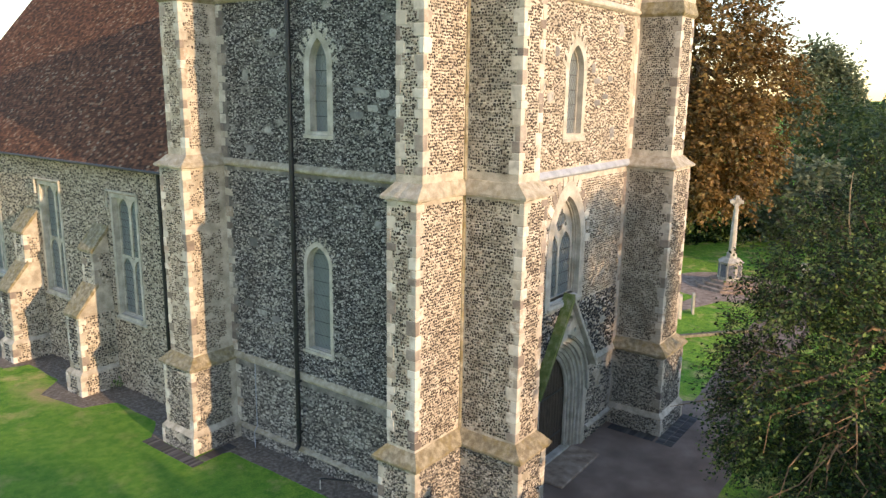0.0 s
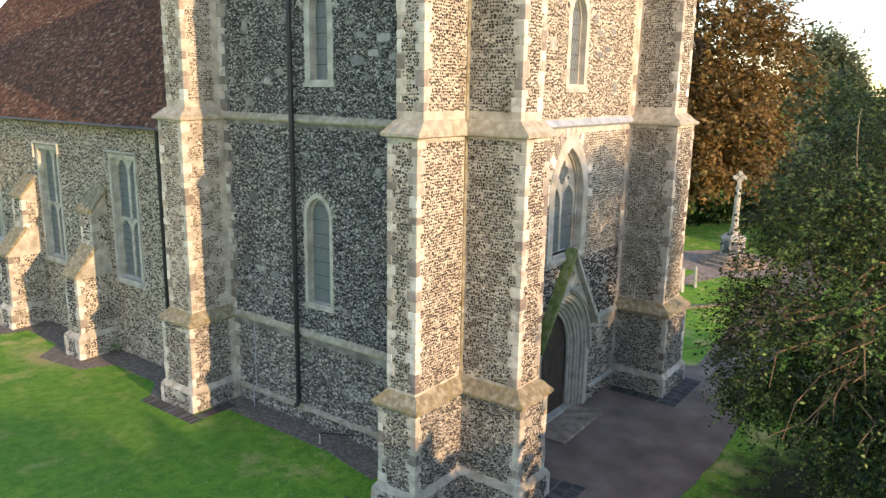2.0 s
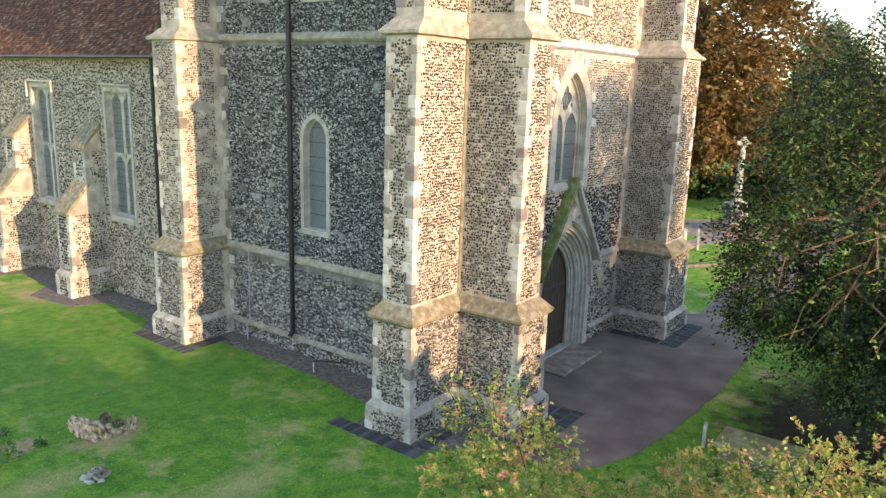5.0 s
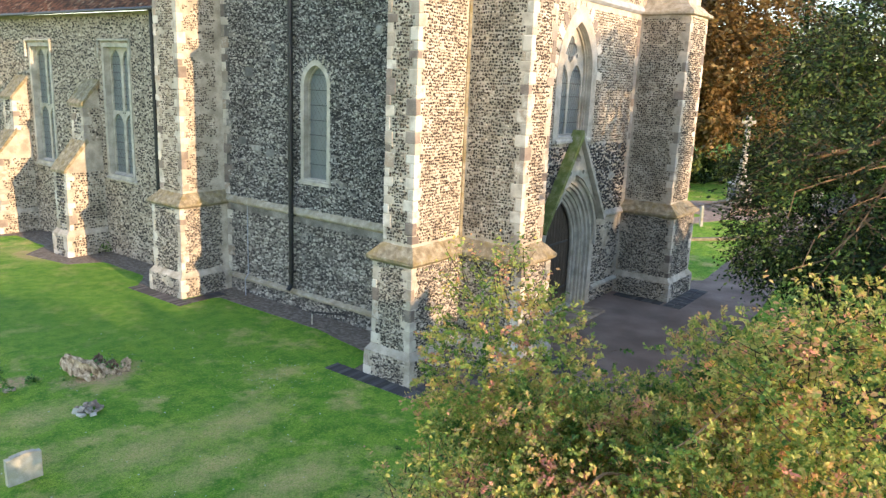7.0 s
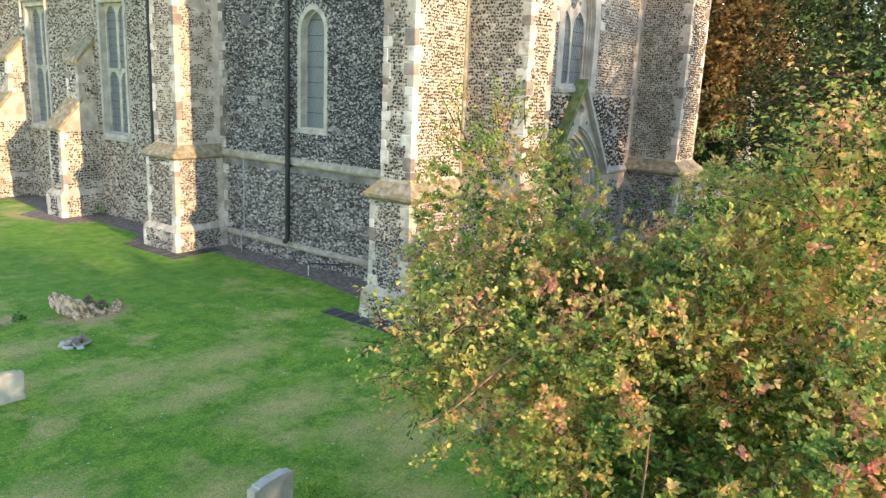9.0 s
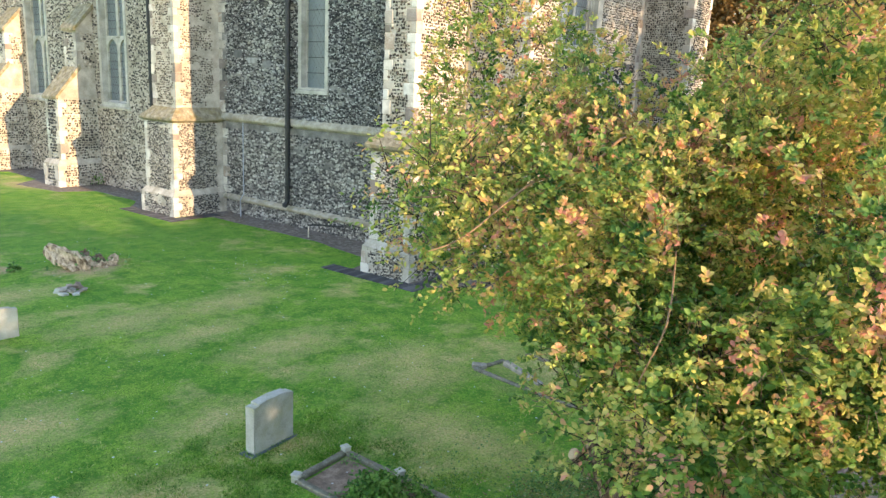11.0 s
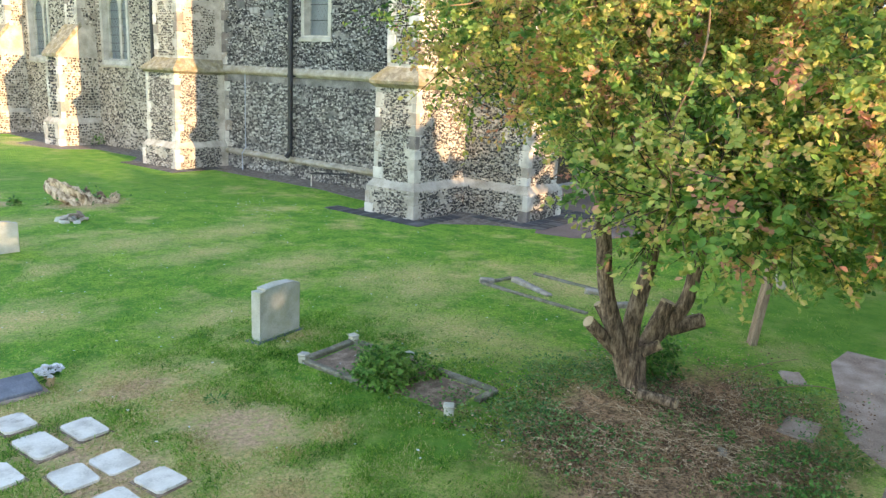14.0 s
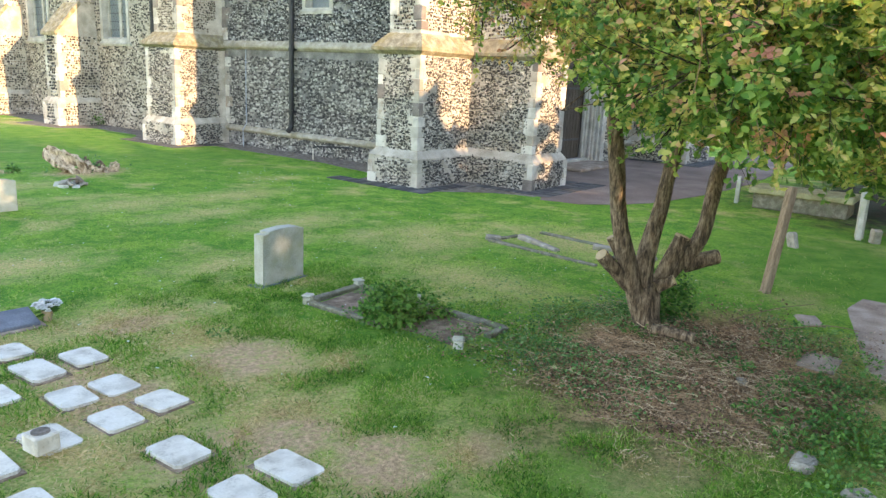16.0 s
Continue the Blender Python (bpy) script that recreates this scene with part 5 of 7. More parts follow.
def crown_points(n, lobes, inner, gap, seed, scale=0.55, floor=None):
    """Points in the shells of several ellipsoids, thinned by noise so that gaps and clumps appear. Gives places and outward ways."""
    out_p, out_d = [], []
    rng = np.random.default_rng(seed)
    weights = np.array([a * b for _, (a, b, c) in lobes])
    share = (weights / weights.sum() * n * 1.9).astype(int)
    for (c, r), m in zip(lobes, share):
        d = unit(rng.normal(size=(m, 3)))
        rad = (inner ** 3 + (1 - inner ** 3) * rng.random(m)) ** (1 / 3)
        bump = 1 + 0.40 * lumpy(d * 2.6, 1.0, seed + c[0])
        p = np.array(c) + d * (rad * bump)[:, None] * np.array(r)
        out_p.append(p)
        out_d.append(unit(d / np.array(r)))
    p, d = np.concatenate(out_p), np.concatenate(out_d)
    keep = lumpy(p, scale, seed) + 0.55 * lumpy(p, scale * 2.9, seed + 5) + rng.normal(0, 0.08, len(p)) > gap
    p, d = p[keep], d[keep]
    if floor is not None:
        keep = p[:, 2] > floor(p)
        p, d = p[keep], d[keep]
    pick = rng.permutation(len(p))[:n]
    return p[pick], d[pick], rng


def sprays(name, tree, lobes, twigs, leaves, leaf, material, inner=0.55, gap=-0.12, seed=3, full=False, reach=0.4, droop=0.25, twig_mat=None, scale=0.55, label="", floor=None, face=0.5, tuft=False):
    """A crown of leafy twigs: each twig carries leaves on alternate sides."""
    p, d, rng = crown_points(twigs, lobes, inner, gap, seed, scale, floor)
    n = len(p)
    way = unit(d * 0.8 + rng.normal(0, 0.55, (n, 3)) + np.array((0, 0, 0.25 - droop)))
    ln = reach * rng.uniform(0.5, 1.3, n)
    s = (np.arange(leaves) + 0.5) / leaves
    if tuft:        # leaves crowd towards the tip and spread from it
        s = 0.35 + 0.65 * s ** 0.6
    pos = p[:, None, :] + way[:, None, :] * (ln[:, None] * s)[..., None] + np.array((0, 0, -1.0)) * (ln[:, None] * s * s * droop)[..., None]
    pos = pos.reshape(-1, 3) + rng.normal(0, 0.018 * reach / 0.4, (n * leaves, 3))
    way2 = np.repeat(way, leaves, 0)
    sgn = np.tile(np.where(np.arange(leaves) % 2, 1.0, -1.0), n)[:, None]
    lat = unit(np.cross(way2, np.array((0, 0, 1.0)) + rng.normal(0, 0.3, (n * leaves, 3))))
    axis = unit(way2 * 0.6 + lat * sgn * 0.8 + rng.normal(0, 0.3, way2.shape) + np.array((0, 0, -0.25)))
    if tuft:
        axis = unit(way2 * 0.75 + lat * sgn * 0.7 + rng.normal(0, 0.5, way2.shape) + np.array((0, 0, 0.15)))
    nrm = unit(np.array((0, 0, 1.0)) * (1.2 - face) + np.repeat(d, leaves, 0) * face + rng.normal(0, 0.5, way2.shape))
    size = leaf * rng.uniform(0.65, 1.25, n * leaves)
    part(name, leaf_mesh(name, pos, axis, nrm, size, size * 0.6, material, full), None, tree, label, "stuff")
    if twig_mat:
        tip = p + way * ln[:, None]
        w = np.cross(way, rng.normal(size=(n, 3)))
        w = unit(w) * 0.006 * reach / 0.4
        verts = np.stack([p - w, p + w, tip], 1).reshape(-1, 3)
        faces = [(3 * i, 3 * i + 1, 3 * i + 2) for i in range(n)]
        part("twig_mass", mesh_of("twig_mass", verts, faces, twig_mat), None, tree, kind="stuff")
    return p


def limbs(tree, start, r0, targets, rng, sway=0.25, material=None):
    """Bent tapering branches from a point out to the targets, each a part of its own."""
    for t in targets:
        bm = bmesh.new()
        a, b = Vector(start), Vector(t)
        mid1 = a.lerp(b, 0.35) + Vector(rng.normal(0, sway, 3)) + Vector((0, 0, 0.15))
        mid2 = a.lerp(b, 0.7) + Vector(rng.normal(0, sway, 3))
        tube(bm, [a, mid1, mid2, b], [r0, r0 * 0.7, r0 * 0.42, r0 * 0.15], 6)
        part("limb", bm, material or M_BARK, tree)


def plain_tree(name, label, base, height, lobes, twigs, leaves, leaf, material, seed, trunk=0.35, **kw):
    tree = thing(name, label, "tree")
    p = sprays("crown", tree, lobes, twigs, leaves, leaf, material, seed=seed, **kw)
    rng = np.random.default_rng(seed)
    bm = bmesh.new()
    bx, by, bz = base
    top = (bx + rng.normal(0, 0.3), by + rng.normal(0, 0.3), bz + height * 0.75)
    tube(bm, [base, (bx, by, bz + 0.4), (bx + 0.1, by, bz + height * 0.35), top], [trunk * 1.4, trunk, trunk * 0.75, trunk * 0.2], 9)
    part("trunk", bm, M_BARK, tree)
    for k in range(9 if twigs > 5000 else 4):
        z = bz + height * (0.25 + 0.05 * k)
        i = rng.choice(len(p), 2)
        limbs(tree, (bx + 0.05, by, z), trunk * 0.42, [p[j] for j in i], rng, height * 0.03)
    return tree


# the small tree by the graves: three stems from a pollarded bole, wide crown of turning leaves
near = thing("tree", "small spreading tree with yellowing and reddening autumn leaves", "tree")
LOBES = [((-9.2, -9.4, 3.45), (2.1, 2.0, 1.15)), ((-10.1, -8.3, 3.75), (1.45, 1.3, 0.95)), ((-10.1, -9.9, 3.5), (1.5, 1.5, 1.4)), ((-8.6, -10.6, 3.7), (2.2, 1.9, 1.9)),
         ((-9.2, -10.2, 5.0), (0.95, 0.85, 0.9)), ((-9.1, -7.15, 4.5), (0.95, 0.95, 0.85)), ((-8.3, -9.2, 4.5), (0.9, 0.8, 0.6)), ((-9.6, -7.5, 3.8), (1.1, 0.9, 0.8)), ((-7.8, -8.2, 3.1), (1.6, 1.5, 0.9)), ((-11.05, -9.5, 2.95), (0.75, 0.8, 0.95))]


def crown_floor(p):
    """The crown is browsed and lopped below; it hangs lower on the side away from the church."""
    side = (p[:, 0] + 15.25) * 0.595 - (p[:, 1] + 10.8) * 0.804
    away = (p[:, 0] + 15.25) * 0.804 + (p[:, 1] + 10.8) * 0.595
    floor = np.interp(side, (0.5, 1.0, 1.25, 1.6, 2.0, 3.0), (2.95, 2.85, 2.5, 2.3, 2.05, 1.9)) + 0.12 * np.sin(p[:, 0] * 5)
    return np.where((away < 4.7) & (side > 0.7), 2.15 + 0.08 * np.sin(side * 9), floor)


tips = sprays("crown", near, LOBES, 15500, 12, 0.043, M_LEAF_AUTUMN, inner=0.6, gap=-0.08, seed=5, full=True, reach=0.19, droop=0.2, twig_mat=M_BARK, scale=0.9, floor=crown_floor, face=1.0, tuft=True)
# the shaded lower leaves that close the crown underneath
UNDER = [((-8.9, -9.3, 2.75), (2.0, 1.7, 0.55)), ((-8.3, -8.5, 2.95), (1.5, 1.3, 0.6)), ((-8.4, -10.4, 2.6), (1.9, 1.5, 0.7)), ((-10.4, -9.6, 2.8), (1.2, 1.0, 0.55))]
sprays("crown", near, UNDER, 3300, 11, 0.062, M_LEAF_GREEN, inner=0.0, gap=-0.3, seed=17, full=True, reach=0.22, droop=0.3, twig_mat=M_BARK, scale=0.9, floor=crown_floor, face=0.6, tuft=True)
# long loose shoots that stand out of the outline
SHOOTS = [((-11.6, -8.15, 4.05), (0.65, 0.2, 0.2)), ((-10.8, -7.5, 3.7), (0.5, 0.5, 0.45)), ((-9.0, -6.9, 5.2), (0.5, 0.5, 0.35)), ((-9.3, -10.0, 5.5), (0.35, 0.3, 0.25)), ((-9.2, -7.3, 3.4), (0.7, 0.5, 0.5)), ((-9.6, -10.2, 5.1), (0.7, 0.7, 0.4)), ((-10.9, -9.6, 2.7), (0.9, 0.8, 0.45)), ((-9.6, -7.2, 3.0), (0.5, 0.3, 0.3)), ((-10.4, -7.5, 3.25), (0.45, 0.35, 0.3))]
sprays("crown", near, SHOOTS, 900, 12, 0.048, M_LEAF_AUTUMN, inner=0.2, gap=-0.3, seed=9, full=True, reach=0.4, droop=-0.2, twig_mat=M_DARKTWIG)


def gnarled(points, radii, rough=0.10, n=16, steps=5, seed=0.0):
    """A bent stem with furrows that run along it."""
    P, r = [], []
    for k in range(len(points) - 1):
        a, b, c, d = (Vector(points[max(0, min(len(points) - 1, k + q))]) for q in (-1, 0, 1, 2))
        for s in range(steps):
            t = s / steps
            P.append(0.5 * ((2 * b) + (c - a) * t + (2 * a - 5 * b + 4 * c - d) * t * t + (3 * b - a - 3 * c + d) * t ** 3))
            r.append(radii[k] + (radii[k + 1] - radii[k]) * t)
    P.append(Vector(points[-1]))
    r.append(radii[-1])
    bm = bmesh.new()
    tube(bm, P, r, n)
    for k, v in enumerate(bm.verts):
        q = min(range(len(P)), key=lambda i: (P[i] - v.co).length)
        out = v.co - P[q]
        ang = math.atan2(out.y, out.x)
        ridge = abs(noise.noise((math.cos(ang) * 2.6 + seed, math.sin(ang) * 2.6, v.co.z * 1.7)))
        v.co += out * ((ridge - 0.25) * rough * 4 + 0.5 * rough * noise.noise(v.co * 7))
    return bm


part("bole", gnarled([(-8.1, -8.17, -0.12), (-8.1, -8.16, 0.04), (-8.09, -8.13, 0.2), (-8.09, -8.11, 0.38), (-8.09, -8.1, 0.55)], [0.24, 0.165, 0.135, 0.14, 0.08], 0.2, 18), M_BARK, near, "thick furrowed bole", smooth=True)
STEMS = ([(-8.13, -8.12, 0.12), (-8.2, -8.03, 0.42), (-8.34, -7.92, 0.95), (-8.38, -7.86, 1.23), (-8.44, -7.79, 1.74), (-8.48, -7.73, 2.38), (-8.7, -7.9, 3.2), (-9.1, -8.2, 4.1)],
         [(-8.09, -8.1, 0.3), (-8.1, -8.07, 0.55), (-8.08, -8.1, 1.0), (-8.05, -8.15, 1.35), (-8.02, -8.19, 1.75), (-8.05, -8.3, 2.4), (-8.5, -8.7, 3.4), (-9.2, -9.2, 4.5)],
         [(-8.06, -8.12, 0.28), (-7.92, -8.13, 0.46), (-7.71, -8.27, 0.7), (-7.57, -8.43, 0.98), (-7.55, -8.49, 1.4), (-7.5, -8.55, 1.82), (-7.7, -9.0, 2.9), (-8.4, -9.9, 4.4)])
srng = np.random.default_rng(21)
for q, s in enumerate(STEMS):
    part("stem", gnarled(s, [0.10, 0.10, 0.085, 0.08, 0.076, 0.07, 0.05, 0.02], 0.12, 14, 5, q * 3.1), M_BARK, near, smooth=True)
    for k in (5, 6, 7):
        pick = tips[np.argsort(((tips - np.array(s[k])) ** 2).sum(1))[150:2800:260]]
        limbs(near, s[k], 0.013, pick[:4], srng, 0.32)
for a, b, r in (((-8.22, -7.98, 0.5), (-8.55, -7.78, 0.85), 0.07), ((-7.88, -8.16, 0.52), (-7.78, -8.32, 1.02), 0.085), ((-7.66, -8.32, 0.7), (-7.43, -8.6, 0.80), 0.075), ((-8.27, -7.92, 0.72), (-8.36, -7.78, 1.0), 0.05), ((-8.06, -8.2, 0.5), (-8.0, -8.36, 0.6), 0.06)):
    m1 = Vector(a).lerp(Vector(b), 0.6)
    st = part("cut_stub", gnarled([a, m1, b], [r * 1.15, r, r * 0.97], 0.10, 12, 4, r * 50), M_BARK, near, smooth=True)
    bm = bmesh.new()
    d = (Vector(b) - Vector(a)).normalized()
    tube(bm, [Vector(b) - d * 0.02, Vector(b) + d * 0.006], [r * 0.97, r * 0.93], 12)
    part("sawn_end", bm, M_CUT, st, "pale sawn end of a cut limb")
# a few crooked bare boughs that show between the leaves
for pts, rad in (([(-9.6, -8.9, 4.0), (-10.2, -8.75, 4.3), (-10.7, -8.7, 4.12), (-11.1, -8.55, 4.05), (-11.5, -8.3, 3.7), (-11.75, -8.2, 3.62)], [0.014, 0.013, 0.011, 0.009, 0.006, 0.003]), ([(-10.9, -9.4, 3.7), (-11.35, -9.55, 3.4), (-11.42, -9.45, 3.0), (-11.5, -9.52, 2.7), (-11.46, -9.48, 2.4)], [0.006, 0.006, 0.005, 0.004, 0.003]), ([(-9.9, -9.0, 4.4), (-10.05, -9.3, 4.7), (-9.95, -9.6, 5.1), (-10.1, -9.8, 5.4)], [0.01, 0.009, 0.006, 0.003])):
    part("bough", gnarled(pts, rad, 0.15, 6, 5, pts[0][0]), M_TWIG, near, "pale bare bough", smooth=True)

# dark evergreen by the path
ever = plain_tree("evergreen_tree", "large dark evergreen tree overhanging the path", (5.6, -10.4, G), 10.5,
    [((5.4, -10.0, 6.6), (4.6, 4.0, 4.6)), ((3.2, -8.9, 5.6), (3.0, 2.7, 3.4)), ((5.0, -7.8, 4.6), (2.6, 2.3, 2.5)), ((6.5, -11.5, 8.4), (3.6, 3.6, 3.4)), ((3.6, -10.8, 4.2), (3.0, 2.6, 2.4)), ((3.0, -8.0, 8.3), (1.6, 1.4, 1.2)), ((7.5, -9.0, 8.6), (2.8, 2.6, 2.4)), ((3.7, -6.9, 6.0), (1.2, 1.1, 2.0)), ((3.5, -6.8, 4.2), (1.1, 1.0, 1.0)), ((4.6, -10.0, 2.7), (2.4, 2.1, 1.4))],
    14500, 8, 0.105, M_LEAF_DARK, 31, 0.32, inner=0.7, gap=-0.10, reach=0.6, droop=0.3, twig_mat=M_DARKTWIG, scale=0.8)
erng = np.random.default_rng(5)
for a, b in (((3.6, -9.6, 6.6), (0.6, -8.6, 5.7)), ((3.9, -9.2, 5.8), (1.0, -8.3, 4.6)), ((3.4, -8.6, 5.4), (1.0, -8.9, 4.9)), ((3.2, -8.2, 6.2), (1.6, -6.5, 5.9)), ((4.2, -7.6, 5.4), (2.6, -5.8, 5.0)), ((3.6, -9.8, 7.2), (1.0, -9.4, 6.6)), ((3.0, -9.4, 5.0), (0.4, -9.2, 4.0))):
    limbs(ever, a, 0.04, [Vector(b) + Vector(erng.normal(0, 0.5, 3)) for _ in range(4)], erng, 0.25, M_TWIG)
bm = bmesh.new()
tube(bm, [(4.6, -8.4, 8.6), (4.4, -8.25, 9.6), (4.35, -8.2, 10.3), (4.4, -8.2, 10.8)], [0.022, 0.018, 0.014, 0.005], 6)
part("bare_branch", bm, M_CUT, ever, "pale bare branch")

plain_tree("copper_beech", "tall copper-brown beech tree beyond the tower", (43, 9, G), 26, [((43, 9.2, 14.5), (7, 7, 11)), ((41.5, 6.0, 8.5), (5, 4.5, 5.0)), ((44.5, 5.0, 11.5), (5.0, 4.5, 5.5)), ((41, 12, 20), (5, 5, 6)), ((39.5, 7.5, 7.0), (3.6, 3.6, 3.4))],
           7500, 8, 0.375, M_LEAF_BEECH, 41, 0.6, inner=0.62, gap=-0.10, reach=1.3, droop=0.3, scale=0.22)
for k, (x, y, h, w) in enumerate(((126.4, 16.3, 20.6, 1.9), (128.4, 13.6, 20.2, 1.8), (130, 11.2, 18.4, 1.6))):
    plain_tree("poplar", "tall grey-green poplar tree in the distance", (x, y, G), h, [((x, y, h * 0.58), (w, w, h * 0.43)), ((x + 1, y - 1.0, h * 0.45), (w, w, h * 0.3))], 1300, 6, 0.8, M_LEAF_HAZE, 60 + k, 0.4, inner=0.7, gap=-0.2, reach=2.0, droop=-0.4, scale=0.2)
BUSHES = ((62, -14, 10.5, 5.5), (74, -4, 12, 6), (58, -24, 9, 5), (88, -14, 11.5, 6), (70, -34, 10, 6), (98, -30, 12, 7), (54, 2.5, 7, 4.0), (84, 4, 13, 6), (46, -16, 7, 4.5), (104, 2, 12, 6), (40, -26, 8, 5), (112, -18, 11, 6))
for k, (x, y, h, w) in enumerate(BUSHES):
    plain_tree("tree", "green broadleaf tree among the distant gardens", (x, y, G), h, [((x, y, h * 0.55), (w, w, h * 0.42)), ((x + w * 0.5, y - w * 0.4, h * 0.4), (w * 0.7, w * 0.7, h * 0.3))], 800, 6, 0.62, (M_LEAF_HAZE, M_LEAF_MID)[k % 2], 80 + k, 0.3, inner=0.7, gap=-0.2, reach=1.2, scale=0.25)
# unseen trees to the west, added to throw shade over the lawn
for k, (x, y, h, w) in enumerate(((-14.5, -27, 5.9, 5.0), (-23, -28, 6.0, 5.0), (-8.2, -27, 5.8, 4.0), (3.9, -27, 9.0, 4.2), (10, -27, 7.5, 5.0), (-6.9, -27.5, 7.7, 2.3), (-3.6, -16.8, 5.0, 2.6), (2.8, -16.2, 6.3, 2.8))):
    plain_tree("tree", "broad leafy tree added out of view for its shade", (x, y, G), h, [((x, y, h * 0.56), (w, w, h * 0.44))], 1050, 6, 0.88, M_LEAF_MID, 120 + k, 0.35, inner=0.5, gap=-0.35, reach=1.0, scale=0.25)
# hedge along the churchyard's far side, and far woods on the horizon
pts = np.stack([np.random.default_rng(1).uniform(38, 62, 9000), np.zeros(9000), np.random.default_rng(2).uniform(0, 2.4, 9000)], 1)
pts[:, 1] = 16 - (pts[:, 0] - 38) * 0.75 + np.random.default_rng(3).normal(0, 0.6, 9000)
hr = np.random.default_rng(4)
hedge = tagged(part("hedge", leaf_mesh("hedge", pts, hr.normal(size=(9000, 3)), hr.normal(size=(9000, 3)), np.full(9000, 0.45), np.full(9000, 0.28), M_LEAF_DARK), None, None, "dark clipped hedge along the churchyard boundary"), category="hedge")
far = []
frng = np.random.default_rng(77)
for k in range(420):
    a = frng.uniform(-0.6, 1.5)
    r = frng.uniform(160, 900)
    x, y = -15 + r * math.cos(a), -10 + r * math.sin(a)
    far += [(x + frng.normal(0, 3.5), y + frng.normal(0, 3.5), abs(frng.normal(4, 2.6))) for _ in range(40)]
far = np.array(far)
m = len(far)
tagged(part("far_woods", leaf_mesh("far_woods", far, frng.normal(size=(m, 3)), frng.normal(size=(m, 3)), np.full(m, 4.2), np.full(m, 3.2), M_LEAF_MID), None, None, "dark distant belt of woodland", "stuff"), category="woods")


# distant houses between the trees
def house(x, y, w, d, h, turn):
    ob = thing("house", "distant house with pale walls and a red-brown roof", "house", (x, y, G), turn, "houses beyond the churchyard")
    bm = bmesh.new()
    box(bm, -w / 2, w / 2, -d / 2, d / 2, 0, h)
    part("wall", bm, M_STONE, ob)
    bm = bmesh.new()
    vs = [bm.verts.new(p) for p in ((-w / 2 - 0.3, -d / 2 - 0.3, h), (w / 2 + 0.3, -d / 2 - 0.3, h), (w / 2 + 0.3, d / 2 + 0.3, h), (-w / 2 - 0.3, d / 2 + 0.3, h), (-w / 2 - 0.3, 0, h + d * 0.4), (w / 2 + 0.3, 0, h + d * 0.4))]
    for f in ((0, 1, 5, 4), (2, 3, 4, 5), (0, 4, 3), (1, 2, 5), (3, 2, 1, 0)):
        bm.faces.new([vs[i] for i in f])
    part("roof", bm, M_TILE, ob)
    for k in range(3):
        bm = bmesh.new()
        box(bm, -w / 2 + 0.8 + k * w / 3, -w / 2 + 2.0 + k * w / 3, -d / 2 - 0.05, -d / 2 + 0.05, 1.0, 2.3)
        part("window", bm, M_GLASS, ob)


for h in ((140, -22, 10, 8, 5, 30), (165, -40, 12, 8, 5, 10), (150, -6, 9, 7, 5, -20), (190, -25, 12, 8, 5.5, 60), (120, -36, 9, 7, 4.5, 15)):
    house(*h)

# ---- churchyard things ----
# war memorial: steps, panelled plinth, tapering shaft, wheel cross
memorial = thing("memorial_cross", "pale stone memorial cross on an octagonal stepped base", "memorial", (34.2, 2.1, G), 25)


def prism(bm, r0, r1, z0, z1, n=8, phase=0.0):
    rings = [[bm.verts.new((r * math.cos(phase + k * math.tau / n), r * math.sin(phase + k * math.tau / n), z)) for k in range(n)] for r, z in ((r0, z0), (r1, z1))]
    bm.faces.new(rings[0][::-1])
    bm.faces.new(rings[1])
    for k in range(n):
        bm.faces.new((rings[0][k], rings[0][(k + 1) % n], rings[1][(k + 1) % n], rings[1][k]))


for r, z0, z1 in ((2.2, 0, 0.18), (1.75, 0.18, 0.36), (1.3, 0.36, 0.55)):
    bm = bmesh.new()
    prism(bm, r, r - 0.02, z0, z1, 8, math.pi / 8)
    part("step", bm, M_CONCRETE, memorial)
bm = bmesh.new()
prism(bm, 0.78, 0.74, 0.55, 1.75, 8, math.pi / 8)
prism(bm, 0.86, 0.5, 1.75, 2.0, 8, math.pi / 8)
prism(bm, 0.36, 0.30, 2.0, 2.35, 8, math.pi / 8)
plinth = part("plinth", bm, M_STONE, memorial)
for k in range(8):
    a = k * math.tau / 8
    bm = bmesh.new()
    box(bm, 0.70, 0.735, -0.2, 0.2, 0.75, 1.6, 0.01)
    bmesh.ops.rotate(bm, verts=bm.verts, matrix=Matrix.Rotation(a, 3, "Z"))
    part("name_panel", bm, M_SLATE, plinth, "dark inscribed panel")
bm = bmesh.new()
prism(bm, 0.24, 0.16, 2.35, 5.3, 8, math.pi / 8)
part("shaft", bm, M_STONE, memorial)
bm = bmesh.new()
for s in ((-0.12, 0.12, 5.25, 6.15), (-0.42, 0.42, 5.62, 5.86)):
    box(bm, -0.1, 0.1, s[0], s[1], s[2], s[3], 0.02)
ringv = [(0, 0.27 * math.cos(a), 5.74 + 0.27 * math.sin(a)) for a in np.linspace(0, math.tau, 17)]
tube(bm, ringv, [0.055] * 17, 6, False)
part("cross_head", bm, M_STONE, memorial)
sheet("memorial_paving", [(34.2 + 4 * math.cos(a), 2.1 + 4 * math.sin(a)) for a in np.linspace(0, math.tau, 25)[:-1]], G - 0.05, G + 0.015, M_CONCRETE, "round grey paving under the memorial", "paving")
sheet("side_path", [(20, 6.5), (24, 3.6), (29, 1.8), (31, 1.2), (31, 2.8), (28, 3.4), (24.5, 5.4), (21, 8)], G - 0.05, G + 0.012, M_CONCRETE, "grey path to the memorial", "path")


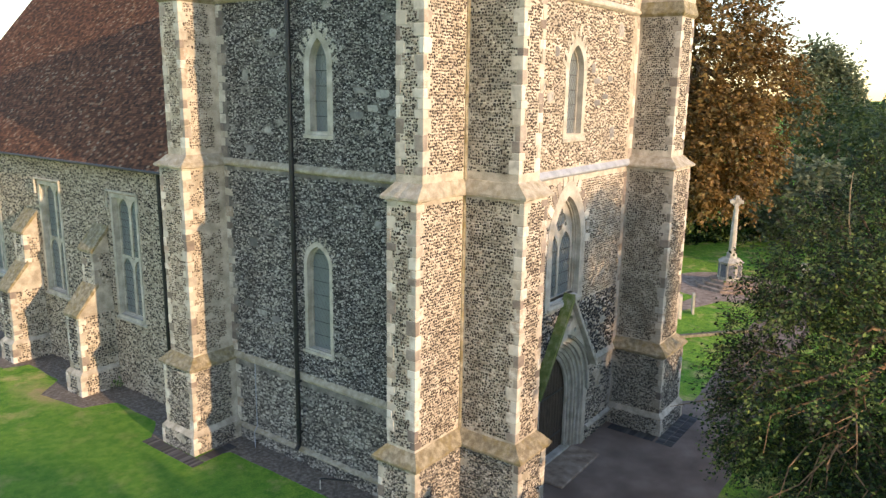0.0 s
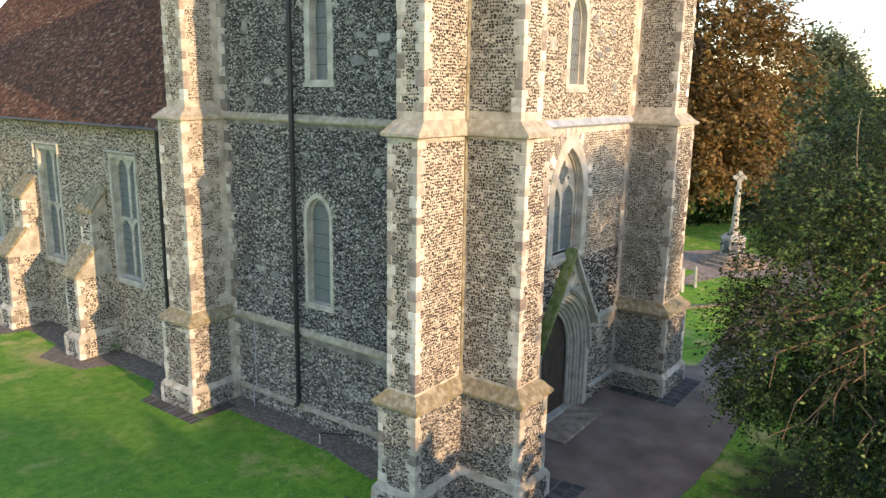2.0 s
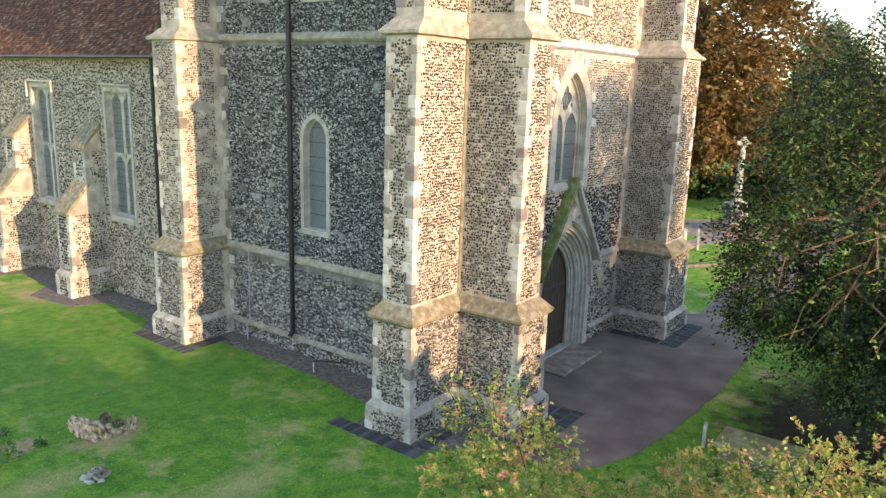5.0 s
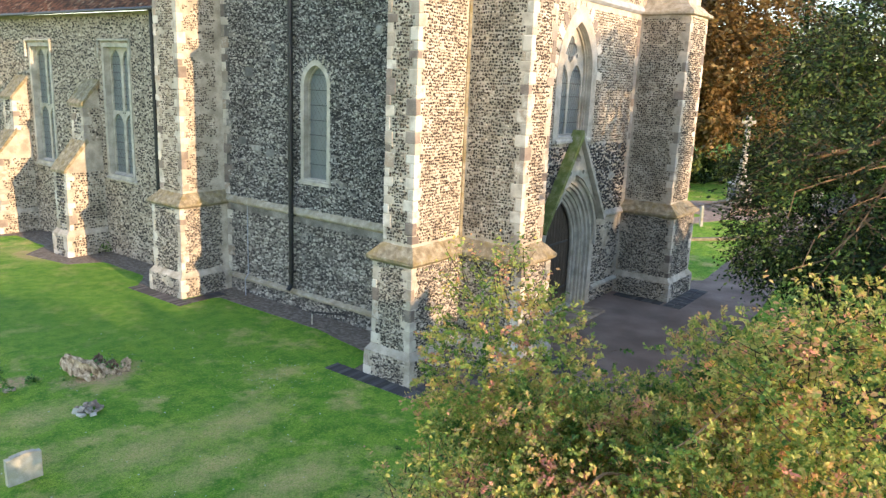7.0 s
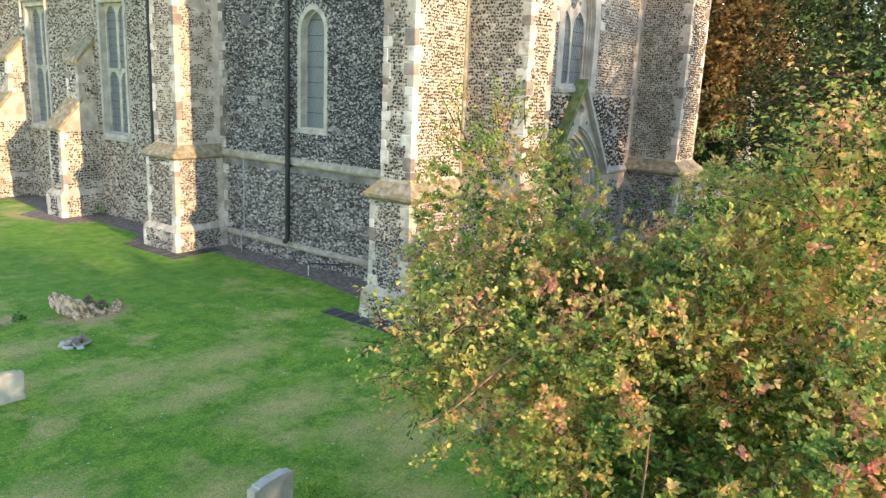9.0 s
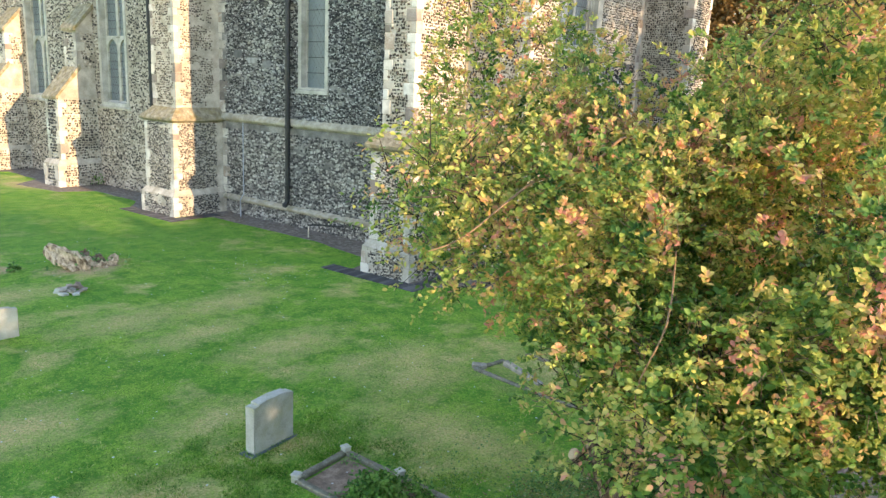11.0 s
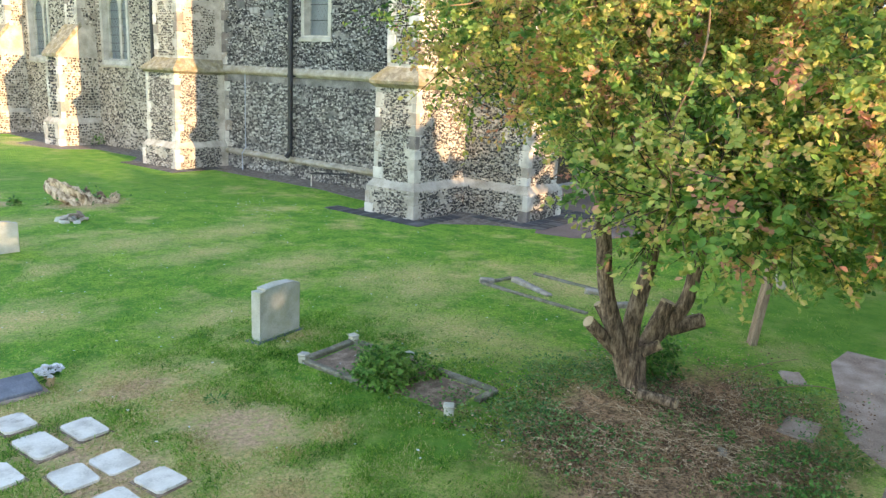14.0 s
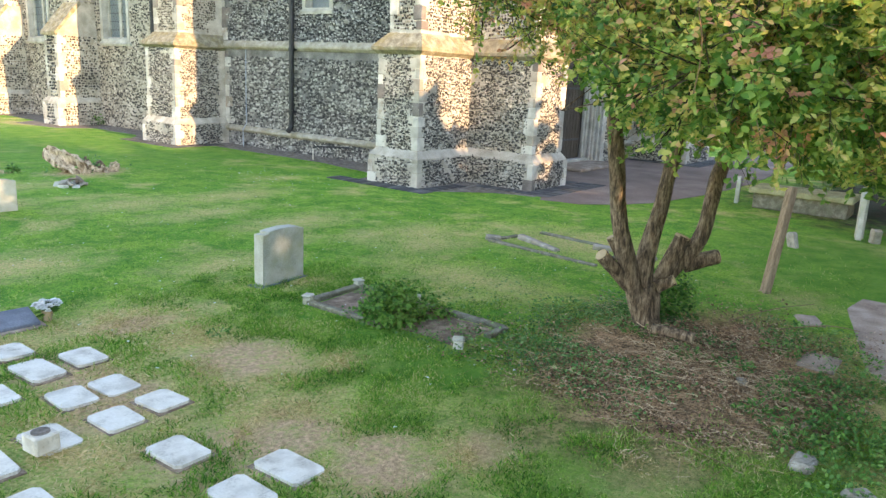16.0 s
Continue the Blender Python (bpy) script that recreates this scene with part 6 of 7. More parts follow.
def headstone(label, x, y, turn, w, h, t, material, shoulder=0.0, lean=0.0, round_top=0.0, group="gravestones"):
    ob = thing("headstone", label, "gravestone", (x, y, G), turn, group)
    if shoulder:
        line = [(-w / 2, -0.15), (w / 2, -0.15), (w / 2, h - shoulder), (w / 2 - 0.09, h - shoulder), (w / 2 - 0.09, h - 0.02), (0, h), (-w / 2 + 0.09, h - 0.02), (-w / 2 + 0.09, h - shoulder), (-w / 2, h - shoulder)]
    else:
        line = [(-w / 2, -0.15), (w / 2, -0.15), (w / 2, h - round_top)] + [(w / 2 * math.cos(a), h - round_top + round_top * math.sin(a)) for a in np.linspace(0, math.pi, 9)[1:-1]] + [(-w / 2, h - round_top)]
    bm = plate(line, [], t, lambda u, v, q: Vector((u, q - t / 2, v)))
    bmesh.ops.bevel(bm, geom=[e for e in bm.edges if e.calc_face_angle(0) > 1.0], offset=0.009, segments=2, affect="EDGES")
    if lean:
        bmesh.ops.rotate(bm, verts=bm.verts, matrix=Matrix.Rotation(radians(lean), 3, "Y"))
    part("slab", bm, material, ob)
    return ob


hs = headstone("pale grey square-topped headstone on the lawn", -9.435, -3.96, 5, 0.69, 0.68, 0.155, M_GRAVESTONE, 0.05)
bm = bmesh.new()
box(bm, -0.43, 0.39, -0.12, 0.12, -0.1, 0.012, 0.01)
part("base", bm, M_SLATE, hs, "thin slate base")
headstone("pale square-topped headstone on the lawn", -10.12, 2.3, -2, 0.6, 0.55, 0.13, M_GRAVESTONE, 0.045)
headstone("small white leaning marker stone beside the path", 2.66, -6.03, 12, 0.36, 0.62, 0.09, M_GRAVESTONE, 0, 4, 0.12)
headstone("white leaning headstone beside the ledger tomb", 0.15, -8.95, 10, 0.5, 0.95, 0.1, M_GRAVESTONE, 0.06, 10)
headstone("pale round-topped headstone behind another", 0.36, -8.97, 10, 0.46, 0.98, 0.07, M_GRAVESTONE, 0, 7, 0.16)
headstone("small grey footstone leaning in the grass", -1.8, -8.25, 60, 0.16, 0.27, 0.1, M_ROCK, 0, 18, 0.06)
headstone("small weathered stone stump in the grass", -0.14, -9.26, 30, 0.18, 0.26, 0.14, M_ROCK, 0, -5, 0.03)
headstone("white headstone leaning on the lawn", 25.2, 2.3, 24, 0.7, 1.35, 0.16, M_MARBLE, 0, 12, 0.2)
headstone("white headstone leaning behind another", 26.6, 2.0, 24, 0.7, 1.2, 0.12, M_GRAVESTONE, 0, 12, 0.2)
for k, (x, y) in enumerate(((30, -3), (28, -6.5), (37, -5), (33, -9), (40, -1.5), (24, -9))):
    headstone("grey weathered headstone in the far grass", x, y, 70 + 7 * k, 0.7, 0.9 + 0.06 * k, 0.12, M_GRAVESTONE, 0, 3 * (k % 3) - 3, 0.18)
ledger = thing("ledger_tomb", "low ledger tomb with a yellow-lichened slab", "tomb", (2.66, -7.47, G), 1)
bm = bmesh.new()
box(bm, -0.5, 0.48, -0.97, 0.97, 0.0, 0.34, 0.02)
part("plinth", bm, M_KERB, ledger)
bm = bmesh.new()
box(bm, -0.6, 0.56, -1.06, 1.06, 0.34, 0.47, 0.025)
part("slab", bm, M_YELLOW, ledger, "yellow-lichened stone slab")
chest = thing("chest_tomb", "dark blackened chest tomb under the evergreen", "tomb", (13.6, -7.7, G), 90)
bm = bmesh.new()
box(bm, -1.6, 1.6, -0.5, 0.5, 0, 0.62, 0.02)
part("chest", bm, M_PAVER, chest)
bm = bmesh.new()
box(bm, -1.72, 1.72, -0.6, 0.6, 0.62, 0.74, 0.03)
part("lid", bm, M_KERB, chest)
kerb_far = thing("stone_kerb", "long low stone kerb in the lawn", "kerb", (22.3, 0.6, G), -38)
bm = bmesh.new()
box(bm, -4, 4, -0.15, 0.15, -0.05, 0.14, 0.02)
part("kerb_stone", bm, M_KERB, kerb_far)
slab = sheet("concrete_slab", wavy([(-5.25, -9.62), (-8.1, -10.28), (-9.6, -10.7), (-9.6, -12.6), (-4.6, -12.6), (-4.6, -9.7)], 0.04), G - 0.05, G + 0.012, M_CONCRETE, "stained flat concrete slab beside the lawn", "slab", "structure")


def kerb_grave(name, label, corners, gone, lift=0.0):
    """A sunken grave plot edged with narrow stone kerbs and corner blocks."""
    ob = thing(name, label, "grave", (0, 0, 0))
    for k in range(4):
        (x0, y0), (x1, y1) = corners[k], corners[(k + 1) % 4]
        a, b = gone.get(k, (0.0, 1.0))
        p, q = Vector((x0, y0, 0)).lerp(Vector((x1, y1, 0)), a), Vector((x0, y0, 0)).lerp(Vector((x1, y1, 0)), b)
        bm = bmesh.new()
        box(bm, 0, (q - p).length, -0.045, 0.045, G - 0.06, 0.005 + lift, 0.012)
        bmesh.ops.subdivide_edges(bm, edges=[e for e in bm.edges if e.calc_length() > 0.4], cuts=5)
        for v in bm.verts:
            v.co += noise.noise_vector(v.co * 6 + Vector((k, 0, 0))) * 0.012
        bmesh.ops.transform(bm, verts=bm.verts, matrix=Matrix.Translation(p) @ Matrix.Rotation(math.atan2(q.y - p.y, q.x - p.x), 4, "Z"))
        part("kerb_stone", bm, M_KERB, ob)
    return ob


K1 = [(-9.83, -4.9), (-8.97, -4.86), (-9.0, -7.0), (-9.84, -6.96)]
plot = kerb_grave("kerbed_grave", "overgrown grave plot with mossy stone kerbs", K1, {3: (0.45, 1.0), 2: (0.0, 0.4)})
for x, y in K1[:2] + [(-9.76, -6.94), (-8.96, -5.75)]:
    bm = bmesh.new()
    box(bm, x - 0.05, x + 0.05, y - 0.05, y + 0.05, G - 0.05, 0.035, 0.012)
    box(bm, x - 0.06, x + 0.06, y - 0.06, y + 0.06, 0.035, 0.065, 0.014)
    bmesh.ops.rotate(bm, cent=(x, y, 0), verts=bm.verts, matrix=Matrix.Rotation(x * 3, 3, "Z"))
    part("corner_block", bm, M_GRAVESTONE, plot, "pale capped corner block")
soil = sheet("soil", wavy([(-9.76, -4.98), (-9.03, -4.95), (-9.06, -6.9), (-9.76, -6.88)], 0.05, 0.15), G - 0.06, G + 0.015, M_SOIL, "", "", "", plot)
plot2 = kerb_grave("kerbed_grave", "sunken grave plot with broken lichened kerbs", [(-5.5, -4.45), (-4.3, -4.72), (-4.45, -6.4), (-5.72, -6.45)], {0: (0.0, 0.55), 1: (0.0, 0.75), 2: (0.3, 0.6)}, -0.02)
for a, b in (((-4.95, -4.7), (-5.3, -5.6)), ((-4.7, -5.9), (-4.55, -6.25)), ((-5.45, -4.35), (-5.3, -4.55)), ((-5.1, -6.6), (-4.6, -6.9))):
    bm = bmesh.new()
    d = Vector((b[0] - a[0], b[1] - a[1], 0))
    box(bm, 0, d.length, -0.065, 0.065, G - 0.02, 0.035, 0.02)
    bmesh.ops.transform(bm, verts=bm.verts, matrix=Matrix.Translation((*a, 0)) @ Matrix.Rotation(math.atan2(d.y, d.x), 4, "Z") @ Matrix.Rotation(0.05, 4, "Y"))
    part("fallen_kerb", bm, M_ROCK, plot2)

# white memorial tablets set in the grass
tablet = thing("memorial_tablet", "white marble memorial tablet set flat in the grass", "memorial tablet", (-12.29, -4.72, G), 1, "memorial tablets")
w, d, c = 0.14, 0.19, 0.03
line = [(-w + c, -d), (w - c, -d), (w - c * 0.5, -d + c * 0.5), (w, -d + c), (w, d - c), (w - c * 0.5, d - c * 0.5), (w - c, d), (-w + c, d), (-w + c * 0.5, d - c * 0.5), (-w, d - c), (-w, -d + c), (-w + c * 0.5, -d + c * 0.5)]
bm = plate(line, [], 0.07, lambda u, v, q: Vector((u, v, 0.03 - q)))
bmesh.ops.bevel(bm, geom=[e for e in bm.edges if e.calc_face_angle(0) > 1.0], offset=0.004, segments=1, affect="EDGES")
part("slab", bm, M_MARBLE, tablet)
bm = bmesh.new()
box(bm, -w - 0.02, w + 0.02, -d - 0.022, d + 0.022, -0.03, 0.006, 0.004)
part("base", bm, M_SOIL, tablet, "dark earth-stained bed")
for k, (x, y, t, long) in enumerate(((-12.69, -4.74, 2, 1.25), (-12.75, -5.43, -2, 0.95), (-12.41, -5.44, 3, 0.92), (-12.32, -5.97, 4, 0.9), (-12.71, -6.0, 1, 0.9), (-13.16, -5.95, 4, 1.03), (-12.685, -6.74, 1, 1.02), (-12.32, -7.43, 2, 1.1), (-12.72, -7.46, 1, 1.0), (-12.66, -4.17, 0, 0.96), (-13.14, -5.0, 1, 1.0), (-13.62, -6.68, 2, 1.0), (-13.6, -6.05, -2, 1.0))):
    copy_thing(tablet, pose(x, y, G - 0.005 * (k % 3), 1.2 * (k % 3 - 1), 1.0 * (k % 2), t) @ Matrix.Diagonal((1, long, 1, 1)))
vase = thing("flower_holder", "square white marble flower holder on a tablet", "vase", (-13.28, -6.1, -0.015), 5)
bm = bmesh.new()
box(bm, -0.085, 0.085, -0.085, 0.085, 0, 0.13, 0.012)
part("block", bm, M_MARBLE, vase)
bm = bmesh.new()
prism(bm, 0.06, 0.06, 0.128, 0.136, 16)
prism(bm, 0.045, 0.045, 0.136, 0.14, 16)
part("lid", bm, M_GRAVEL, vase, "dark round metal lid")
plaque = thing("grave_plaque", "sloping grey slate plaque in the grass", "plaque", (-12.4, -3.5, G), -4)
plaque.scale = (0.82, 0.74, 0.85)
bm = bmesh.new()
vs = [bm.verts.new(p) for p in ((-0.3, -0.2, 0.02), (0.3, -0.2, 0.02), (0.3, 0.2, 0.02), (-0.3, 0.2, 0.02), (-0.3, -0.2, 0.06), (0.3, -0.2, 0.06), (0.3, 0.2, 0.16), (-0.3, 0.2, 0.16))]
for f in ((3, 2, 1, 0), (4, 5, 6, 7), (0, 1, 5, 4), (1, 2, 6, 5), (2, 3, 7, 6), (3, 0, 4, 7)):
    bm.faces.new([vs[i] for i in f])
bmesh.ops.bevel(bm, geom=bm.edges[:], offset=0.008, segments=1, affect="EDGES")
part("slab", bm, M_SLATE, plaque)
bm = bmesh.new()
box(bm, -0.36, 0.36, -0.26, 0.26, -0.03, 0.025, 0.01)
part("base", bm, M_CONCRETE, plaque)


def posy(name, label, x, y, z, count, material, r):
    ob = thing(name, label, "flowers", (x, y, z))
    bm = bmesh.new()
    prism(bm, 0.035, 0.055, 0, 0.1, 12)
    part("pot", bm, M_CUT, ob, "terracotta pot")
    rng = np.random.default_rng(count)
    for k in range(count):
        a, q = rng.uniform(0, math.tau), r * math.sqrt(rng.random())
        p = np.array([[q * math.cos(a), q * math.sin(a), 0.12 + 0.05 * rng.random() + 0.3 * (r - q)]])
        ang = np.linspace(0, math.tau, 9)[:-1]
        ax = np.stack([np.cos(ang), np.sin(ang), np.tile((0.25, 1.5), 4)], 1)
        part("bloom", leaf_mesh("bloom", np.repeat(p, 8, 0), ax, np.tile((0, 0, 1.0), (8, 1)), np.full(8, 0.036), np.full(8, 0.046), material, True), None, ob)
    n = 40
    ax = rng.normal(size=(n, 3)) + np.array((0, 0, 0.6))
    part("foliage", leaf_mesh("foliage", np.tile((0, 0, 0.09), (n, 1)), ax, rng.normal(size=(n, 3)), np.full(n, r * 1.1), np.full(n, 0.025), M_LEAF_SHRUB, True), None, ob)


posy("flower_pot", "pot of white flowers beside the plaque", -12.06, -3.58, -0.03, 40, M_PETAL, 0.12)
posy("flower_pot", "pot of red flowers on a tablet", -12.85, -4.12, -0.03, 9, M_RED, 0.08)

# broken slates, tree stump, log, posts, rail
slates = thing("stone_heap", "small heap of broken grey stones in the grass", "stones", (-7.95, 4.2, G))
srn = np.random.default_rng(13)
for k in range(17):
    bm = bmesh.new()
    a, b, c = srn.uniform(0.05, 0.11), srn.uniform(0.04, 0.08), srn.uniform(0.015, 0.035)
    box(bm, -a, a, -b, b, -c, c, 0.008)
    for v in bm.verts:
        v.co += noise.noise_vector(v.co * 14 + Vector((k, 0, 0))) * 0.025
    far = 0.30 * math.sqrt(k / 17)
    bmesh.ops.transform(bm, verts=bm.verts, matrix=pose(far * math.cos(k * 2.4), far * math.sin(k * 2.4), 0.02 + 0.15 * (1 - k / 17) * (k % 3) / 2, *srn.normal(0, 16, 2), 53 * k))
    part("broken_stone", bm, (M_GRAVESTONE, M_ROCK, M_CONCRETE)[k % 3], slates)
stump = thing("tree_stump", "broken weathered tree stump with a slanting pale limb and ivy", "tree stump", (-7.0, 6.2, G))


def stump_piece(x, y, r, h, lx, ly, material, seed, label=""):
    bm = gnarled([(x - lx * 0.4, y - ly * 0.4, -0.12), (x, y, h * 0.3), (x + lx * 0.6, y + ly * 0.6, h * 0.75), (x + lx, y + ly, h)], [r * 1.25, r, r * 0.8, r * 0.45], 0.45, 22, 5, seed)
    for v in bm.verts:
        v.co += noise.noise_vector(v.co * 8) * 0.06 + noise.noise_vector(v.co * 25) * 0.03
    part("root", bm, material, stump, label)


stump_piece(0.02, -0.2, 0.21, 0.52, -0.44, 0.34, M_STUMP, 1.3, "pale split limb")
for k, (x, y, r, h) in enumerate(((0.28, -0.12, 0.16, 0.2), (0.4, 0.12, 0.12, 0.12), (0.42, -0.32, 0.1, 0.12), (0.55, -0.5, 0.13, 0.08), (0.68, -0.05, 0.11, 0.16), (1.0, -0.2, 0.11, 0.14), (0.82, -0.5, 0.1, 0.05), (0.62, 0.5, 0.14, 0.07), (0.15, 0.05, 0.13, 0.3))):
    stump_piece(x, y, r, h, *srn.normal(0, 0.07, 2), (M_STUMP, M_BARK)[k % 3 == 1], k * 2.3)
n = 110
sp = srn.normal(0, 0.3, (n, 3)) * (1.2, 0.8, 0.3) + (0.35, -0.1, 0.12)
part("ivy", leaf_mesh("ivy", np.abs(sp) * (np.sign(sp[:, :1]) * (1, 0, 0) + np.sign(sp[:, 1:2]) * (0, 1, 0) + (0, 0, 1)), srn.normal(size=(n, 3)), srn.normal(size=(n, 3)) + (0, 0, 1), np.full(n, 0.08), np.full(n, 0.07), M_IVY), None, stump)
log = thing("cut_log", "short sawn log lying in the litter", "log", (-8.34, -8.52, 0.15), -86)
bm = bmesh.new()
tube(bm, [(-0.2, 0, 0), (0, 0.01, 0.005), (0.2, 0, 0)], [0.058, 0.054, 0.053], 10, False)
part("bark", bm, M_BARK, log)
for s in (-1, 1):
    bm = bmesh.new()
    tube(bm, [(s * 0.19, 0, 0), (s * 0.203, 0, 0)], [0.054, 0.05], 10)
    part("sawn_end", bm, M_CUT, log, "pale sawn end")
post = thing("wooden_post", "leaning weathered timber post in the lawn", "post", (-5.25, -8.65, G), 40)
bm = bmesh.new()
box(bm, -0.07, 0.07, -0.045, 0.045, -0.2, 1.42, 0.008)
bmesh.ops.rotate(bm, verts=bm.verts, matrix=Matrix.Rotation(radians(11), 3, "X") @ Matrix.Rotation(radians(9), 3, "Y"))
part("timber", bm, M_POST, post)
rail = thing("hand_rail", "short black iron rail by the tower's foot", "rail", (-0.55, 5.0, G))
bm = bmesh.new()
tube(bm, [(0, 0, -0.1), (0, 0, 0.36)], [0.022, 0.022], 8)
part("post", bm, M_MARBLE, rail, "white painted post")
bm = bmesh.new()
tube(bm, [(0, 0, 0.36), (0.05, -0.12, 0.4), (0.45, -1.0, 0.43)], [0.028, 0.028, 0.028], 8)
part("bar", bm, M_IRON, rail)
for x, y, s, h, label in ((-8.69, -9.31, 0.075, 0.8, "loose grey stone lying in the litter"), (-9.9, -10.06, 0.12, 0.5, "squared grey stone block in the weeds"), (-9.2, -9.95, 0.05, 0.7, "small loose stone among the weeds"),
        (-9.35, -6.0, 0.05, 0.8, "small pale stone in the kerbed grave"), (-7.6, -9.74, 0.26, 0.12, "flat worn stone flush with the ground"), (-6.17, -9.37, 0.2, 0.12, "flat grey stone flush with the grass"), (-10.15, -10.5, 0.16, 0.3, "flat broken stone in the weeds"), (-8.45, 7.95, 0.14, 0.6, "rough stone among weeds beside the stump"), (-8.6, 6.5, 0.13, 0.5, "pale rough stone on bare soil")):
    st = thing("loose_stone", label, "stone", (x, y, G), x * 900 % 90)
    bm = bmesh.new()
    box(bm, -s, s, -s * 0.65, s * 0.65, -0.03, s * h, s * 0.22 if h > 0.2 else 0.02)
    bmesh.ops.subdivide_edges(bm, edges=bm.edges[:], cuts=2)
    for v in bm.verts:
        v.co += noise.noise_vector(v.co * 9 + Vector((x, y, 0))) * s * 0.2 * min(1, h) ** 0.5
    part("rock", bm, M_ROCK if h > 0.2 else M_CONCRETE, st)

# low shrubs
def shrub(label, x, y, r, h, seed, n=160):
    ob = thing("shrub", label, "shrub", (x, y, G))
    sprays("foliage", ob, [((0, 0, h * 0.5), (r, r, h * 0.5))], n, 8, 0.055, M_LEAF_SHRUB, inner=0.45, gap=-0.5, seed=seed, full=True, reach=0.16, droop=0.1, twig_mat=M_TWIG)


shrub("low green shrub growing in the kerbed grave", -9.66, -5.98, 0.25, 0.33, 3, 420)
shrub("young green suckers at the foot of the tree", -7.4, -8.05, 0.3, 0.55, 4, 240)
shrub("small green plant at the kerb", -9.2, -6.15, 0.14, 0.16, 6, 70)

# weeds, litter, ivy and twigs on the low mound round the tree
def rise(x, y):
    return 0.11 * np.exp(-((x + 8.2) ** 2 + (y + 8.35) ** 2) / 0.9)


verts, faces = [(-8.2, -8.35, G + 0.1)], []
for k in range(1, 13):
    for q in range(40):
        a = q * math.tau / 40
        x, y = -8.2 + 0.14 * k * math.cos(a), -8.35 + 0.14 * k * math.sin(a)
        verts.append((x, y, G + float(rise(x, y)) - 0.008 + (0.02 * noise.noise((x * 4, y * 4, 0)) if k < 11 else -0.02)))
for q in range(40):
    faces.append((0, 1 + q, 1 + (q + 1) % 40))
    for k in range(11):
        faces.append((1 + k * 40 + q, 41 + k * 40 + q, 41 + k * 40 + (q + 1) % 40, 1 + k * 40 + (q + 1) % 40))
tagged(part("mound", mesh_of("mound", verts, faces, M_LAWN, True), None, None, "low mound of litter round the tree's foot", "structure"), category="ground")


def weed(x, y, r, h, seed, count=90, leaf=0.04, label="low clump of fresh green weeds in the litter", group="weeds under the tree"):
    """A low clump of leaves on short stalks rising from one root."""
    ob = thing("weed", label, "weed", (x, y, G + float(rise(x, y))), group=group)
    wr = np.random.default_rng(seed)
    a, q = wr.uniform(0, math.tau, count), r * np.sqrt(wr.random(count))
    p = np.stack([q * np.cos(a), q * np.sin(a), h * wr.uniform(0.2, 1.0, count) * (1.1 - 0.6 * q / r)], 1)
    way = np.stack([np.cos(a), np.sin(a), wr.normal(0.25, 0.4, count)], 1) + wr.normal(0, 0.5, (count, 3))
    size = leaf * wr.uniform(0.6, 1.3, count)
    part("foliage", leaf_mesh("foliage", p, way, wr.normal(0, 0.4, (count, 3)) + (0, 0, 1), size, size * 0.6, M_WEED, True), None, ob, kind="stuff")
    verts, faces = [], []
    for k in range(0, count, 3):
        i = len(verts)
        verts += [(-0.004, 0, 0), (0.004, 0, 0), tuple(p[k])]
        faces.append((i, i + 1, i + 2))
    part("stalk", mesh_of("stalk", verts, faces, M_WEED), None, ob, kind="stuff")


for k, (x, y, r, h, c) in enumerate(((-8.72, -9.67, 0.24, 0.16, 130), (-9.09, -10.17, 0.26, 0.16, 120), (-8.5, -9.17, 0.2, 0.12, 80), (-8.53, -8.75, 0.16, 0.1, 60), (-9.24, -9.56, 0.16, 0.1, 60), (-7.99, -10.1, 0.3, 0.14, 120), (-6.75, -9.6, 0.4, 0.12, 130),
        (-7.3, -10.0, 0.25, 0.14, 90), (-7.2, -9.4, 0.3, 0.1, 80), (-8.0, -7.2, 0.4, 0.14, 150), (-8.6, -7.35, 0.3, 0.12, 90), (-9.2, -7.4, 0.3, 0.1, 80), (-7.75, -7.85, 0.2, 0.2, 70), (-8.35, -8.2, 0.2, 0.12, 60), (-9.5, -10.35, 0.3, 0.14, 120), (-8.4, -10.0, 0.3, 0.12, 110), (-9.9, -10.3, 0.22, 0.12, 80), (-9.3, -9.9, 0.3, 0.12, 130), (-8.9, -10.25, 0.3, 0.12, 130), (-9.65, -10.0, 0.22, 0.12, 90), (-8.3, -9.75, 0.25, 0.1, 90), (-9.35, -10.6, 0.3, 0.14, 120), (-10.2, -10.35, 0.2, 0.1, 70), (-7.6, -9.35, 0.22, 0.1, 70))):
    weed(x, y, r, h, 300 + k, int(c * 1.7))
for k, (x, y, r, h) in enumerate(((-8.78, 7.0, 0.3, 0.3), (-8.5, 7.7, 0.26, 0.24), (-8.9, 6.4, 0.3, 0.28), (-8.05, 6.6, 0.12, 0.16))):
    weed(x, y, r, h, 360 + k, 90, 0.08, "fresh green weeds on bare soil beside the stump", "weeds beside the stump")
for k, (x, y, r) in enumerate(((-9.82, -6.55, 0.13), (-9.78, -6.3, 0.1), (-9.8, -5.55, 0.1), (-9.1, -5.1, 0.12), (-9.0, -5.6, 0.13), (-9.35, -6.75, 0.14))):
    weed(x, y, r, 0.1, 390 + k, 60, 0.035, "low weeds creeping over the mossy kerb", "weeds on the kerbed grave")
weed(-0.12, 17.75, 0.22, 0.5, 377, 90, 0.1, "dark green fern at the foot of the nave wall", "")
weed(-11.12, -5.04, 0.11, 0.05, 340, 40, 0.045, "small weed in the worn grass", "")
lr = np.random.default_rng(99)


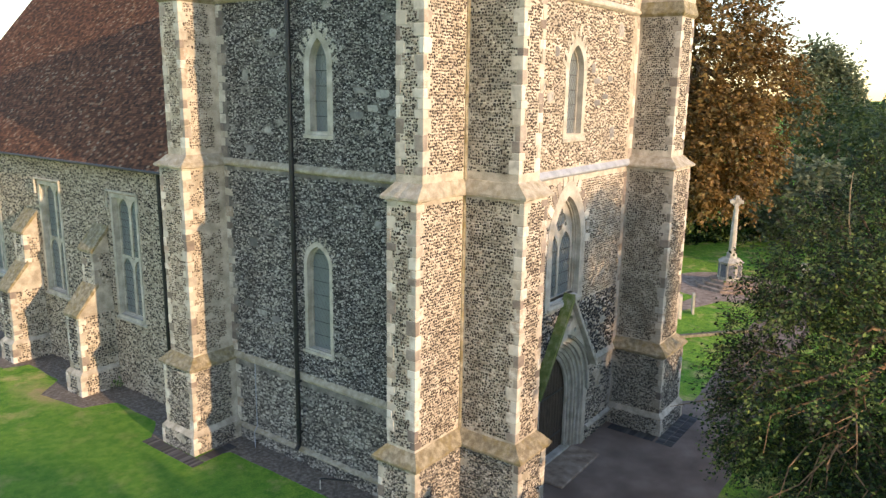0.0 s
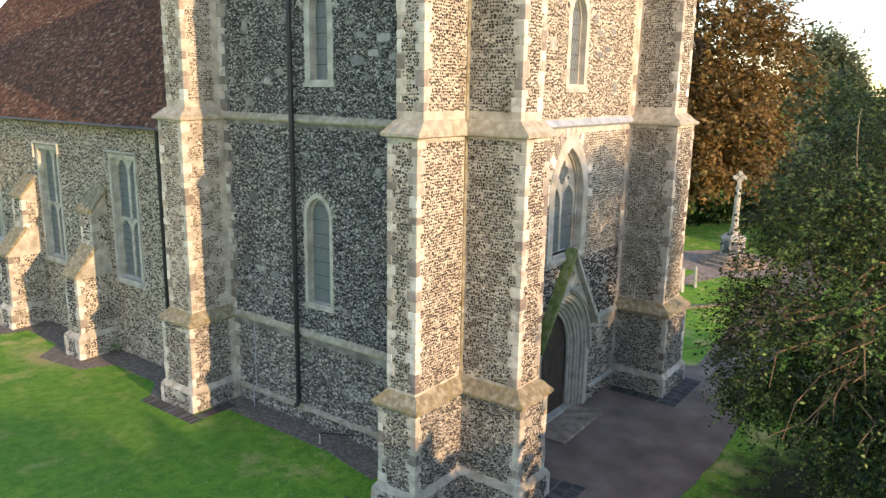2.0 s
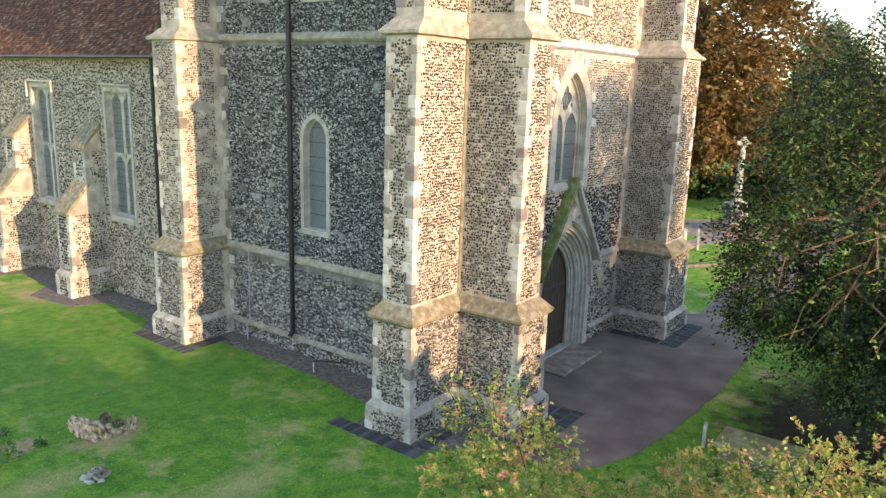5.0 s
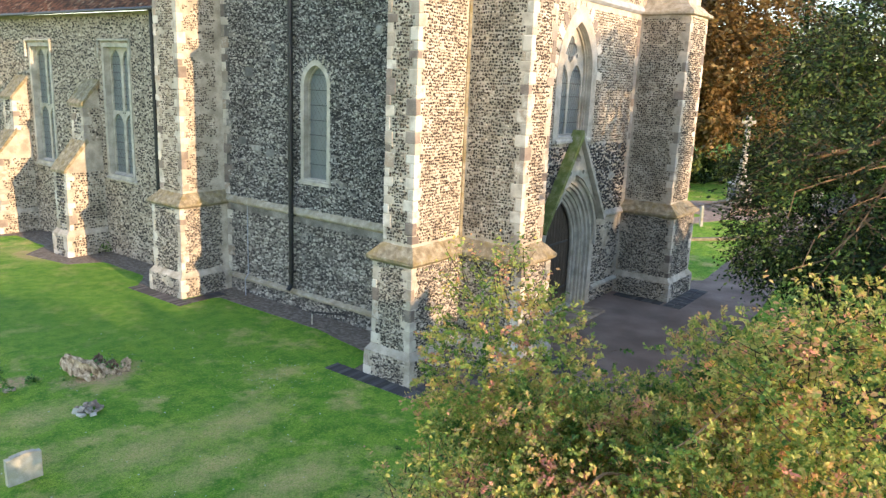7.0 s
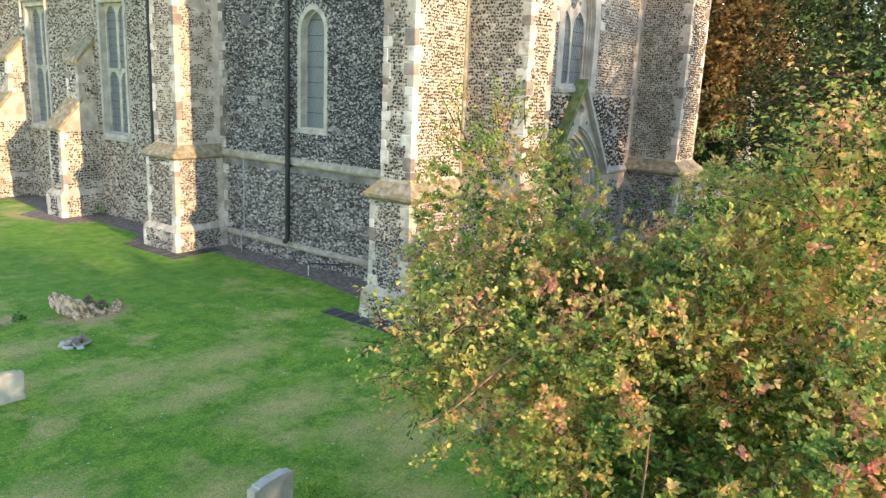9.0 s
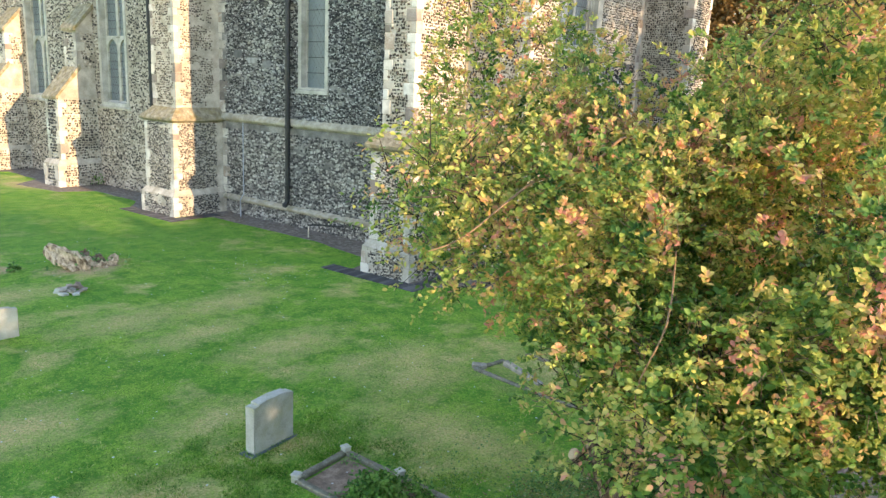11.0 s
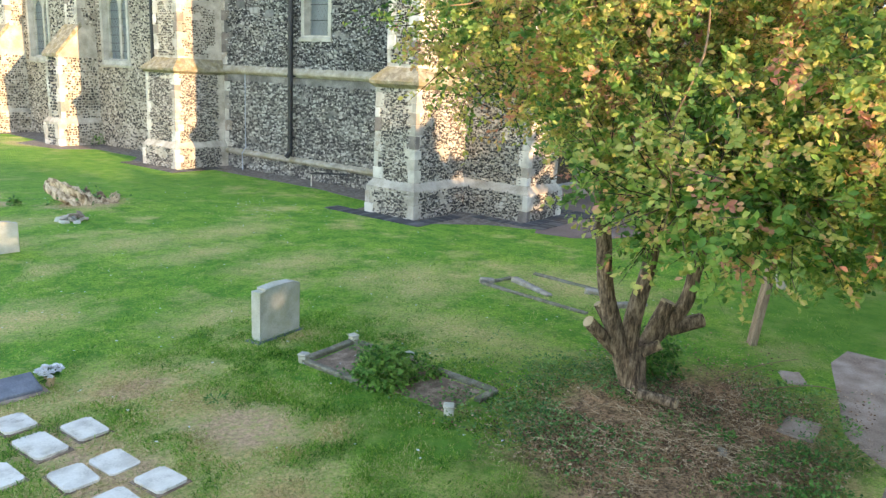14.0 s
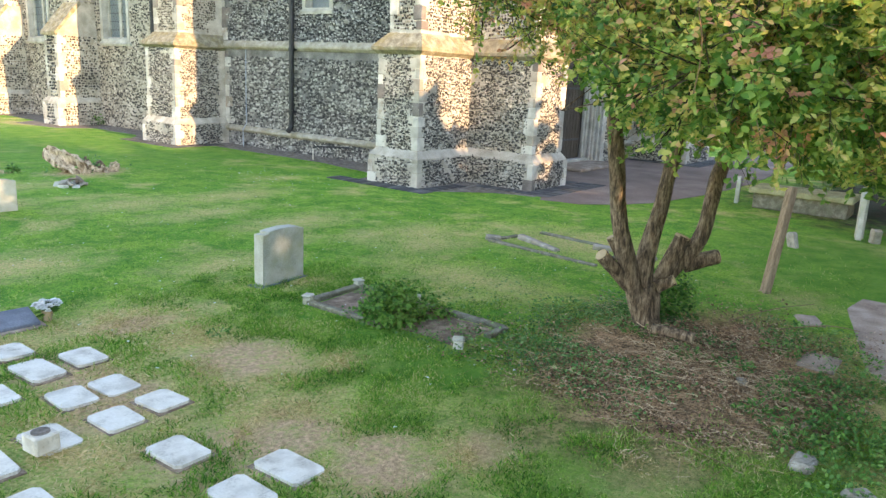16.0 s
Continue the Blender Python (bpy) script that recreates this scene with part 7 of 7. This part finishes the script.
def strewn(n, cx, cy, sx, sy, lift, gap, seed):
    p = np.stack([lr.normal(cx, sx, n), lr.normal(cy, sy, n), np.full(n, G + 0.012)], 1)
    p[:, 2] += rise(p[:, 0], p[:, 1]) + lr.random(n) * lift
    return p[(lumpy(p, 1.1, seed) + lr.normal(0, 0.1, n) > gap) & ~((p[:, 0] > -9.3) & (p[:, 1] < -10.3)) & (p[:, 0] + p[:, 1] > -19.7) & (p[:, 0] > -10.1)]


p = np.concatenate([strewn(8000, -8.3, -8.2, 0.95, 0.95, 0.06, 0.02, 4.0), strewn(3600, -8.7, -7.75, 0.75, 0.5, 0.06, -0.05, 2.0)])
n = len(p)
tagged(part("ground_ivy", leaf_mesh("ground_ivy", p, lr.normal(size=(n, 3)) * (1, 1, 0.3), lr.normal(size=(n, 3)) * 0.5 + (0, 0, 1), lr.uniform(0.018, 0.04, n), lr.uniform(0.018, 0.036, n), M_IVY, True), None, None, "creeping ivy over the litter under the tree", "stuff"), category="ivy")
p = strewn(24000, -8.75, -8.9, 1.1, 0.85, 0.03, -0.1, 9.0)
n = len(p)
tagged(part("fallen_leaves", leaf_mesh("fallen_leaves", p, lr.normal(size=(n, 3)) * (1, 1, 0.25), lr.normal(size=(n, 3)) * 0.5 + (0, 0, 1), lr.uniform(0.015, 0.045, n), lr.uniform(0.012, 0.03, n), M_DEAD), None, None, "dry brown fallen leaves under the tree", "stuff"), category="leaf litter")
verts, faces = [], []
heaps = [(lr.normal(-8.9, 0.82), lr.normal(-8.9, 0.66), lr.uniform(0, 3.1)) for _ in range(60)]
for k in range(4400):
    hx, hy, ha = heaps[k % 60]
    x, y = hx + lr.normal(0, 0.2), hy + lr.normal(0, 0.16)
    a, ln_, r = lr.uniform(0, math.tau) if k % 2 else ha + lr.normal(0, 0.7), lr.gamma(1.5, 0.06), lr.uniform(0.0008, 0.0030)
    z = G + 0.012 + float(rise(x, y)) + lr.random() * 0.06
    dx, dy, dz = math.cos(a) * ln_, math.sin(a) * ln_, lr.normal(0, 0.02)
    bend = lr.normal(0, 0.18 * ln_)
    i = len(verts)
    for s in (0.0, 0.35, 0.7, 1.0):
        o = bend * (1 - (2 * s - 1) ** 2)
        bx, by, bz = x + dx * s - math.sin(a) * o, y + dy * s + math.cos(a) * o, z + dz * s
        w = r * (1.15 - 0.7 * s)
        verts += [(bx - math.sin(a) * w, by + math.cos(a) * w, bz), (bx + math.sin(a) * w, by - math.cos(a) * w, bz), (bx, by, bz + 1.6 * w)]
    for s in (0, 3, 6):
        for q in range(3):
            faces.append((i + s + q, i + s + (q + 1) % 3, i + s + 3 + (q + 1) % 3, i + s + 3 + q))
tagged(part("fallen_twigs", mesh_of("fallen_twigs", verts, faces, M_TWIG), None, None, "dry brown twigs scattered under the tree", "stuff"), category="twigs")
for pts, r in (([(-10.23, -9.11, -0.02), (-10.26, -9.35, 0.0), (-10.3, -9.5, -0.005), (-10.32, -9.69, -0.02)], 0.006), ([(-9.2, -7.7, 0.0), (-8.9, -8.0, 0.05), (-8.6, -8.15, 0.1)], 0.008), ([(-9.0, -8.9, 0.0), (-8.6, -9.1, 0.03), (-8.45, -9.35, 0.0)], 0.007), ([(-6.9, -9.2, 0.0), (-6.5, -9.6, 0.04), (-6.3, -9.9, 0.0)], 0.007), ([(-7.0, -8.7, 0.0), (-6.2, -9.0, 0.03), (-5.6, -9.3, 0.02)], 0.006)):
    ob = thing("fallen_branch", "thin bare fallen branch lying on the ground", "branch")
    part("stick", gnarled(pts, [r, r * 0.9, r * 0.7, r * 0.4][:len(pts)], 0.15, 6, 4, r), M_TWIG, ob, smooth=True)

# grass blades: thick and tufted close by, thinner farther off, straw-coloured where the lawn is worn
gr = np.random.default_rng(55)
tab = np.array([(-12.29, -4.72), (-12.69, -4.74), (-12.75, -5.43), (-12.41, -5.44), (-12.32, -5.97), (-12.71, -6.0), (-13.16, -5.95), (-12.685, -6.74), (-12.32, -7.43), (-12.72, -7.46), (-12.66, -4.17), (-13.14, -5.0), (-13.62, -6.68), (-13.6, -6.05), (-12.29, -3.48)])
BARE = ((-11.25, -5.75, 0.42, 0.42), (-11.85, -7.85, 0.38, 0.36), (-12.0, -7.1, 0.26, 0.3), (-8.6, -8.75, 1.7, 1.2), (-9.4, -5.95, 0.55, 1.1))


def growing(gx, gy):
    """True where grass can stand: off bare soil, litter, tablets, plots, the slab and the tower's margin."""
    n = len(gx)
    ok = ~((abs(gx + 9.4) < 0.48) & (abs(gy + 5.95) < 1.1)) & ~((gx > -3.0) & (gy > -1.2))
    ok &= ~((gy < -9.62) & (gx > -9.6) & (gx > -8 + (gy + 10.3) * -4.5))
    for sx, sy, rx, ry in BARE:
        ok &= ((gx - sx) / rx) ** 2 + ((gy - sy) / ry) ** 2 > gr.uniform(0.4, 1.5, n)
    for tx, ty in tab:
        ok &= ~((abs(gx - tx) < 0.15) & (abs(gy - ty) < 0.215))
    return ok


def worn(gx, gy):
    w = np.zeros(len(gx))
    for sx, sy, rx, ry in WORN:
        w = np.maximum(w, (1.15 if sx < -10.5 else 0.85) - np.hypot((gx - sx) / rx, (gy - sy) / ry))
    return w


n = 200000
gx, gy = gr.uniform(-14.4, -2.5, n) + gr.normal(0, 0.5, n), gr.uniform(-11.3, 6.0, n) + gr.normal(0, 0.5, n)
keep = gr.random(n) < np.clip(1.5 - np.hypot(gx + 15.2, gy + 10.8) / 11, 0.15, 0.75)
m = 210000
gx, gy = np.concatenate([gx[keep], gr.uniform(-13.7, -8.4, m) + gr.normal(0, 0.4, m)]), np.concatenate([gy[keep], gr.uniform(-10.2, -3.6, m) + gr.normal(0, 0.4, m)])
keep = growing(gx, gy)
gx, gy = gx[keep], gy[keep]
tuft = lumpy(np.stack([gx, gy, np.zeros(len(gx))], 1), 2.4, 3.0) + 0.6 * lumpy(np.stack([gx, gy, np.zeros(len(gx))], 1), 7.0, 8.0)
keep = tuft + gr.normal(0, 0.25, len(gx)) > -0.25
gx, gy, tuft = gx[keep], gy[keep], tuft[keep]
dry = worn(gx, gy) + gr.normal(0, 0.22, len(gx)) > 0.35
keep = ~dry | (gr.random(len(gx)) < 0.4)
gx, gy, tuft, dry = gx[keep], gy[keep], tuft[keep], dry[keep]
for name, pick, material, label, category in (("grass", ~dry, M_GRASS, "short mown grass blades of the lawn", "grass"), ("dry_grass", dry, M_HAY, "thin straw-coloured grass on the worn patches", "dry grass")):
    x, y, high = gx[pick], gy[pick], np.clip(1.0 + 0.9 * tuft[pick], 0.5, 1.8)
    n = len(x)
    pos = np.stack([x, y, np.full(n, G - 0.004)], 1)
    axis = np.stack([gr.normal(0, 0.7, n), gr.normal(0, 0.7, n), np.full(n, 0.75 if name == "grass" else 0.35)], 1)
    tagged(part(name, leaf_mesh(name, pos, axis, gr.normal(size=(n, 3)), gr.uniform(0.025, 0.055, n) * high, gr.uniform(0.005, 0.010, n), material), None, None, label, "stuff"), category=category)
n = 330
pos = np.stack([gr.uniform(-12, -3, n), gr.uniform(-8, 9, n), np.full(n, G + 0.03)], 1)
pos[260:, 0], pos[260:, 1] = gr.normal(-3.9, 0.7, 70), gr.normal(2.6, 1.1, 70)
tagged(part("daisies", leaf_mesh("daisies", pos, gr.normal(size=(n, 3)) * (1, 1, 0.1), np.tile((0, 0, 1.0), (n, 1)), gr.uniform(0.018, 0.05, n), gr.uniform(0.018, 0.035, n), M_PETAL), None, None, "white daisies and fallen petals in the grass", "stuff"), category="daisies")

# pavers laid round the feet of the buttresses
PAVERS = [block_mesh("paver", M_PAVER, 0.03)]


def paving(label, strips):
    ob = thing("brick_margin", label, "paving")
    for x0, y0, x1, y1, wid in strips:
        L2 = math.hypot(x1 - x0, y1 - y0)
        a = math.degrees(math.atan2(y1 - y0, x1 - x0))
        n2 = max(1, int(L2 / 0.115))
        for k in range(n2):
            s = (k + 0.5) / n2
            x, y = x0 + (x1 - x0) * s, y0 + (y1 - y0) * s
            q = new("paver", PAVERS[0])
            q.parent = ob
            q.matrix_basis = pose(x, y, G - 0.02 + rnd.uniform(0, 0.006), rnd.uniform(-1, 1), rnd.uniform(-1, 1), a) @ Matrix.Diagonal((L2 / n2 - 0.01, wid, 0.08, 1))


paving("dark brick-on-edge margin round the corner buttresses", [(-2.49, 2.2, -2.49, -0.8, 0.46), (-2.2, -0.58, -0.95, -0.58, 0.36), (-0.58, -0.85, -0.58, -2.2, 0.3), (-0.75, -2.33, 2.3, -2.33, 0.34), (-0.75, -2.69, 2.3, -2.69, 0.34), (1.74, -2.1, 1.74, -0.4, 0.3), (2.06, -2.1, 2.06, -0.4, 0.3)])
paving("dark brick-on-edge margin round the north-east buttress", [(-2.02, 9.35, -2.02, 12.4, 0.46), (-1.75, 9.6, -0.4, 9.6, 0.44)])
paving("dark brick-on-edge margin round the south-west buttress", [(9.3, -2.46, 12.4, -2.46, 0.3), (9.3, -2.78, 12.4, -2.78, 0.3), (9.55, -2.2, 9.55, -0.4, 0.46)])
sheet("gravel_corner", wavy([(-2.3, 1.6), (-2.35, -0.6), (-1.75, -1.15), (-1.2, -1.7), (-0.85, -2.6), (1.6, -2.3), (1.6, -0.2), (0, 2)], 0.05), G - 0.05, G + 0.006, M_GRAVEL, "gravel at the foot of the corner buttresses", "gravel strip")
